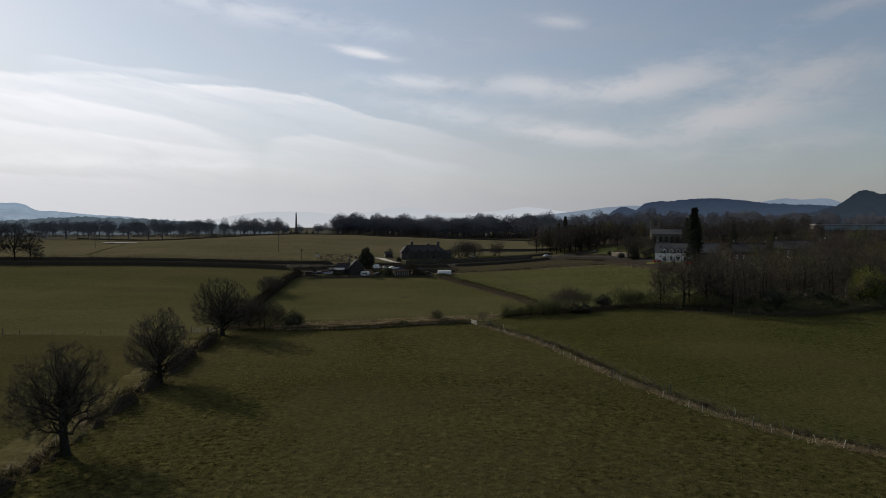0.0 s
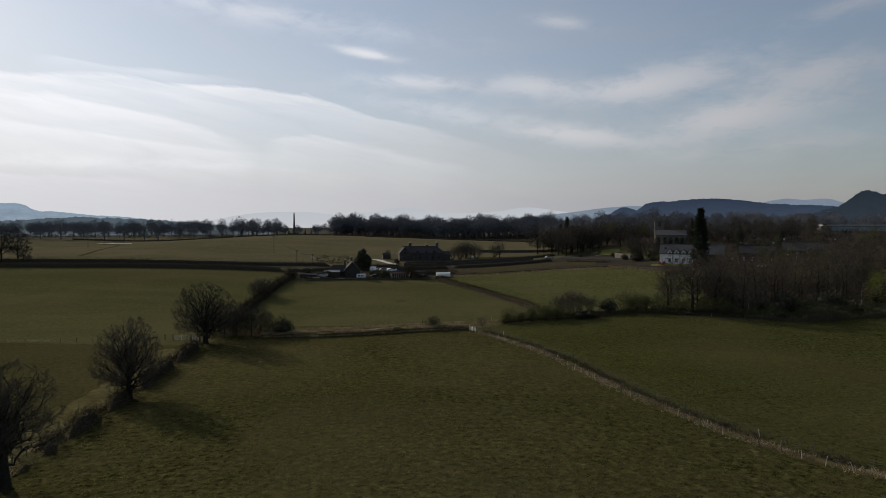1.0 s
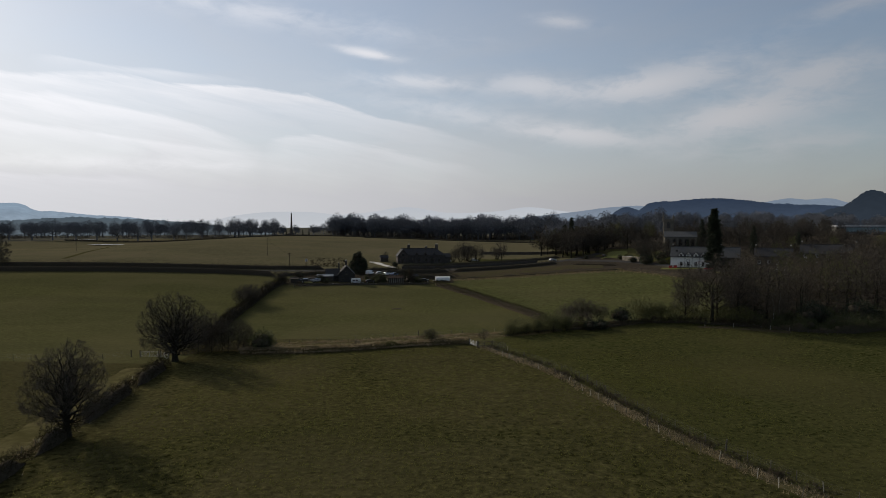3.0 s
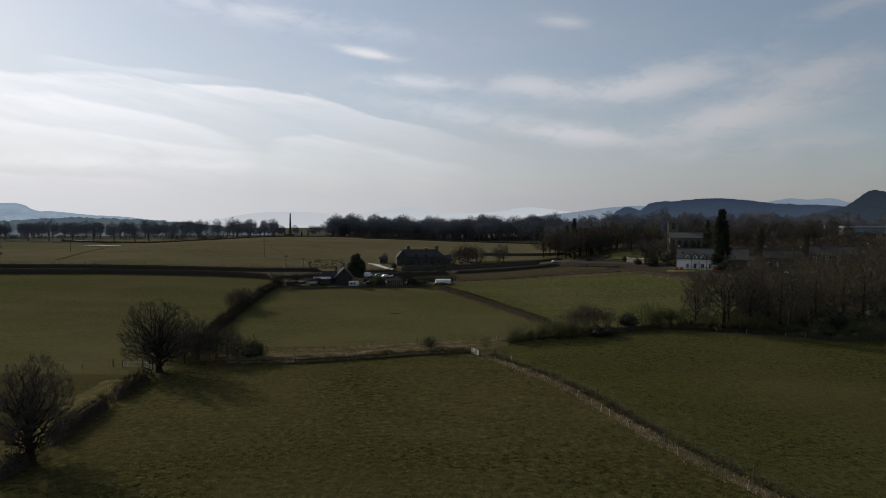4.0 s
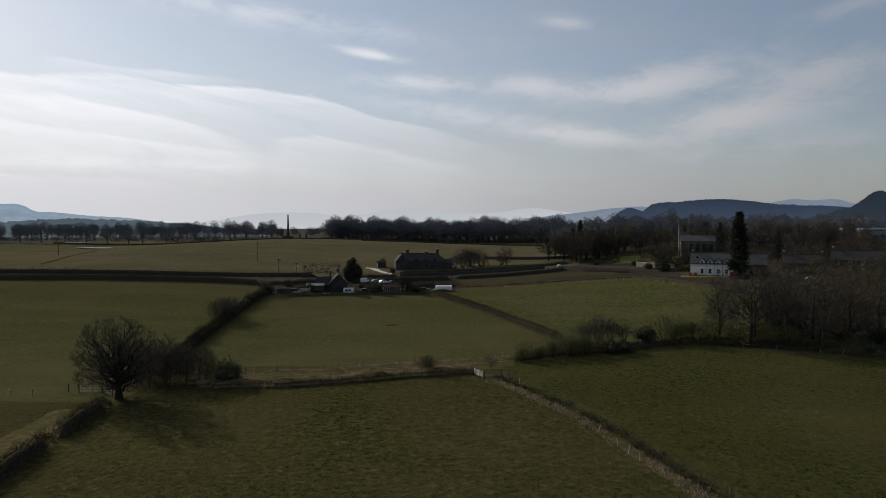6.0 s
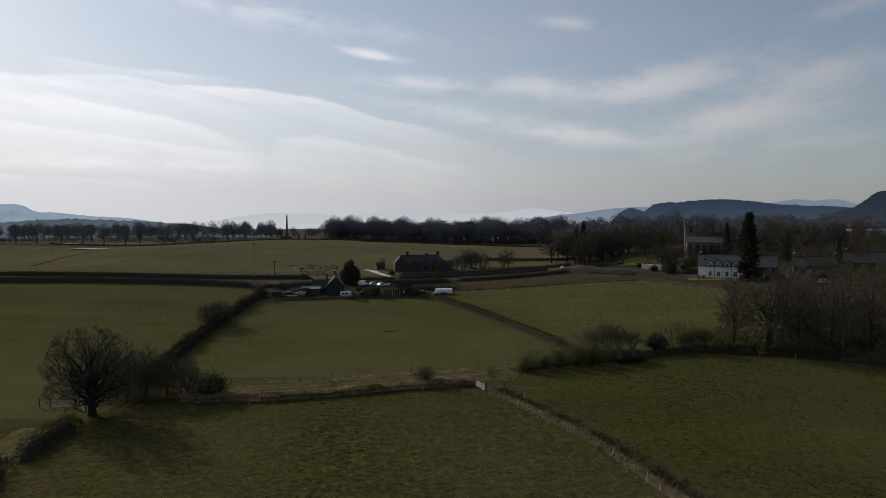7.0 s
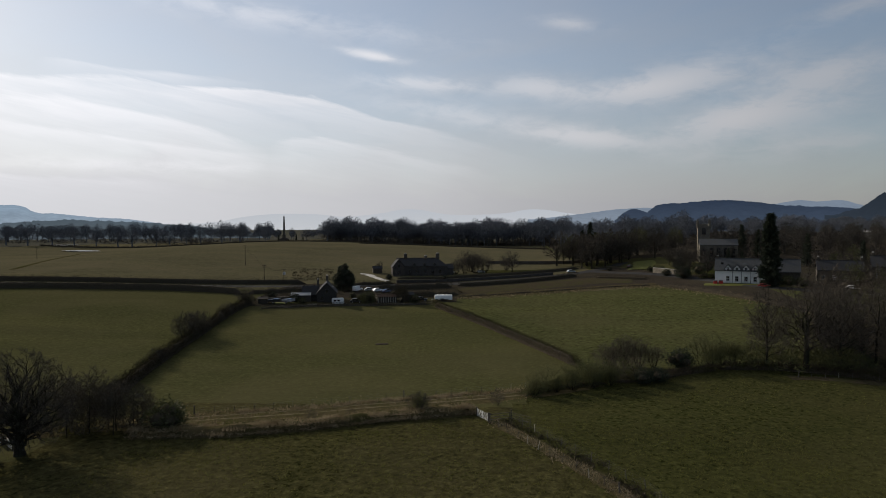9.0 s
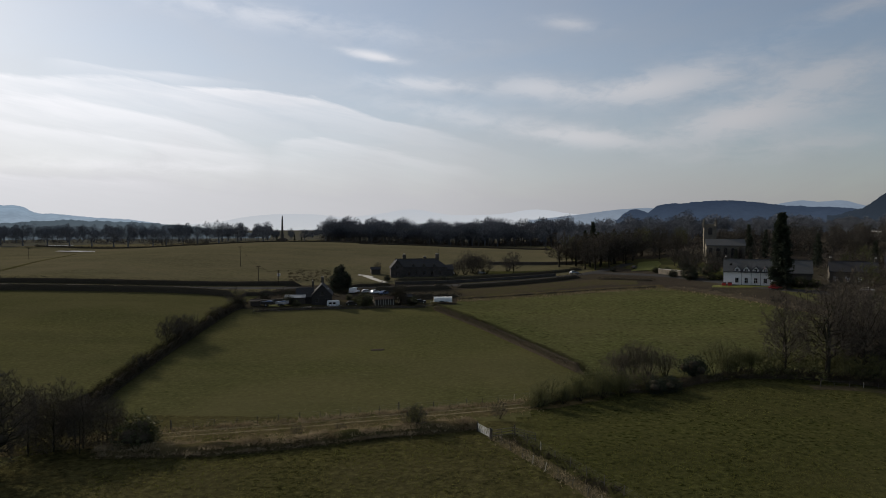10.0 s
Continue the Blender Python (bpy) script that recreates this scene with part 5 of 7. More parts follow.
def farmhouse():
    """A large stone house with tall gables and four stacks, seen against the light."""
    ob = thing("farmhouse", -35.5, 377.5, "large dark sandstone farmhouse with steep slate roof and chimneys", "house", turn=11.0)
    L, W, E, R = 24.5, 9.5, 4.6, 8.3
    part("wall", Geo().box(0, L, 0, W, -1.2, E), DIMMED_STONE, ob)
    o, z = 0.35, E + 0.004
    hipped = Geo().add([(-0.2, -o, z), (L + o, -o, z), (L + o, W + o, z), (-0.2, W + o, z), (-0.2, W / 2, R), (L - 4.4, W / 2, R)],
                       [(0, 1, 5, 4), (1, 2, 5), (2, 3, 4, 5), (3, 0, 4), (3, 2, 1, 0)])
    part("roof", hipped.box(-0.2, L - 4.3, W / 2 - 0.15, W / 2 + 0.15, R - 0.05, R + 0.2), SLATE, ob)
    # cross wing with its gable to the front
    wing = Geo().prism([(-2.6, -1.2), (3.4, -1.2), (3.4, 4.4), (0.4, 8.0), (-2.6, 4.4)], -2.2, 9.0)
    w = part("wing", wing, DIMMED_STONE, ob)
    r = Geo()
    for s in (-1, 1):
        o = [(0.4 + s * 3.3, 4.05), (0.4, 8.03), (0.4, 8.25), (0.4 + s * 3.3, 4.27)]
        r.prism(o if s > 0 else o[::-1], -2.45, 9.3)
    part("roof", r, SLATE, w)
    window(w, 0.4, -2.2, 1.0, 1.3, 1.6, DARK_TRIM)
    window(w, 0.4, -2.2, 4.2, 1.0, 1.4, DARK_TRIM)
    for i in range(5):
        window(ob, 6.0 + i * 3.7, 0, 1.0, 1.1, 1.6, DARK_TRIM)
    for i in range(3):
        x = 8.2 + i * 5.0
        d = part("dormer", Geo().prism([(x - 0.9, E - 0.3), (x + 0.9, E - 0.3), (x + 0.9, E + 0.6), (x, E + 1.7), (x - 0.9, E + 0.6)], -0.05, 2.6), DIMMED_STONE, ob)
        window(d, x, -0.05, E - 0.1, 0.8, 1.0, DARK_TRIM)
    chimney(ob, 4.2, W / 2, R - 0.8, R + 2.1, 1.6, 0.9, 3)
    chimney(ob, 14.2, W / 2, R - 0.6, R + 1.0, 1.5, 0.8, 3)
    chimney(ob, 20.2, W / 2, R - 0.8, R + 2.2, 1.8, 0.9, 4)
    part("aerial", Geo().tube([(20.9, W / 2, R + 2), (20.9, W / 2, R + 5)], [0.05, 0.04], 5).tube([(20.2, W / 2, R + 4.6), (21.6, W / 2, R + 4.6)], [0.03, 0.03], 4), DARK_TRIM, ob)
    part("porch", Geo().prism([(17.6, -1.2), (20.0, -1.2), (20.0, 2.3), (18.8, 3.4), (17.6, 2.3)], -1.6, 0.0), DIMMED_STONE, ob)
    lean = part("outshot", Geo().prism_x([(1.0, -1.2), (8.0, -1.2), (8.0, 3.2), (4.5, 5.2), (1.0, 3.2)], L + 0.02, L + 3.2), DIMMED_STONE, ob)
    r2 = Geo().prism_x([(0.7, 3.1), (4.5, 5.25), (4.5, 5.45), (0.7, 3.3)], L + 0.02, L + 3.4).prism_x([(4.5, 5.45), (4.5, 5.25), (8.3, 3.1), (8.3, 3.3)], L + 0.02, L + 3.4)
    part("roof", r2, SLATE, lean)


def cottage():
    ob = thing("cottage", -52.6, 286.0, "old grey stone cottage with steep gable and chimneys", "house", turn=12.0)
    # gable to the front
    part("wall", Geo().prism([(0, -1.2), (6.6, -1.2), (6.6, 3.2), (3.3, 6.6), (0, 3.2)], 0, 12.0), DARK_HARL, ob)
    r = Geo()
    for s in (-1, 1):
        o = [(3.3 + s * 3.65, 2.87), (3.3, 6.63), (3.3, 6.85), (3.3 + s * 3.65, 3.1)]
        r.prism(o if s > 0 else o[::-1], -0.2, 12.2)
    part("roof", r, SLATE, ob)
    wing = part("wing", Geo().prism_x([(2.5, -1.2), (8.0, -1.2), (8.0, 2.6), (5.25, 5.2), (2.5, 2.6)], -5.2, -0.02), DARK_HARL, ob)
    part("roof", Geo().prism_x([(2.2, 2.3), (5.25, 5.23), (5.25, 5.45), (2.2, 2.52)], -5.4, 0.6).prism_x([(5.25, 5.45), (5.25, 5.23), (8.3, 2.3), (8.3, 2.52)], -5.4, 0.6), SLATE, wing)
    window(ob, 3.3, 0, 3.4, 0.8, 1.0, DARK_TRIM)
    window(ob, 1.7, 0, 0.9, 0.9, 1.2, DARK_TRIM)
    window(ob, 5.0, 0, 0.9, 0.9, 1.2, DARK_TRIM)
    window(wing, -2.6, 2.5, 0.9, 1.0, 1.1, DARK_TRIM)
    chimney(ob, 3.3, 10.5, 5.9, 8.4, 0.9, 0.8, 2)
    chimney(ob, 0.2, 5.25, 4.8, 7.6, 0.7, 0.7, 1)
    part("skylight", Geo().box(5.0, 5.6, 4.0, 5.0, 4.95, 5.02), PANE, ob)


def church():
    ob = thing("church", 114.5, 396.0, "sandstone parish church with square pinnacled tower", "church", turn=-15.0, scale=1.02, z=ground(114.5, 396.0) + 2.0)
    w = 5.4
    t = part("tower", Geo().box(0, w, 0, w, -4, 15.0).box(-0.2, w + 0.2, -0.2, w + 0.2, 10.2, 10.6).box(-0.2, w + 0.2, -0.2, w + 0.2, 14.7, 15.1), CHURCH, ob)
    for i in range(3):
        for x0, y0, dx, dy in ((0, 0, 1, 0), (0, w - 0.4, 1, 0), (0, 0, 0, 1), (w - 0.4, 0, 0, 1)):
            a = 0.9 + i * 1.4
            part("merlon", Geo().box(x0 + dx * a, x0 + dx * (a + 0.8) + 0.4 * dy, y0 + dy * a, y0 + dy * (a + 0.8) + 0.4 * dx, 15.1, 16.0), CHURCH, t)
    for x in (0, w):
        for y in (0, w):
            p = Geo().box(x - 0.4, x + 0.4, y - 0.4, y + 0.4, 14, 17.0)
            p.add([(x - 0.4, y - 0.4, 17.0), (x + 0.4, y - 0.4, 17.0), (x + 0.4, y + 0.4, 17.0), (x - 0.4, y + 0.4, 17.0), (x, y, 18.8)], [(0, 1, 4), (1, 2, 4), (2, 3, 4), (3, 0, 4)])
            part("pinnacle", p, CHURCH, t)
    window(t, w / 2, 0, 10.9, 1.9, 3.4, arched=True)
    n = part("nave", Geo().prism_x([(-9.0, -4), (-0.02, -4), (-0.02, 6.0), (-4.5, 8.6), (-9.0, 6.0)], 0.4, 17.0), CHURCH, ob)
    part("roof", Geo().prism_x([(-9.4, 5.8), (-4.5, 8.65), (-4.5, 8.9), (-9.4, 6.05)], 0.1, 17.3).prism_x([(-4.5, 8.9), (-4.5, 8.65), (-0.06, 6.05), (-0.06, 6.3)], 0.1, 17.3), GREY_SLATE, n)
    part("string_course", Geo().box(0.3, 17.1, -9.15, -9.01, 5.4, 5.7), CHURCH, n)
    for i in range(5):
        window(n, 2.2 + i * 3.2, -9.0, 0.4, 1.5, 4.4, arched=True)
        if i:
            part("buttress", Geo().prism_x([(-9.9, -4), (-9.0, -4), (-9.0, 5.2), (-9.4, 4.4), (-9.9, 2.4)], 0.4 + i * 3.2, 0.9 + i * 3.2), CHURCH, n)


def long_hall():
    """The long low works building with a pale roof on the rise behind the wood."""
    ob = thing("hall", 262, 482, "long low works hall with pale roof edge and teal glazing", "building", turn=-8.0, z=21.2)
    part("wall", Geo().box(0, 180, 0, 30, -6, 4.2), GREY_HARL, ob)
    part("glazing", Geo().box(0.6, 60, -0.12, -0.02, 0.6, 3.8), TEAL, ob, "teal glazed front")
    for i in range(12):
        part("mullion", Geo().box(0.5 + i * 5, 0.75 + i * 5, -0.3, -0.13, 0.2, 4.2), SHEET, ob)
    part("roof", Geo().box(-1, 181, -1, 31, 4.21, 5.2), SHEET, ob, "pale sheet roof")


def shed(x, y, turn, L, W, E, R, label, wall, roof, name="shed", open_front=False, posts=0):
    ob = thing(name, x, y, label, "shed", "farm sheds", turn=turn)
    part("wall", Geo().prism_x([(0.05, -0.8), (W, -0.8), (W, E), (W / 2, R), (0.05, E)], 0, L), wall, ob)
    part("roof", roof_gabled(L, W, E, R, 0.25, 0.1, 0.2), roof, ob)
    for i in range(posts):
        px = L * (i + 0.5) / posts
        part("board", Geo().box(px - 0.10, px + 0.10, -0.08, 0.03, 0, E), PALE_POST, ob)
    if not posts:
        part("door", Geo().box(L * 0.35, L * 0.35 + 1.6, -0.05, 0.04, 0, min(2.0, E - 0.1)), TIMBER, ob)
    return ob


def obelisk():
    x, y = -185.6, 690.9
    ob = thing("obelisk", x, y, "tall tapering dark stone obelisk on a stepped base", "monument", z=16.4)
    base = Geo().box(-4, 4, -4, 4, -3, 0.6).box(-3, 3, -3, 3, 0.6, 1.3).box(-1.4, 1.4, -1.4, 1.4, 1.3, 4.2).box(-1.6, 1.6, -1.6, 1.6, 4.2, 4.6)
    part("pedestal", base, STONE, ob)
    s = Geo()
    a, b, z0, z1, z2 = 0.95, 0.48, 4.6, 22.2, 23.6
    s.add([(-a, -a, z0), (a, -a, z0), (a, a, z0), (-a, a, z0), (-b, -b, z1), (b, -b, z1), (b, b, z1), (-b, b, z1), (0, 0, z2)],
          [(0, 1, 5, 4), (1, 2, 6, 5), (2, 3, 7, 6), (3, 0, 4, 7), (4, 5, 8), (5, 6, 8), (6, 7, 8), (7, 4, 8)])
    part("shaft", s, STONE, ob)


def car(x, y, turn, body, label, kind="car", z=None):
    """A parked car or van: pressed body, glass, wheels and lamps."""
    ob = thing("car" if kind == "car" else "van", x, y, label, kind, "parked vehicles", turn=turn, z=None if z is None else z)
    if kind == "car":
        L, W = 4.2, 1.7
        low = [(0.0, 0.35), (L, 0.35), (L, 0.75), (L - 0.1, 0.92), (3.2, 0.98), (0.9, 0.98), (0.1, 0.85), (0, 0.7)]
        top = [(0.45, 0.97), (3.25, 0.97), (2.55, 1.45), (1.05, 1.47), (0.7, 1.3)]
        gl = [(0.62, 1.0), (3.08, 1.0), (2.5, 1.38), (1.1, 1.40), (0.8, 1.25)]
    else:
        L, W = 5.0, 1.9
        low = [(0, 0.4), (L, 0.4), (L, 0.95), (L - 0.7, 1.1), (0, 1.1)]
        top = [(0, 1.09), (L - 0.75, 1.09), (3.7, 1.95), (3.4, 2.1), (0.1, 2.1)]
        gl = [(3.0, 1.15), (4.1, 1.15), (3.6, 1.88), (3.0, 1.88)]
    shell = Geo().prism(low, -W / 2, W / 2).prism(top, -W / 2 + 0.12, W / 2 - 0.12)
    shell.v = [(a - L / 2, b, c) for a, b, c in shell.v]
    b = part("body", shell, body, ob)
    g = Geo().prism(gl, -W / 2 + 0.105, -W / 2 + 0.115).prism(gl, W / 2 - 0.115, W / 2 - 0.105)
    sx0, sx1 = (2.55, 3.25) if kind == "car" else (3.72, 4.22)
    g.add([(sx0 + 0.05, -W / 2 + 0.22, 1.42 if kind == "car" else 1.9), (sx0 + 0.05, W / 2 - 0.22, 1.42 if kind == "car" else 1.9), (sx1 + 0.03, W / 2 - 0.16, 1.02 if kind == "car" else 1.15), (sx1 + 0.03, -W / 2 + 0.16, 1.02 if kind == "car" else 1.15)], [(0, 1, 2, 3)])
    g.v = [(a - L / 2, q, c) for a, q, c in g.v]
    part("windows", g, PANE, b)
    for wx in (0.8 - L / 2, L / 2 - 0.85):
        for s in (-1, 1):
            w = Geo().tube([(wx, s * (W / 2 - 0.2), 0.32), (wx, s * (W / 2 + 0.01), 0.32)], [0.32, 0.32], 12)
            tyre = part("wheel", w, RUBBER, ob)
            part("rim", Geo().tube([(wx, s * (W / 2 + 0.011), 0.32), (wx, s * (W / 2 + 0.03), 0.32)], [0.2, 0.18], 10), RIM, tyre)
    for s in (-1, 1):
        yy = s * (W / 2 - 0.28)
        part("headlight", Geo().box(L / 2 - 0.02, L / 2 + 0.03, yy - 0.16, yy + 0.16, 0.62, 0.78), LAMP_CLEAR, ob)
        part("tail_light", Geo().box(-L / 2 - 0.03, -L / 2 + 0.02, yy - 0.14, yy + 0.14, 0.7, 0.85), LAMP_RED, ob)
    return ob


def caravan(x, y, turn, L, label):
    ob = thing("caravan", x, y, label, "caravan", "caravans", turn=turn, scale=0.82)
    o = [(0, 0.7), (0.5, 0.42), (L - 0.5, 0.42), (L, 0.8), (L, 1.9), (L - 0.25, 2.5), (L - 0.6, 2.62), (0.6, 2.62), (0.2, 2.45), (0, 1.9)]
    b = part("body", Geo().prism(o, -1.1, 1.1), WHITE_CAR, ob)
    for wx in (0.8, 2.3, 4.2):
        if wx + 1.0 < L:
            part("window", Geo().box(wx, wx + 1.1, -1.13, -1.08, 1.35, 2.05), PANE, b)
    part("stripe", Geo().box(0.15, L - 0.15, -1.12, -1.07, 0.95, 1.1), SILVER_CAR, b)
    for s in (-1, 1):
        part("wheel", Geo().tube([(L * 0.5, s * 0.9, 0.3), (L * 0.5, s * 1.08, 0.3)], [0.31, 0.31], 12), RUBBER, ob)
    part("drawbar", Geo().box(L - 0.2, L + 1.2, -0.06, 0.06, 0.4, 0.5).box(L + 1.0, L + 1.1, -0.05, 0.05, -0.05, 0.6), STEEL, ob)


def cover_tent():
    """A trailer under loose pale sheeting that sags between its hoops, with dark openings below."""
    ob = thing("covered_trailer", -13.0, 303.0, "livestock trailer under loose white sheeting with dark openings", "trailer", "caravans", turn=6.0)
    g = Geo()
    n = 13
    for i in range(n):
        x = 6.4 * i / (n - 1)
        sag = 0.10 * (1 - math.cos(i * math.pi)) + 0.06 * math.sin(i * 2.1)
        drop = 0.35 + 0.30 * max(0, math.sin(i * 0.9 + 0.6)) + (0.5 if 4 <= i <= 6 else 0)
        ring = [(-1.25, drop), (-1.22, 1.25)] + [(-1.2 * math.cos(math.pi * k / 6), 1.35 + (0.95 - sag) * math.sin(math.pi * k / 6)) for k in range(1, 6)] + [(1.22, 1.25), (1.25, drop)]
        g.v += [(x, y, z) for y, z in ring]
    w = 9
    for i in range(n - 1):
        g.f += [(i * w + j, (i + 1) * w + j, (i + 1) * w + j + 1, i * w + j + 1) for j in range(w - 1)]
    g.f += [tuple(range(w)), tuple((n - 1) * w + j for j in reversed(range(w)))]
    part("cover", g, HARL, ob)
    part("bed", Geo().box(0.2, 6.2, -1.05, 1.05, 0.4, 1.1, 0.06), DARK_TRIM, ob)
    for wx in (2.6, 3.8):
        for s in (-1, 1):
            part("wheel", Geo().tube([(wx, s * 0.95, 0.3), (wx, s * 1.18, 0.3)], [0.32, 0.32], 12), RUBBER, ob)
    part("drawbar", Geo().box(-1.2, 0.2, -0.06, 0.06, 0.4, 0.5).box(-1.15, -1.05, -0.05, 0.05, -0.05, 0.6), STEEL, ob)


def bin_box(x, y, turn, label):
    ob = thing("bin", x, y, label, "bin", "red bins", turn=turn)
    part("body", Geo().box(-0.7, 0.7, -0.5, 0.5, 0.12, 1.25, 0.06), RED_CAR, ob)
    part("lid", Geo().prism_x([(-0.55, 1.26), (0.55, 1.26), (0.55, 1.5), (-0.55, 1.34)], -0.74, 0.74), DARK_TRIM, ob)
    for s in (-0.5, 0.5):
        part("wheel", Geo().tube([(s, -0.3, 0.1), (s, -0.2, 0.1)], [0.1, 0.1], 8), RUBBER, ob)


def farm_trailer(x, y, turn, side, label):
    ob = thing("farm_trailer", x, y, label, "trailer", "farm trailers", turn=turn)
    part("bed", Geo().box(-2.0, 2.0, -1.0, 1.0, 0.75, 0.9), TIMBER, ob)
    for nm, box in (("side_board", (-2.0, 2.0, -1.05, -1.0, 0.75, 1.5)), ("side_board", (-2.0, 2.0, 1.0, 1.05, 0.75, 1.5)), ("tailboard", (1.98, 2.03, -0.98, 0.98, 0.91, 1.45)), ("headboard", (-2.03, -1.98, -0.98, 0.98, 0.91, 1.9))):
        part(nm, Geo().box(*box), side, ob)
    for s in (-1, 1):
        w = part("wheel", Geo().tube([(0.3, s * 0.75, 0.42), (0.3, s * 1.0, 0.42)], [0.42, 0.42], 14), RUBBER, ob)
        part("rim", Geo().tube([(0.3, s * 1.001, 0.42), (0.3, s * 1.03, 0.42)], [0.22, 0.2], 10), RIM, w)
    part("drawbar", Geo().box(-3.4, -2.03, -0.06, 0.06, 0.6, 0.72).box(-3.3, -3.2, -0.05, 0.05, -0.02, 0.6), CREOSOTE, ob)
    part("load", Geo().box(-1.7, 0.2, -0.7, 0.6, 0.91, 1.75, 0.12).box(0.4, 1.6, -0.5, 0.7, 0.91, 1.45, 0.1), BLUE_CAR, ob, "blue sheeted load")


def plank_stack(x, y, turn, label):
    ob = thing("plank_stack", x, y, label, "planks", "farmyard timber", turn=turn)
    for i in range(6):
        part("plank", Geo().box(-1.6 + 0.1 * i, 1.6 + 0.06 * i, -0.5 + i * 0.17, -0.35 + i * 0.17, 0.02 + 0.05 * (i % 2), 0.08 + 0.06 * (i % 3)), PALE_POST, ob)


def pole(x, y, height, label, arms=1, box=False):
    ob = thing("utility_pole", x, y, label, "pole", "overhead line poles")
    part("post", Geo().tube([(0, 0, -0.6), (0, 0, height)], [0.16, 0.11], 8), CREOSOTE, ob)
    for i in range(arms):
        z = height - 0.25 - 0.7 * i
        part("crossarm", Geo().box(-0.9, 0.9, -0.06, 0.06, z - 0.07, z + 0.07), CREOSOTE, ob)
        for xx in (-0.8, 0.0, 0.8):
            part("insulator", Geo().tube([(xx, 0, z + 0.07), (xx, 0, z + 0.28)], [0.06, 0.04], 6), RUBBER, ob)
    if box:
        part("transformer", Geo().box(-0.5, 0.5, 0.14, 0.8, height - 2.4, height - 1.2, 0.08), STEEL, ob)
    return ob


def wire(ends, label):
    """Sagging wires from pole to pole."""
    g = Geo()
    for (ax, ay, az), (bx, by, bz) in zip(ends, ends[1:]):
        for off in (-0.8, 0.0, 0.8):
            pts = [(ax + (bx - ax) * u + off, ay + (by - ay) * u, az + (bz - az) * u - 1.2 * 4 * u * (1 - u)) for u in [i / 8 for i in range(9)]]
            g.tube(pts, [0.014] * 9, 3, caps=False)
    ob = new("cable", g.mesh("cable"))
    ob.data.materials.append(CABLE)
    tagged(ob, label, "cable")


def field_gate(x, y, turn, length, label, bars=6, height=1.2):
    """A tubular steel field gate between two posts."""
    ob = thing("field_gate", x, y, label, "gate", "field gates", turn=turn)
    for i in range(bars):
        z = 0.18 + (height - 0.2) * (i / (bars - 1)) ** 1.15
        part("bar", Geo().tube([(0, 0, z), (length, 0, z)], [0.021, 0.021], 6), STEEL, ob)
    for px in (0.0, length * 0.5, length):
        part("stile", Geo().box(px - 0.035, px + 0.035, -0.03, 0.03, 0.12, height + 0.05), STEEL, ob)
    part("brace", Geo().tube([(0.05, 0.03, 0.2), (length * 0.5, 0.03, height)], [0.025, 0.025], 5), STEEL, ob)
    for px in (-0.2, length + 0.2):
        part("gate_post", Geo().tube([(px, 0, -0.5), (px, 0, height + 0.3)], [0.11, 0.1], 8), POST, ob)
    return ob


POST_MESHES = {}


def post_mesh(kind, lean):
    key = (kind, lean)
    if key not in POST_MESHES:
        g = Geo()
        h = 1.15 if kind != "strainer" else 1.5
        r = 0.045 if kind != "strainer" else 0.1
        g.tube([(0, 0, -0.3), (lean * 0.5, lean * 0.2, h * 0.5), (lean, lean * 0.4, h)], [r * 1.05, r, r * 0.9], 7)
        POST_MESHES[key] = g.mesh("post")
        POST_MESHES[key].materials.append(PALE_POST if kind == "pale" else POST)
    return POST_MESHES[key]


def wire_fence(path, label, step=2.6, pale=0.0, lean=0.0, wires=4, seed=0, rails=0, name="fence"):
    rng = random.Random(seed)
    x0, y0 = path[0]
    z0 = ground(x0, y0)
    ob = thing(name, x0, y0, label, "fence", "field fences")
    rows = along(path, step)
    tops = []
    for i, (x, y, dx, dy) in enumerate(rows):
        kind = "strainer" if i % 11 == 0 else ("pale" if rng.random() < pale else "plain")
        tilt = round(rng.choice((-1, -0.4, 0, 0.3, 0.7, 1)) * lean, 2)
        p = new("post", post_mesh(kind, tilt))
        p.parent = ob
        z = ground(x, y)
        p.matrix_basis = pose(x - x0, y - y0, z - z0, 0, 0, rng.uniform(0, 360) if lean < 0.2 else rng.uniform(-40, 40))
        tops.append((x - x0, y - y0, z - z0))
    for k in range(wires):
        zz = 0.25 + 0.85 * k / max(1, wires - 1)
        part("wire", Geo().tube([(x, y, z + zz) for x, y, z in tops], [0.005] * len(tops), 3, caps=False), WIRE, ob)
    for k in range(rails):
        zz = 0.35 + 0.4 * k
        part("rail", Geo().tube([(x, y, z + zz) for x, y, z in tops], [0.05] * len(tops), 4, caps=False), POST, ob)
    return ob


def stone_wall(path, height, thick, label, material=None, name="wall", coping=True):
    x0, y0 = path[0]
    z0 = ground(x0, y0)
    ob = thing(name, x0, y0, label, "wall", "field walls")
    for nm, s, za, zb, mat in (("masonry", 0.5, -0.5, height, material or STONE),) + ((("coping", 0.62, height, height + 0.14, CONCRETE if material else STONE),) if coping else ()):
        g = Geo()
        rows = along(path, 3.0)
        for x, y, dx, dy in rows:
            z = ground(x, y) - z0
            for a, b in ((-s, za), (-s, zb), (s, zb), (s, za)):
                g.v.append((x - x0 + dy * a * thick, y - y0 - dx * a * thick, z + b))
        for i in range(len(rows) - 1):
            for j in range(4):
                g.f.append((i * 4 + j, i * 4 + (j + 1) % 4, (i + 1) * 4 + (j + 1) % 4, (i + 1) * 4 + j))
        g.f += [(3, 2, 1, 0), tuple(len(g.v) - 4 + j for j in range(4))]
        part(nm, g, mat, ob)
    return ob

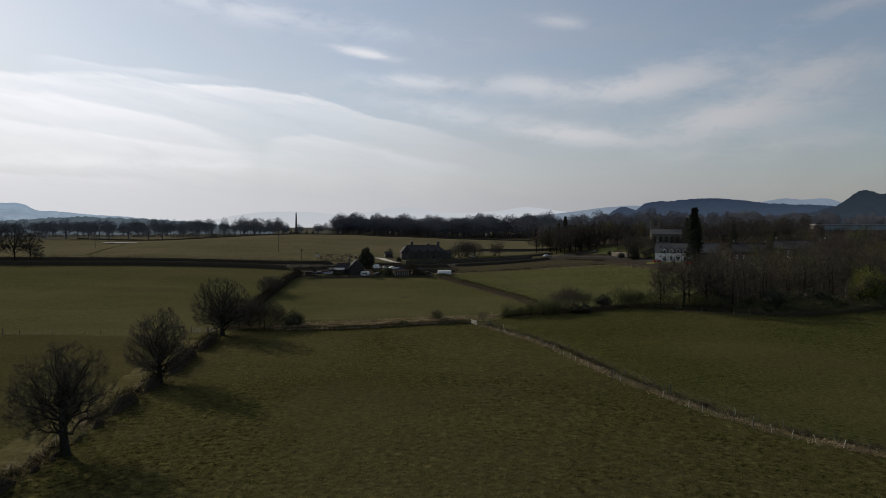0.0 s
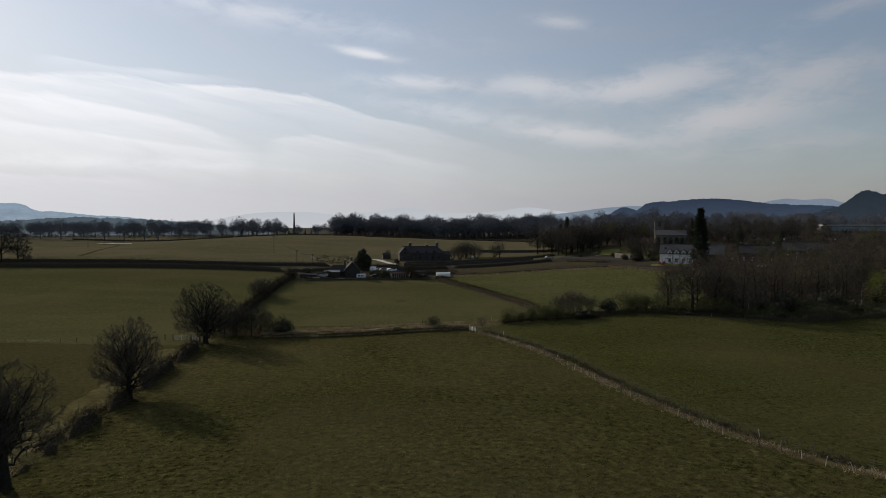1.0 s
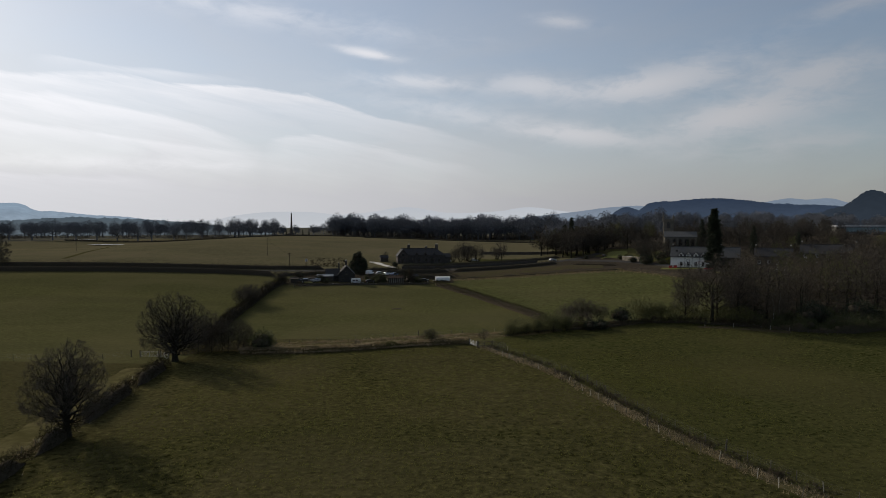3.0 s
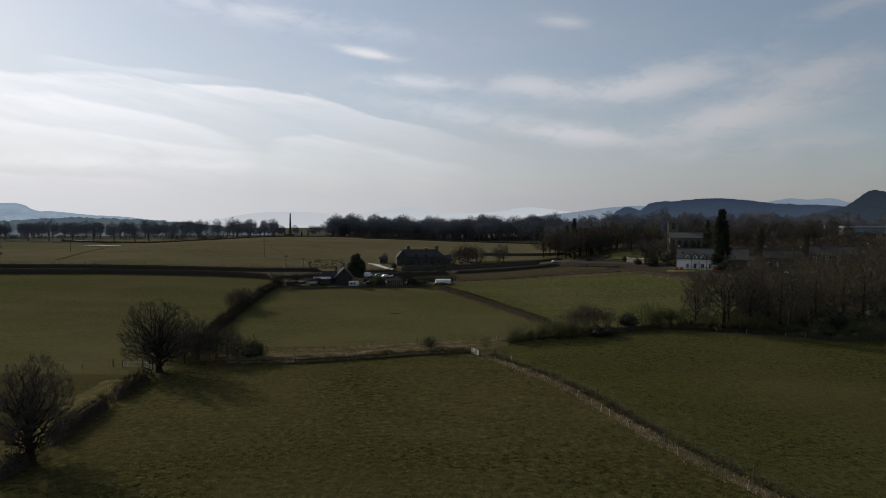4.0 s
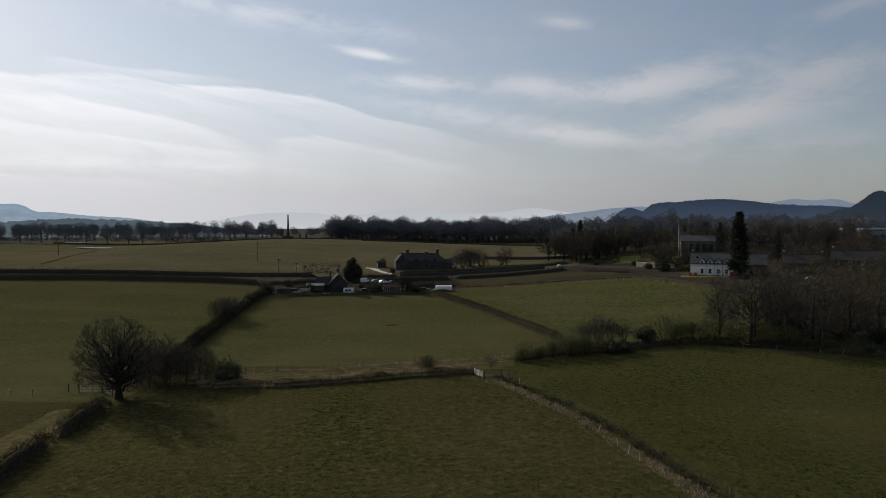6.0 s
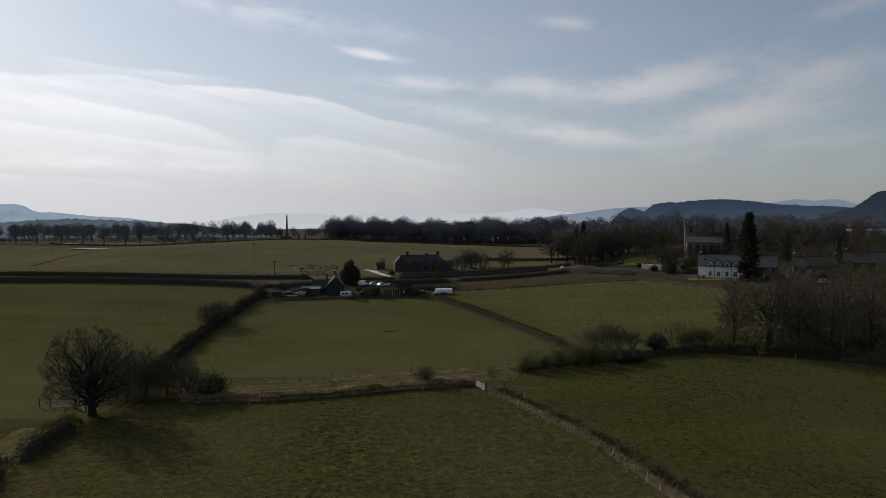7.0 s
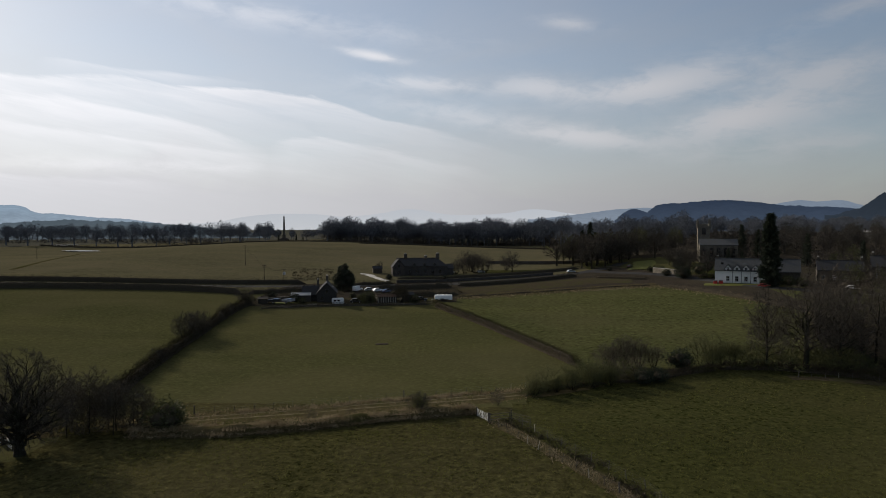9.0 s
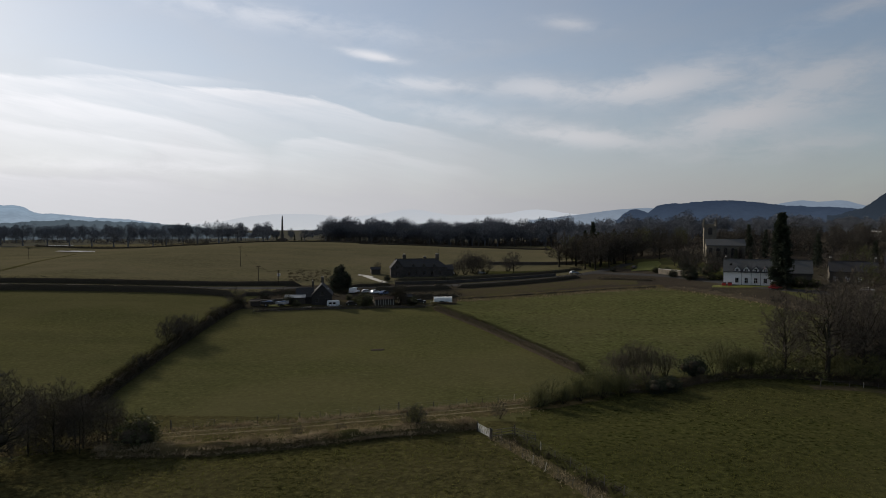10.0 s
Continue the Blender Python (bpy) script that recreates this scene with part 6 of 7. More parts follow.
white_house()
grey_house(131, 316, -24, 15, 8, 4.4, 7.8, "grey stone house with slate roof among bare trees", STONE, 4)
grey_house(152, 318, -30, 22, 9, 5.0, 8.8, "long grey house half hidden behind bare trees", STONE, 5)
farmhouse()
cottage()
church()
long_hall()
obelisk()
# pale sheeting puts the sun's brightness on this roof into its colour
shed(-61.5, 285.5, 10, 6.5, 3.2, 2.2, 2.8, "low timber shed with a roof coloured sunlit pale beside the cottage", TIMBER, SHEET)
shed(-32.5, 291.5, 22, 7.0, 3.5, 2.0, 2.7, "low shed with white upright boards and a rusty sheet roof", TIMBER, RUST, posts=8)
shed(-24.5, 296.5, 20, 4.5, 3.2, 2.5, 3.2, "dark timber garden shed in the farmyard", TIMBER, SLATE)
shed(-48.5, 384, 15, 4.5, 3.5, 2.4, 3.4, "small dark outbuilding by the farmhouse", TIMBER, SLATE)
shed(-71.0, 279.5, 14, 3.0, 2.4, 1.6, 2.0, "small dark timber store at the garden edge", TIMBER, TIMBER, name="log_store")
caravan(-47.0, 283.8, 12, 5.0, "small white touring caravan in front of the cottage")
cover_tent()
car(-39.8, 289.6, 15, BLACK_CAR, "dark estate car parked in the farmyard")
car(-17.8, 301.0, 8, BLACK_CAR, "black off-road car parked by the hedge")
car(-23.5, 300.5, 5, BLUE_CAR, "dark blue car parked in the farmyard")
car(-44.5, 318.5, 70, WHITE_CAR, "white van parked behind the cottage", "van")
car(-40.0, 320.5, 20, SILVER_CAR, "silver hatchback parked behind the cottage")
car(-36.6, 319.5, 40, WHITE_CAR, "white hatchback parked behind the cottage")
car(-33.0, 318.5, 60, BLUE_CAR, "blue car parked behind the cottage")
car(49.5, 386, 20, SILVER_CAR, "silver hatchback on the road by the park")
car(79.5, 391, 60, BLACK_CAR, "dark car on the church road")
car(88.5, 358, -40, SILVER_CAR, "silver car at the roadside wall")
car(107.5, 307.0, -30, RED_CAR, "red car on the village road")
bin_box(94.8, 320.0, -24, "red wheeled bin at the white house corner")
bin_box(96.6, 319.2, -24, "red wheeled bin at the white house corner")
farm_trailer(-66.0, 281.0, 190, BLACK_CAR, "dark farm trailer with a blue load")
farm_trailer(-61.5, 282.2, 165, SHEET, "pale-sided farm trailer in the yard")
plank_stack(-53.4, 281.6, 25, "pale planks leaning in a heap beside the cottage")
plank_stack(-29.0, 289.5, 5, "pale planks stacked by the shed")
car(133, 297, -20, WHITE_CAR, "white car among the roadside trees")
car(141, 292, -20, SILVER_CAR, "silver car among the roadside trees")
car(-10, 391, 10, WHITE_CAR, "white car parked beside the farmhouse")
car(5, 393, 10, SILVER_CAR, "silver car parked beside the farmhouse")

pole(-118, 397, 10.5, "tall wooden pole of an overhead line in the hill field")
pole(-86, 331, 8.0, "wooden pole of an overhead line by the road", 2)
pole(-78, 332, 6.4, "short wooden pole with a transformer by the road", 1, True)
pole(-266, 447, 7.0, "wooden pole of an overhead line in the hill field")
wire([(-118, 397, land(-118, 397) + 10.4), (-86, 331, land(-86, 331) + 7.9), (-78, 332, land(-78, 332) + 6.3)], "thin dark overhead wires between poles")

field_gate(1.6, 169.3, -59, 3.0, "pale galvanised field gate standing closed", 7)
field_gate(-62.9, 153.6, -38, 3.2, "pale galvanised field gate beside the oak", 7)
field_gate(-67.2, 153.7, 0, 3.6, "second weathered field gate beside the oak", 5)

wire_fence(RIGHT_FENCE, "leaning bleached posts with sagging wire along rough grass", 2.6, 0.5, 0.35, 4, 11)
wire_fence([(x + 3.4, y + 2.0) for x, y in RIGHT_FENCE], "dark wire fence posts along rough grass", 3.2, 0.1, 0.12, 4, 12)
wire_fence([(3.3, 166.6), (6.5, 168.2), (9.5, 166.0)], "dark post and rail fence at the field corner", 1.8, 0.0, 0.05, 1, 13, rails=3)
wire_fence([(-110, 147), (-91, 148.7), (-74, 151.2), (-69.4, 153.9)], "wire fence with dark posts across the pasture", 3.6, 0.05, 0.05, 4, 14)
wire_fence([(-43, 168), (-28.6, 172.6), (-11, 178.8), (10.5, 187.4)], "wire fence with thin dark posts above the farm track", 3.0, 0.1, 0.08, 4, 15)
wire_fence([(x - 2.0, y) for x, y in LEFT_HEDGE], "wire fence with weathered posts behind the hedge", 3.0, 0.15, 0.08, 4, 16)
wire_fence([(x - 1.6, y) for x, y in LEFT_HEDGE_FAR], "wire fence with weathered posts behind the hedge", 3.2, 0.1, 0.08, 4, 17)
wire_fence(FARM_FRONT, "farmyard fence with weathered posts", 2.5, 0.1, 0.05, 4, 18, rails=2)
wire_fence([(66, 200), (76, 199), (86, 194.5), (96, 190)], "old bleached fence posts along the wood", 2.4, 0.2, 0.2, 3, 19)

stone_wall([(84, 366), (90, 355), (95, 349)], 2.2, 0.5, "pale stone boundary wall at the church road", PALE_STONE)
stone_wall([(-33, 352), (-5, 362), (22, 372), (40, 380)], 1.3, 0.5, "dark dry stone wall along the road", DIMMED_STONE, coping=False)
stone_wall([(10, 436), (40, 432), (62, 430)], 1.6, 0.6, "low grey park wall under the trees")
stone_wall([(128, 283), (141, 277), (156, 270)], 1.0, 0.4, "low pale roadside wall", PALE_STONE)
stone_wall([(-70, 285), (-62, 290)], 1.1, 0.4, "low garden wall of the cottage")

# hedges -----------------------------------------------------------------
hedge([(-45.8, 50), (-45.6, 57), (-45.7, 63)], 1.9, 1.7, "clipped bare hawthorn hedge beside the pasture", 21, HAWTHORN, density=125, core_share=0.55, size=0.30, ragged=0.16)
hedge([(-45.8, 65.0), (-45.9, 66.8)], 2.0, 1.7, "clipped bare hawthorn clump in a gappy hedge", 22, HAWTHORN, density=125, core_share=0.55, size=0.30, ragged=0.16)
hedge([(-46.1, 68.6), (-46.5, 71.0)], 2.3, 1.9, "clipped bare hawthorn clump in a gappy hedge", 23, HAWTHORN, density=125, core_share=0.55, size=0.30, ragged=0.16)
hedge([(-46.9, 74.0), (-47.3, 77.0)], 1.5, 1.1, "thin green bramble clump in a gappy hedge", 24, TWIG_GREEN, density=40)
hedge([(-47.8, 79.4), (-48.3, 83.0)], 2.5, 2.1, "clipped bare hawthorn clump in a gappy hedge", 25, HAWTHORN, density=125, core_share=0.55, size=0.30, ragged=0.16)
hedge([(-48.6, 85.0), (-49.6, 94.5)], 2.6, 2.2, "clipped bare hawthorn hedge beside the pasture", 26, HAWTHORN, density=125, core_share=0.55, size=0.30, ragged=0.16)
hedge([(-50.0, 96.5), (-51.5, 106)], 2.6, 2.2, "clipped bare hawthorn hedge beside the pasture", 27, HAWTHORN, density=125, core_share=0.55, size=0.30, ragged=0.16)
hedge([(-52.0, 109), (-53.8, 120.7), (-54.8, 127)], 2.5, 2.2, "clipped bare hawthorn hedge beside the pasture", 28, HAWTHORN, density=125, core_share=0.55, size=0.30, ragged=0.16)
hedge([(-55.2, 129.5), (-57.4, 144.5)], 2.6, 2.3, "clipped bare hawthorn hedge beside the pasture", 29, HAWTHORN, density=125, core_share=0.55, size=0.30, ragged=0.16)
hedge(LEFT_HEDGE_FAR, 2.9, 2.6, "overgrown bare hawthorn hedge between two pastures", 30, HAWTHORN, density=110, ragged=0.4, size=0.36)
hedge(MID_HEDGE, 2.4, 2.0, "neatly clipped brown beech hedge between two fields", 31, BEECH, density=150, trim=0.25, core_share=0.6, size=0.3)
hedge([(x, y + 0.4) for x, y in TRACK_TOE[:7]], 0.7, 0.9, "low straggling bramble hedge along the farm track", 32, density=16, core_share=0.08, size=0.4)
hedge([(-250, 287), (-215, 288), (-180, 289.5), (-140, 295.5), (-99, 300), (-82, 296)], 3.5, 2.6, "dark clipped roadside hedge", 33, density=20, size=0.5, trim=0.15)
hedge([(-330, 309), (-215, 310), (-140, 316), (-100, 323), (-70, 337)], 3.1, 2.0, "dark clipped roadside hedge", 34, density=18, size=0.5, trim=0.15)
hedge([(-82, 296), (-72, 305), (-58, 318), (-50, 326)], 2.4, 2.2, "tangled garden hedge beside the road", 35, density=28, size=0.45)
hedge([(x - 1, y + 3) for x, y in FIELD_EDGE_R[:4]], 0.9, 2.0, "low scrubby hedge on a field bank", 36, TWIG_RED, density=24, size=0.45)
hedge(FIELD_EDGE_R[3:], 1.9, 2.4, "scrubby bare hedge along the village road", 37, TWIG_RED, density=24, size=0.45)
hedge([(-6, 345), (15, 352), (36, 362), (50, 371)], 2.4, 2.0, "long clipped dark roadside hedge", 38, density=26, size=0.45, trim=0.1)
hedge([(-10, 372), (10, 379), (40, 391), (56, 402)], 2.2, 2.0, "long clipped dark roadside hedge", 39, EVERGREEN, density=24, size=0.45, trim=0.1)
hedge([(56, 361), (68, 352), (76, 345)], 1.9, 2.2, "scrubby dark hedge on the road bend", 40, density=26, size=0.45)
hedge([(-35, 365), (-15, 370), (-6, 373)], 1.8, 1.8, "clipped garden hedge before the farmhouse", 41, EVERGREEN, density=26, size=0.45, trim=0.2)
hedge([(-67, 271.5), (-54, 277.5), (-43, 282), (-28, 287.5), (-14, 293)], 1.1, 1.3, "low dark garden hedge along the farmyard", 42, density=40, size=0.45)
hedge([(-40, 326), (-24, 334), (-8, 343)], 2.9, 2.2, "dark overgrown hedge behind the farmyard", 51, density=26, size=0.5)
hedge([(-34, 306), (-22, 312), (-4, 319)], 2.4, 2.2, "dark overgrown hedge behind the farmyard", 52, density=26, size=0.5)
hedge([(-66, 292), (-60, 300), (-54, 312)], 2.8, 2.4, "dark garden hedge beside the cottage", 53, density=26, size=0.5)
hedge([(-56, 334), (-40, 343), (-34, 349)], 1.8, 1.8, "dark roadside hedge below the farmhouse", 54, density=26, size=0.5)
hedge([(62, 399), (70, 396), (76, 391)], 1.4, 1.6, "dark low hedge at the road junction", 55, density=26, size=0.5)
hedge([(-35, 292), (-28, 294.5), (-20, 298)], 1.3, 1.2, "low dark garden hedge along the yard", 43, density=30, size=0.4)
hedge([(9.8, 182), (15, 187), (20, 190), (27, 193)], 1.3, 2.4, "tangled hawthorn and bramble scrub", 44, TWIG_GREEN, density=60, core_share=0.3, size=0.7)
hedge([(27, 193.5), (35, 195), (42, 200), (52, 205)], 1.1, 2.6, "tangled hawthorn and bramble scrub", 45, HEDGE, density=60, core_share=0.3, size=0.7)
hedge([(52, 205.5), (64, 206), (72, 203), (82, 198)], 1.6, 3.2, "tangled hawthorn and bramble scrub", 46, HEDGE, density=60, core_share=0.3, size=0.7)
hedge([(82, 198), (97, 192), (114, 197), (132, 202), (150, 205)], 2.6, 4.0, "dark evergreen scrub along the edge of the wood", 47, EVERGREEN, density=50, size=0.7, core_share=0.4, ragged=0.6)
hedge([(-400, 640), (-330, 612), (-260, 598), (-215, 585)], 1.8, 2.0, "far clipped field hedge", 48, density=8, size=0.8, trim=0.2)
hedge([(-215, 560), (-150, 596), (-90, 612)], 1.6, 2.0, "far field hedge on the hilltop", 49, density=8, size=0.8, trim=0.2)
hedge([(-90, 575), (-40, 585), (20, 580), (60, 560)], 1.8, 2.0, "far field hedge before the wood", 50, density=8, size=0.8, trim=0.2)

# the three oaks of the hedge ---------------------------------------------
tree_of("oak_tree", spreading_tree(101, 13.4, 6.4, 1.4, 0.48, 24, 14, 8, 17, 0.45, 0.0070, 0.36, crook=0.05, thin=0.008, lean=-0.04), -45.6, 70.6, "bare wide-crowned oak with gnarled limbs in a hedge", "hedgerow oaks")
tree_of("oak_tree", spreading_tree(102, 13.2, 5.7, 0.3, 0.42, 36, 10, 8, 16, 0.45, 0.0078, 0.32, crook=0.035, thin=0.008), -50.9, 104.0, "bare round-crowned oak with dense twigs in a hedge", "hedgerow oaks")
tree_of("oak_tree", spreading_tree(103, 14.6, 7.7, 0.3, 0.58, 38, 10, 8, 15, 0.52, 0.0095, 0.28, crook=0.035, thin=0.009), -58.2, 150.0, "large bare spreading oak beside a field gate", "hedgerow oaks")

# smaller bare trees -------------------------------------------------------
slim = [grow_tree(200 + i, 8.5, 2.8, 0.6, 0.10, 420, 0.36, 0.009, 10, 0.8, 0.03, 0.55, thick=1.9) for i in range(3)]
thorn = [grow_tree(220 + i, 4.6, 2.6, 0.1, 0.08, 420, 0.30, 0.008, 10, 0.6, 0.03, 0.2, stems=4, thick=1.9) for i in range(3)]
ash = [grow_tree(240 + i, 13.5, 4.9, 0.7, 0.23, 400, 0.70, 0.014, 8, 1.1, 0.044, 0.35, thick=2.0) for i in range(4)]
park = [spreading_tree(260 + i, 15.0, 6.2, 1.4, 0.34, 16, 6, 4, 5, 0.8, 0.068, 0.3, thin=0.022, plain=True, crook=0.03) for i in range(4)]
big_ash = [spreading_tree(250 + i, 16.2, 5.0, 0.6, 0.25, 15, 7, 5, 6, 0.9, 0.024, 0.45, thin=0.016) for i in range(3)]
lone = [spreading_tree(270 + i, 15.0, 7.4, 2.6, 0.45, 18, 7, 5, 4, 0.9, 0.050, 0.25, thin=0.03, plain=True, crook=0.035) for i in range(3)]
far_tree = [domed_tree(280 + i, 13.0 + i, 6.4) for i in range(5)]
bush_green = [bush_meshes(300 + i, 4.2, 3.2, 2200) for i in range(3)]
firs = [conifer_meshes(320, 27.0, 4.1, 9500, 0.4, 0.42)] + [conifer_meshes(325, 16.0, 3.4, 1500, 1.0, 0.8)]
pick = random.Random(5)

for x, y, s in ((-56.5, 157, 0.9), (-54.2, 158.6, 1.0), (-52.8, 161, 0.85), (-51.2, 160.2, 0.95), (-49.6, 162, 0.8), (-47.8, 160.0, 0.75), (-58, 160.5, 1.0), (-60, 163.5, 0.9), (-55.5, 160.5, 0.9), (-50.5, 158.3, 0.7), (-48.6, 162.6, 0.75), (-46.6, 162.0, 0.6), (-61.5, 160.0, 0.85), (-63, 165, 0.9), (-57, 164.5, 1.0), (-53.5, 164.0, 0.8)):
    tree_of("bare_tree", slim[pick.randrange(3)], x, y, "slender bare young tree in a thicket by the track", "thicket trees", pick.uniform(0, 360), s, fine=TWIG_RED)
bush_of("ivy_bush", bush_green[0], -43.6, 160.6, "rounded dark olive ivy bush at the hedge end", "ivy bushes", EVERGREEN, 20, 1.5)
for x, y, s in ((-7.6, 169.2, 0.85), (-24, 166, 0.4), (-18, 167.5, 0.35), (5, 176, 0.6), (12.2, 183.5, 0.95), (14.5, 186.5, 1.0), (19, 190, 1.0), (24, 192.5, 0.95), (30, 196, 0.9)):
    tree_of("thorn_bush", thorn[pick.randrange(3)], x, y, "bare twiggy hawthorn bush beside the track", "thorn bushes", pick.uniform(0, 360), s, category="bush", fine=TWIG_GREEN if x > 10 else TWIG)
for x, y, s in ((-71.8, 228, 1.6), (-71.4, 233.5, 1.5), (-66.8, 203, 0.9), (-73.4, 258, 1.0)):
    tree_of("thorn_bush", thorn[pick.randrange(3)], x, y, "bare many-stemmed thorn tree in a field hedge", "hedge thorn trees", pick.uniform(0, 360), s, category="bush")
tree_of("thorn_bush", thorn[1], -74.2, 276, "bare thorn bush at the end of a field hedge", "hedge thorn trees", 40, 1.5, category="bush")
for x, y, s in ((34, 207.5, 1.5), (28.5, 203, 1.2), (49.2, 207, 1.5), (52, 208.5, 1.6), (60, 208, 1.2), (25.5, 194.5, 1.1), (28.2, 193.5, 1.0), (33, 197, 1.0), (22, 192, 1.1), (73, 203, 1.1), (77, 202, 1.2)):
    tree_of("thorn_bush", thorn[pick.randrange(3)], x, y, "leafless budding shrub on the field bank", "bank shrubs", pick.uniform(0, 360), s, category="bush", fine=TWIG_RED if 27 < x < 41 else TWIG_GREEN)
bush_of("ivy_bush", bush_green[1], 44.7, 205.5, "dense dark evergreen bush on the field bank", "ivy bushes", YEW, 70, 1.35)
bush_of("ivy_bush", bush_green[0], 33.5, 193.5, "low dark evergreen bush on the field bank", "ivy bushes", YEW, 30, 0.95)
bush_of("ivy_bush", bush_green[2], 37.0, 195.5, "low dark evergreen bush on the field bank", "ivy bushes", YEW, 110, 1.0)
sallow = [fuzzy_bush(360 + i, 4.6, 4.2) for i in range(3)]
for x, y, s in ((19.2, 187.3, 0.95), (23.4, 189.4, 1.1), (16.0, 185.4, 0.75), (51.5, 206.0, 1.25), (57.0, 208.5, 1.4), (54.2, 209.0, 1.2), (27.0, 191.5, 1.0), (-7.6, 170.4, 0.85), (11.8, 183.2, 0.8)):
    tree_of("sallow_bush", sallow[pick.randrange(3)], x, y, "rounded olive-green budding sallow bush on the bank", "sallow bushes", pick.uniform(0, 360), s, category="bush", fine=TWIG_GREEN)
airy = [fuzzy_bush(370 + i, 4.6, 4.2, 1500) for i in range(2)]
for x, y, s in ((30.0, 205.0, 1.3), (33.0, 206.5, 1.45), (36.0, 206.0, 1.4), (39.0, 205.5, 1.3), (-72.2, 229.0, 1.7), (-71.2, 233.8, 1.6), (-74.0, 276.5, 1.2)):
    tree_of("thorn_bush", airy[pick.randrange(2)], x, y, "soft brown bare thorn bush in a field hedge", "bank shrubs", pick.uniform(0, 360), s, category="bush", fine=TWIG_RED)


# the wood on the right ------------------------------------------------------
tree_of("ash_tree", spreading_tree(255, 19.5, 8.2, 2.2, 0.46, 15, 12, 7, 13, 0.6, 0.011, 0.40, crook=0.05, thin=0.013), 69.8, 204.5, "large bare spreading ash at the wood's edge", "wood trees", 40)
for x, y, s in ((74, 212, 1.25), (79, 209, 1.15), (67, 216, 1.1), (82, 215, 1.15), (63.5, 208, 0.95), (77, 205, 1.1)):
    tree_of("ash_tree", big_ash[pick.randrange(3)], x, y, "tall bare ash with ivy on the wood's edge", "wood trees", pick.uniform(0, 360), s)


def wood(corners, count, meshes, seed, label, group, lo, hi, name="bare_tree", fine=None, gap=2.6):
    """Trees scattered over a patch of the plan between two bounding boxes."""
    rng = random.Random(seed)
    placed = []
    tries = 0
    while len(placed) < count and tries < count * 30:
        tries += 1
        u, v = rng.random(), rng.random()
        (ax, ay), (bx, by), (cx, cy), (dx, dy) = corners
        x = (ax * (1 - u) + bx * u) * (1 - v) + (dx * (1 - u) + cx * u) * v
        y = (ay * (1 - u) + by * u) * (1 - v) + (dy * (1 - u) + cy * u) * v
        if any((x - p) ** 2 + (y - q) ** 2 < gap * gap for p, q in placed) or (abs(x - 130) < 9 and 195 < y < 221):
            continue
        placed.append((x, y))
        tree_of(name, rng.choice(meshes), x, y, label, group, rng.uniform(0, 360), rng.uniform(lo, hi), fine=rng.choice(fine or (TWIG, TWIG, TWIG_RED, TWIG_GREEN)))


WOOD_TWIGS = (TWIG, TWIG, TWIG_RED, TWIG_RED, TWIG_GREEN)


def undergrowth(corners, count, size, material, label, seed, lo=0.6, hi=1.3):
    """Tangled scrub below trees, past counting: one mesh of twig clouds."""
    rng = random.Random(seed)
    (ax, ay), (bx, by), (cx, cy), (dx, dy) = corners
    blobs = []
    for _ in range(count):
        u, v = rng.random(), rng.random()
        x = (ax * (1 - u) + bx * u) * (1 - v) + (dx * (1 - u) + cx * u) * v
        y = (ay * (1 - u) + by * u) * (1 - v) + (dy * (1 - u) + cy * u) * v
        s = size * rng.uniform(lo, hi)
        blobs.append((x, y, ground(x, y) + s * 0.35, s * rng.uniform(0.8, 1.3), s * rng.uniform(0.8, 1.3), s * rng.uniform(0.7, 1.2)))
    me = quick_mesh("undergrowth", *leaf_cloud(seed, blobs, count * 58, size * 0.42, 0.25, 2))
    me.materials.append(material)
    tagged(new("undergrowth", me), label, "undergrowth", kind="stuff")


undergrowth([(78, 203), (150, 206), (165, 255), (100, 258)], 120, 2.4, TWIG_RED, "tangle of bare scrub and bramble in the wood", 81)
undergrowth([(-80, 352), (-62, 352), (-70, 392), (-93, 394)], 260, 0.42, HAWTHORN, "dark gorse scrub on the hillside", 90)
undergrowth([(-74, 284), (-56, 296), (-40, 322), (-66, 318)], 30, 1.4, HEDGE, "overgrown garden scrub round the cottage", 91)
undergrowth([(-38, 294), (-14, 302), (-8, 316), (-36, 314)], 24, 1.2, HEDGE, "overgrown scrub and nettles in the farmyard", 92)
undergrowth([(-62, 157), (-45, 157.5), (-46, 163.5), (-63, 167)], 46, 1.0, TWIG_RED, "bramble and sapling tangle under the thicket", 93)
undergrowth([(60, 203), (80, 202), (82, 218), (62, 219)], 60, 2.2, TWIG_GREEN, "brambles and saplings under the ash trees", 89)
undergrowth([(80, 200), (150, 205), (150, 214), (84, 208)], 60, 2.2, EVERGREEN, "dark evergreen bramble along the wood's edge", 82)
undergrowth([(116, 322), (240, 300), (300, 420), (125, 410)], 160, 2.6, TWIG, "dark shrubs between the village trees", 83)
undergrowth([(66, 432), (165, 425), (200, 520), (66, 520)], 150, 3.0, TWIG, "dark shrubs under the church woods", 84)
undergrowth([(-135, 622), (85, 596), (95, 640), (-140, 650)], 170, 3.6, TWIG, "dark shrubs along the edge of the far wood", 85)
undergrowth([(150, 395), (300, 390), (330, 470), (170, 500)], 130, 3.2, TWIG, "dark scrub on the wooded rise", 86)
undergrowth([(85, 560), (300, 545), (330, 600), (85, 620)], 120, 3.6, TWIG, "dark shrubs along the edge of the far wood", 87)
undergrowth([(-640, 700), (-230, 640), (-230, 700), (-640, 780)], 130, 3.2, TWIG, "far scrub and hedges over the lowland", 88)

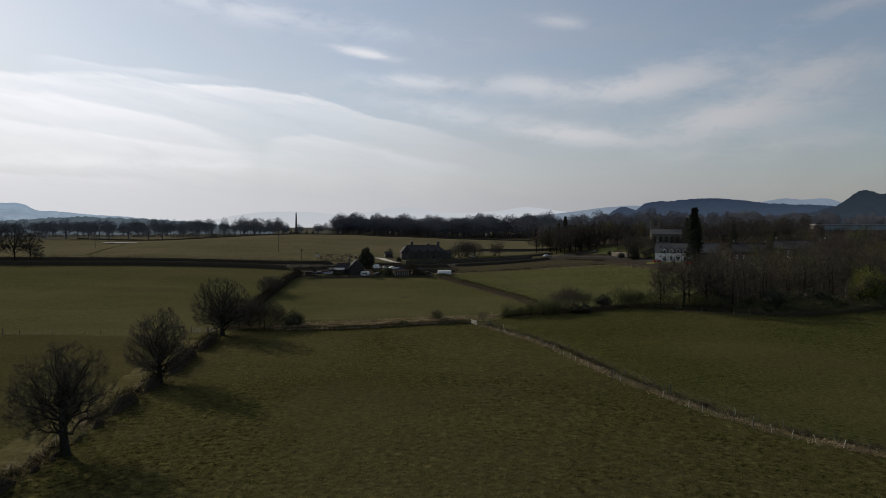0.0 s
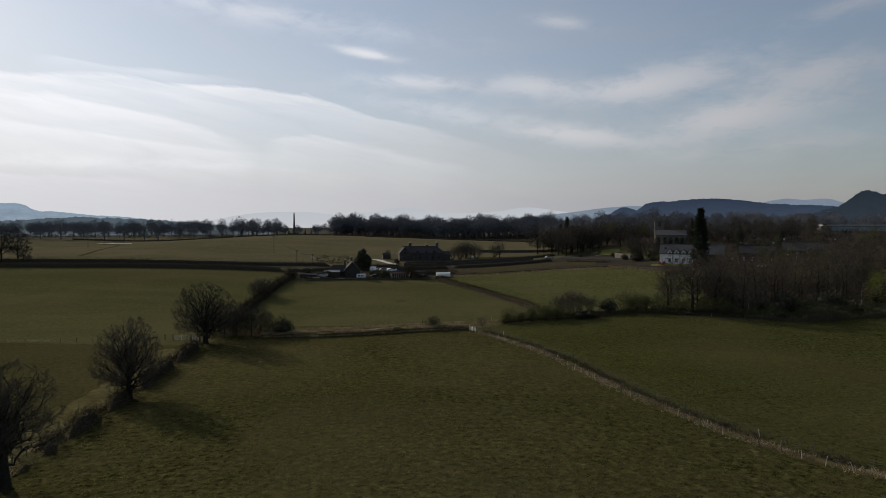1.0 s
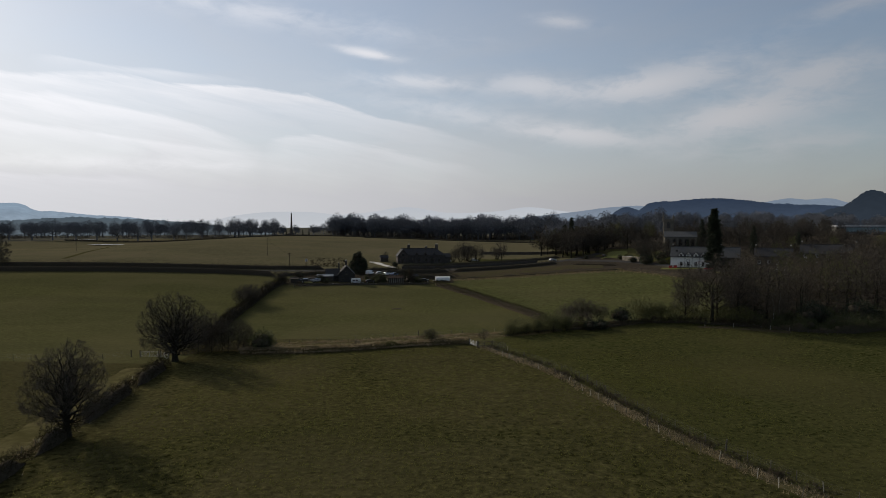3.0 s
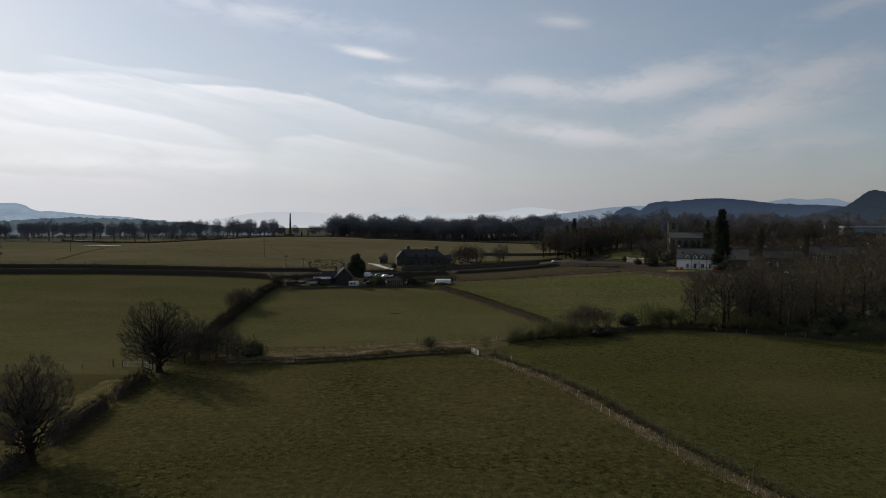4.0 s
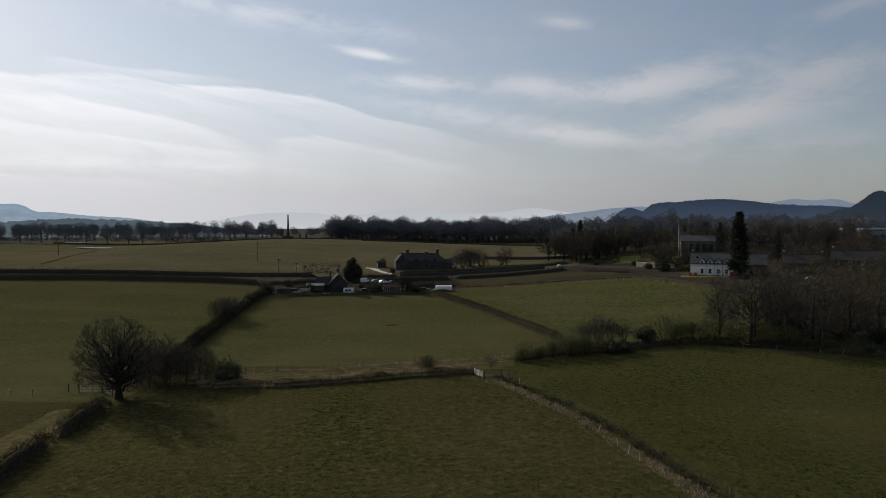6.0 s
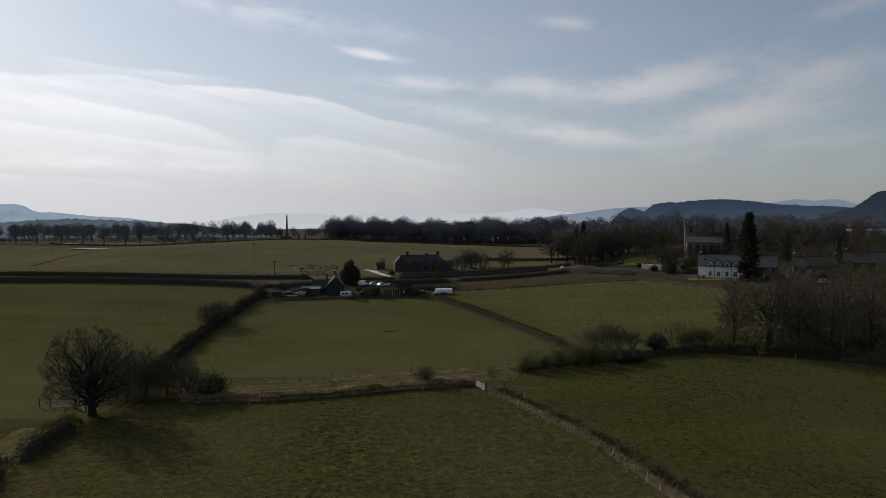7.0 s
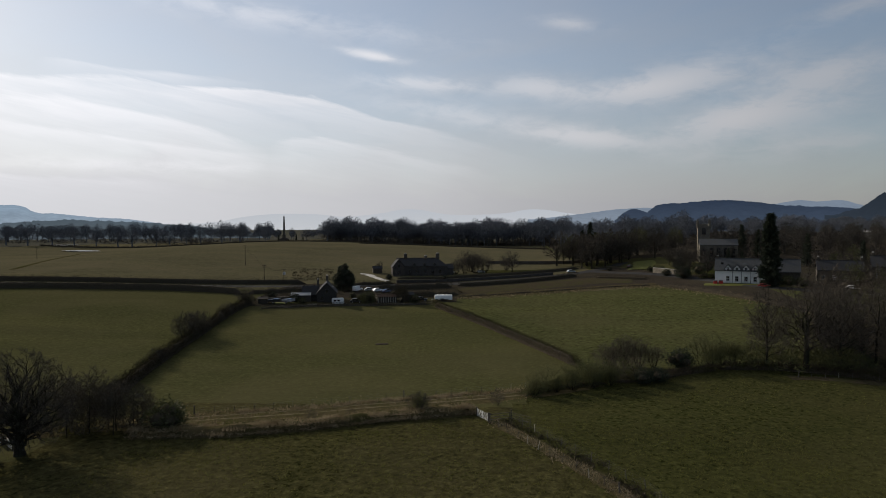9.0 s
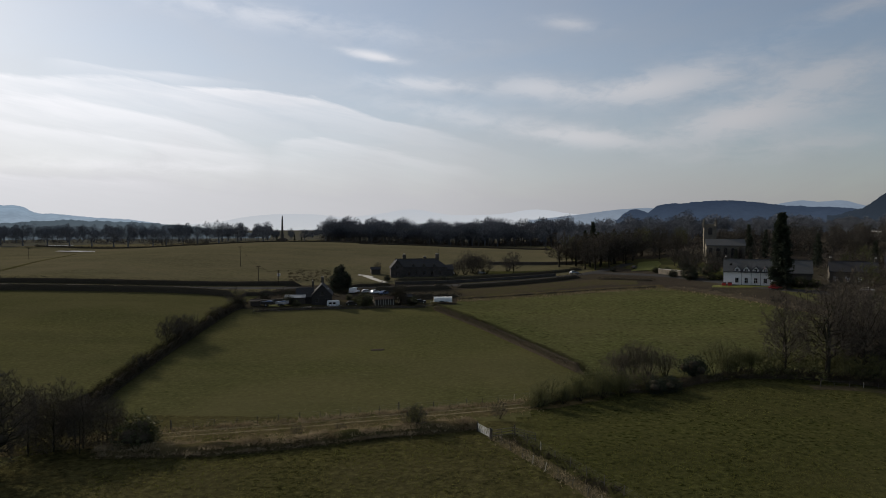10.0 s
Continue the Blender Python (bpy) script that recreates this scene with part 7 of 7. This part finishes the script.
wood([(76, 208), (150, 208), (170, 262), (104, 262)], 58, ash, 31, "bare brown-twigged tree in a dense wood", "wood trees", 0.85, 1.3, fine=WOOD_TWIGS, gap=4.4)
wood([(128, 225), (230, 215), (260, 300), (150, 290)], 54, park, 32, "bare brown-twigged tree in a dense wood", "wood trees", 0.8, 1.15, fine=WOOD_TWIGS, gap=5.0)
wood([(120, 270), (165, 258), (175, 300), (138, 306)], 22, park, 42, "bare tree beside the village road", "village trees", 0.5, 0.8, fine=WOOD_TWIGS, gap=4.0)
wood([(145, 318), (240, 300), (300, 400), (175, 400)], 40, park, 33, "bare dark tree behind the village houses", "village trees", 0.45, 0.8, gap=6.0)
wood([(70, 430), (112, 425), (150, 520), (70, 520)], 24, park, 35, "bare dark tree beside the church road", "church woods", 0.7, 1.0, gap=6.0)
wood([(52, 408), (84, 412), (100, 445), (56, 446)], 22, park, 39, "bare dark tree in the park", "park trees", 0.95, 1.3, gap=4.5)
wood([(94, 372), (104, 366), (110, 385), (98, 392)], 6, park, 40, "bare tree in the churchyard", "church woods", 0.5, 0.7, gap=4.0)
joined_trees("woodland", [(128, 410), (225, 395), (250, 470), (150, 490)], 60, far_tree, 44, "bare brown trees on the rise behind the church", 0.6, 0.9, 7.0, TWIG)
joined_trees("woodland", [(170, 515), (420, 520), (460, 630), (180, 600)], 90, far_tree, 34, "bare dark woods behind the church", 0.6, 0.85, 6.0, TWIG_HAZED)
joined_trees("woodland", [(62, 500), (165, 500), (200, 620), (70, 620)], 60, far_tree, 43, "bare dark woods beyond the park", 0.75, 1.35, 6.5, TWIG_HAZED)
joined_trees("woodland", [(-130, 630), (80, 600), (90, 690), (-140, 700)], 200, far_tree, 36, "long dark wood of bare trees on the hilltop", 1.1, 1.55, 4.8, TWIG_HAZED)
joined_trees("woodland", [(80, 600), (300, 560), (420, 720), (100, 700)], 110, far_tree, 37, "dark wood of bare trees on the skyline", 0.75, 1.1, 6.0, TWIG_HAZED)
joined_trees("woodland", [(-640, 740), (-240, 730), (-240, 920), (-700, 950)], 95, far_tree, 38, "bare grey trees scattered over the far lowland", 1.1, 1.5, 9.0, TWIG_HAZED)
joined_trees("woodland", [(-300, 840), (-100, 800), (-100, 950), (-320, 980)], 40, far_tree, 41, "bare grey trees scattered over the far lowland", 0.6, 0.9, 10.0, TWIG_HAZED)
for x, y, s in ((106, 388, 0.55), (111, 384, 0.6), (119, 384, 0.5), (125, 380, 0.6), (132, 382, 0.6), (47, 419, 1.4), (21, 393, 0.8), (90, 343, 0.95), (101, 345, 0.8), (52, 428, 0.9), (57, 424, 0.85), (62, 398, 1.15), (58, 404, 1.0), (70, 404, 1.2), (76, 418, 1.3), (88, 428, 1.3), (100, 420, 1.2), (-47, 395, 0.35)):
    tree_of("park_tree", park[pick.randrange(4)], x, y, "bare spreading tree in the park by the road", "park trees", pick.uniform(0, 360), s)
for x, y, s in ((-7, 388, 1.7), (-3, 390, 2.3), (2.5, 391, 2.6), (7, 392, 2.2), (0, 396, 2.5), (18.5, 402, 1.9)):
    tree_of("garden_tree", airy[pick.randrange(2)], x, y, "bare bushy tree beside the farmhouse", "farmhouse trees", pick.uniform(0, 360), s * 1.08, fine=TWIG)
for x, y, s in ((-225, 309, 1.25), (-219, 312, 1.2), (-232, 306, 1.2), (-214, 309, 0.6), (-205, 300, 0.35)):
    tree_of("roadside_tree", park[pick.randrange(4)], x, y, "bare roadside tree beyond the pasture", "roadside trees", pick.uniform(0, 360), s)
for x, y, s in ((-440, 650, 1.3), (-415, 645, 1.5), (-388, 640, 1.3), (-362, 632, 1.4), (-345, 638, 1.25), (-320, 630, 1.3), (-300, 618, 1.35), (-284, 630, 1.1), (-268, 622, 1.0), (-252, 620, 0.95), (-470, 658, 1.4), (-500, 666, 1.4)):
    tree_of("field_tree", lone[pick.randrange(3)], x, y, "bare oak on a far field boundary", "boundary oaks", pick.uniform(0, 360), s, TWIG_HAZED, TWIG_HAZED)
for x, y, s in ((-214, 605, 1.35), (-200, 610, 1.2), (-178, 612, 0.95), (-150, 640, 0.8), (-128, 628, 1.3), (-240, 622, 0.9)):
    tree_of("field_tree", lone[pick.randrange(3)], x, y, "bare round-headed oak on the hilltop", "hilltop oaks", pick.uniform(0, 360), s, TWIG_HAZED, TWIG_HAZED)

conifer_of(firs[0], 109.2, 306.9, "tall dark evergreen conifer beside the white house", "conifers", 30, 1.0)
for x, y, s in ((121, 374, 0.5), (140, 405, 1.05), (145, 398, 0.9), (71, 452, 1.4), (67, 456, 1.1), (74.5, 455, 1.0), (150, 360, 0.95), (92, 352, 0.5), (96, 368, 0.45), (165, 345, 0.8), (-176, 700, 0.4), (-194, 700, 0.4), (-170, 703, 0.35), (118, 352, 0.55)):
    conifer_of(firs[1], x, y, "dark evergreen conifer among bare trees", "conifers", pick.uniform(0, 360), s)
YEW_MASSES = [(0, 0, 2.6, 3.9, 3.9, 2.6), (-1.6, 0.4, 4.4, 2.6, 2.6, 2.2), (1.7, -0.4, 4.2, 2.7, 2.7, 2.4), (0.2, 0.2, 6.2, 2.9, 2.9, 2.2), (-0.6, 0, 8.0, 1.7, 1.7, 1.7), (0.5, 0.3, 9.0, 1.1, 1.1, 1.5), (2.6, 0.6, 5.4, 1.3, 1.3, 1.2)]
yew = (Geo().tube([(0, 0, -0.3), (0, 0.1, 4), (0, 0, 8.5)], [0.45, 0.3, 0.1], 7).mesh("stems"), inner_mass(YEW_MASSES, 0.74, 340).mesh("inside"), quick_mesh("foliage", *leaf_cloud(340, YEW_MASSES, 6500, 0.4)))
bush_of("garden_shrub", bush_green[2], 100.5, 337.5, "yellow-green shrub beside the white house", "garden shrubs", WILLOW, 50, 1.1)
bush_of("yew_tree", yew, -50.2, 320, "large rounded dark evergreen beside the cottage", "yews", YEW, 0, 1.0, "tree")
willow = bush_meshes(341, 8.0, 8.0, 5500, 0.3, 9)
bush_of("willow_tree", willow, 130, 212, "yellow-green willow coming into leaf at the wood's edge", "willows", WILLOW, 0, 1.45, "tree")
for x, y, s in ((86, 203, 1.1), (89, 206, 1.25), (121, 206, 1.2)):
    tree_of("birch_tree", slim[pick.randrange(3)], x, y, "slender birch with pale bark at the wood's edge", "birches", pick.uniform(0, 360), s, wood=BIRCH, fine=TWIG_RED)
for x, y, s in ((97, 204, 2.0), (111, 207, 2.2), (141, 212, 2.1), (84, 214, 1.8)):
    bush_of("ivy_tree", bush_green[pick.randrange(3)], x, y, "tree stump and trunk smothered in dark ivy", "ivy trees", YEW, pick.uniform(0, 360), s, "tree")
for x, y, s in ((76, 204, 1.0), (80, 203, 1.2), (86, 199, 1.0), (92, 197, 1.2), (98, 196, 1.1), (104, 198, 1.3), (112, 201, 1.2), (121, 204, 1.3), (140, 207, 1.3), (148, 209, 1.2), (90, 207, 1.3), (101, 206, 1.3)):
    bush_of("scrub_bush", bush_green[pick.randrange(3)], x, y, "dense dark green scrub under the wood's edge", "wood scrub", EVERGREEN, pick.uniform(0, 360), s)
tree_of("garden_tree", sallow[1], -24.2, 294.5, "dense brown bushy tree in the farmyard", "farmyard trees", 80, 1.7, fine=HEDGE)
for x, y, s in ((-35.0, 287.5, 1.5), (-38.0, 290.5, 1.0), (-20.0, 296.0, 0.9), (-60.2, 285.0, 1.0), (-57, 283.5, 0.75), (-29.5, 300, 0.8), (-35.5, 295, 0.7), (-20.5, 300.5, 0.9), (-43, 300, 0.7), (-38, 364, 0.8), (96, 336, 1.0), (89.5, 341.5, 1.7), (91, 346, 1.3), (86, 352, 1.0), (99, 350, 1.4), (105, 356, 1.3), (97, 372, 1.5), (113, 311, 1.1), (117, 309.5, 1.2), (121, 307.5, 1.1), (68, 386, 0.7), (84, 371, 0.8), (88, 366, 0.9), (-70, 291, 0.8), (-64, 300, 0.8), (-12, 368, 0.7)):
    bush_of("garden_shrub", bush_green[pick.randrange(3)], x, y, "dark evergreen garden shrub", "garden shrubs", YEW if pick.random() < 0.5 else EVERGREEN, pick.uniform(0, 360), s)


# grass ----------------------------------------------------------------------
def scatter(name, count, x0, x1, y0, y1, size, blades, material, label, seed, upward=1.2, width=0.3, keep=None):
    rng = np.random.default_rng(seed)
    pts = []
    while len(pts) < count:
        x, y = rng.uniform(x0, x1), rng.uniform(y0, y1)
        if 0.5 * noise.noise((x * 0.06, y * 0.06, seed)) + 0.7 * noise.noise((x * 0.9, y * 0.9, seed)) < rng.uniform(-0.4, 0.5):
            continue
        if keep and not keep(x, y):
            continue
        pts.append((x, y, ground(x, y) - 0.02))
    me = quick_mesh(name, *sprigs(np.array(pts), size, blades, rng, width, upward))
    me.materials.append(material)
    tagged(new(name, me), label, "grass", kind="stuff")


scatter("grass_tufts", 52000, -46, 48, 54, 168, 0.21, 4, TUFT, "short tufts of grazed pasture grass", 61, 0.8, 0.34,
        lambda x, y: abs(x) < 6 + y * 0.75 and not left_of(LEFT_HEDGE, x - 1, y))
scatter("grass_tufts", 17000, 8, 118, 72, 198, 0.22, 4, TUFT, "short tufts of grazed pasture grass", 62, 0.8, 0.36)
scatter("grass_tufts", 5000, -110, -50, 70, 150, 0.15, 4, TUFT, "short tufts of grazed pasture grass", 63, 0.8, 0.4,
        lambda x, y: left_of(LEFT_HEDGE, x + 3, y))
scatter("grass_tufts", 6000, -72, 60, 178, 300, 0.16, 3, TUFT, "short tufts of grazed pasture grass", 64, 0.8, 0.4)


def fringe(path, half, count, size, material, label, seed, upward=1.3, shift=0.0, lift=0.0):
    """Tall rough grass along a line."""
    rng = np.random.default_rng(seed)
    rows = along(soften(path), 1.0)
    pts = []
    for _ in range(count):
        x, y, dx, dy = rows[rng.integers(len(rows))]
        s, u = rng.normal(0, half * 0.5) + shift, rng.uniform(-0.5, 0.5)
        px, py = x + dy * s + dx * u, y - dx * s + dy * u
        if noise.noise((px * 0.3, py * 0.3, seed)) > rng.uniform(-0.5, 0.5):
            pts.append((px, py, ground(px, py) + lift))
    me = quick_mesh("rough_grass", *sprigs(np.array(pts), size, 5, rng, 0.14, upward))
    me.materials.append(material)
    tagged(new("rough_grass", me), label, "grass", kind="stuff")


fringe(RIGHT_FENCE, 1.5, 5000, 0.5, DRY, "tall bleached dead grass along the fence", 71, 1.3, -1.0)
fringe(RIGHT_FENCE, 2.0, 4500, 0.6, HEDGE, "low dark bramble tangle along the fence", 72, 0.8, -2.6)
fringe([(x - 0.6, y + 1.6) for x, y in TRACK_TOE], 1.6, 7000, 0.45, DRY, "dead bracken and grass on the track bank", 73, lift=0.9)
fringe([(x, y + 0.5) for x, y in TRACK_TOE], 0.9, 5000, 0.42, DRY, "bleached grass hanging down the track bank", 78, 0.5, lift=0.35)
fringe([(-44, 165.4), (-28.6, 169.8), (-11, 175.6), (10.5, 184.2)], 4.0, 3000, 0.28, DRY, "trodden dead grass over the farm track", 79, 0.6, lift=0.05)
fringe([(-44, 167.4), (-28.6, 171.8), (-11, 177.8), (10.5, 186.5)], 1.4, 3000, 0.5, DRY, "dead grass along the farm track", 74)
fringe(LEFT_HEDGE, 2.0, 2500, 0.4, DRY, "dry grass under the hedge", 75, 1.3, -1.6)
fringe(FIELD_EDGE_R, 5.0, 3000, 0.7, DRY, "dead grass on the road bank", 76)
fringe([(-66, 158), (-52, 163), (-45, 164.8), (-11, 175.5), (10.5, 184), (24, 193)], 4.5, 2500, 0.35, TUFT, "green tufts on the farm track", 77)
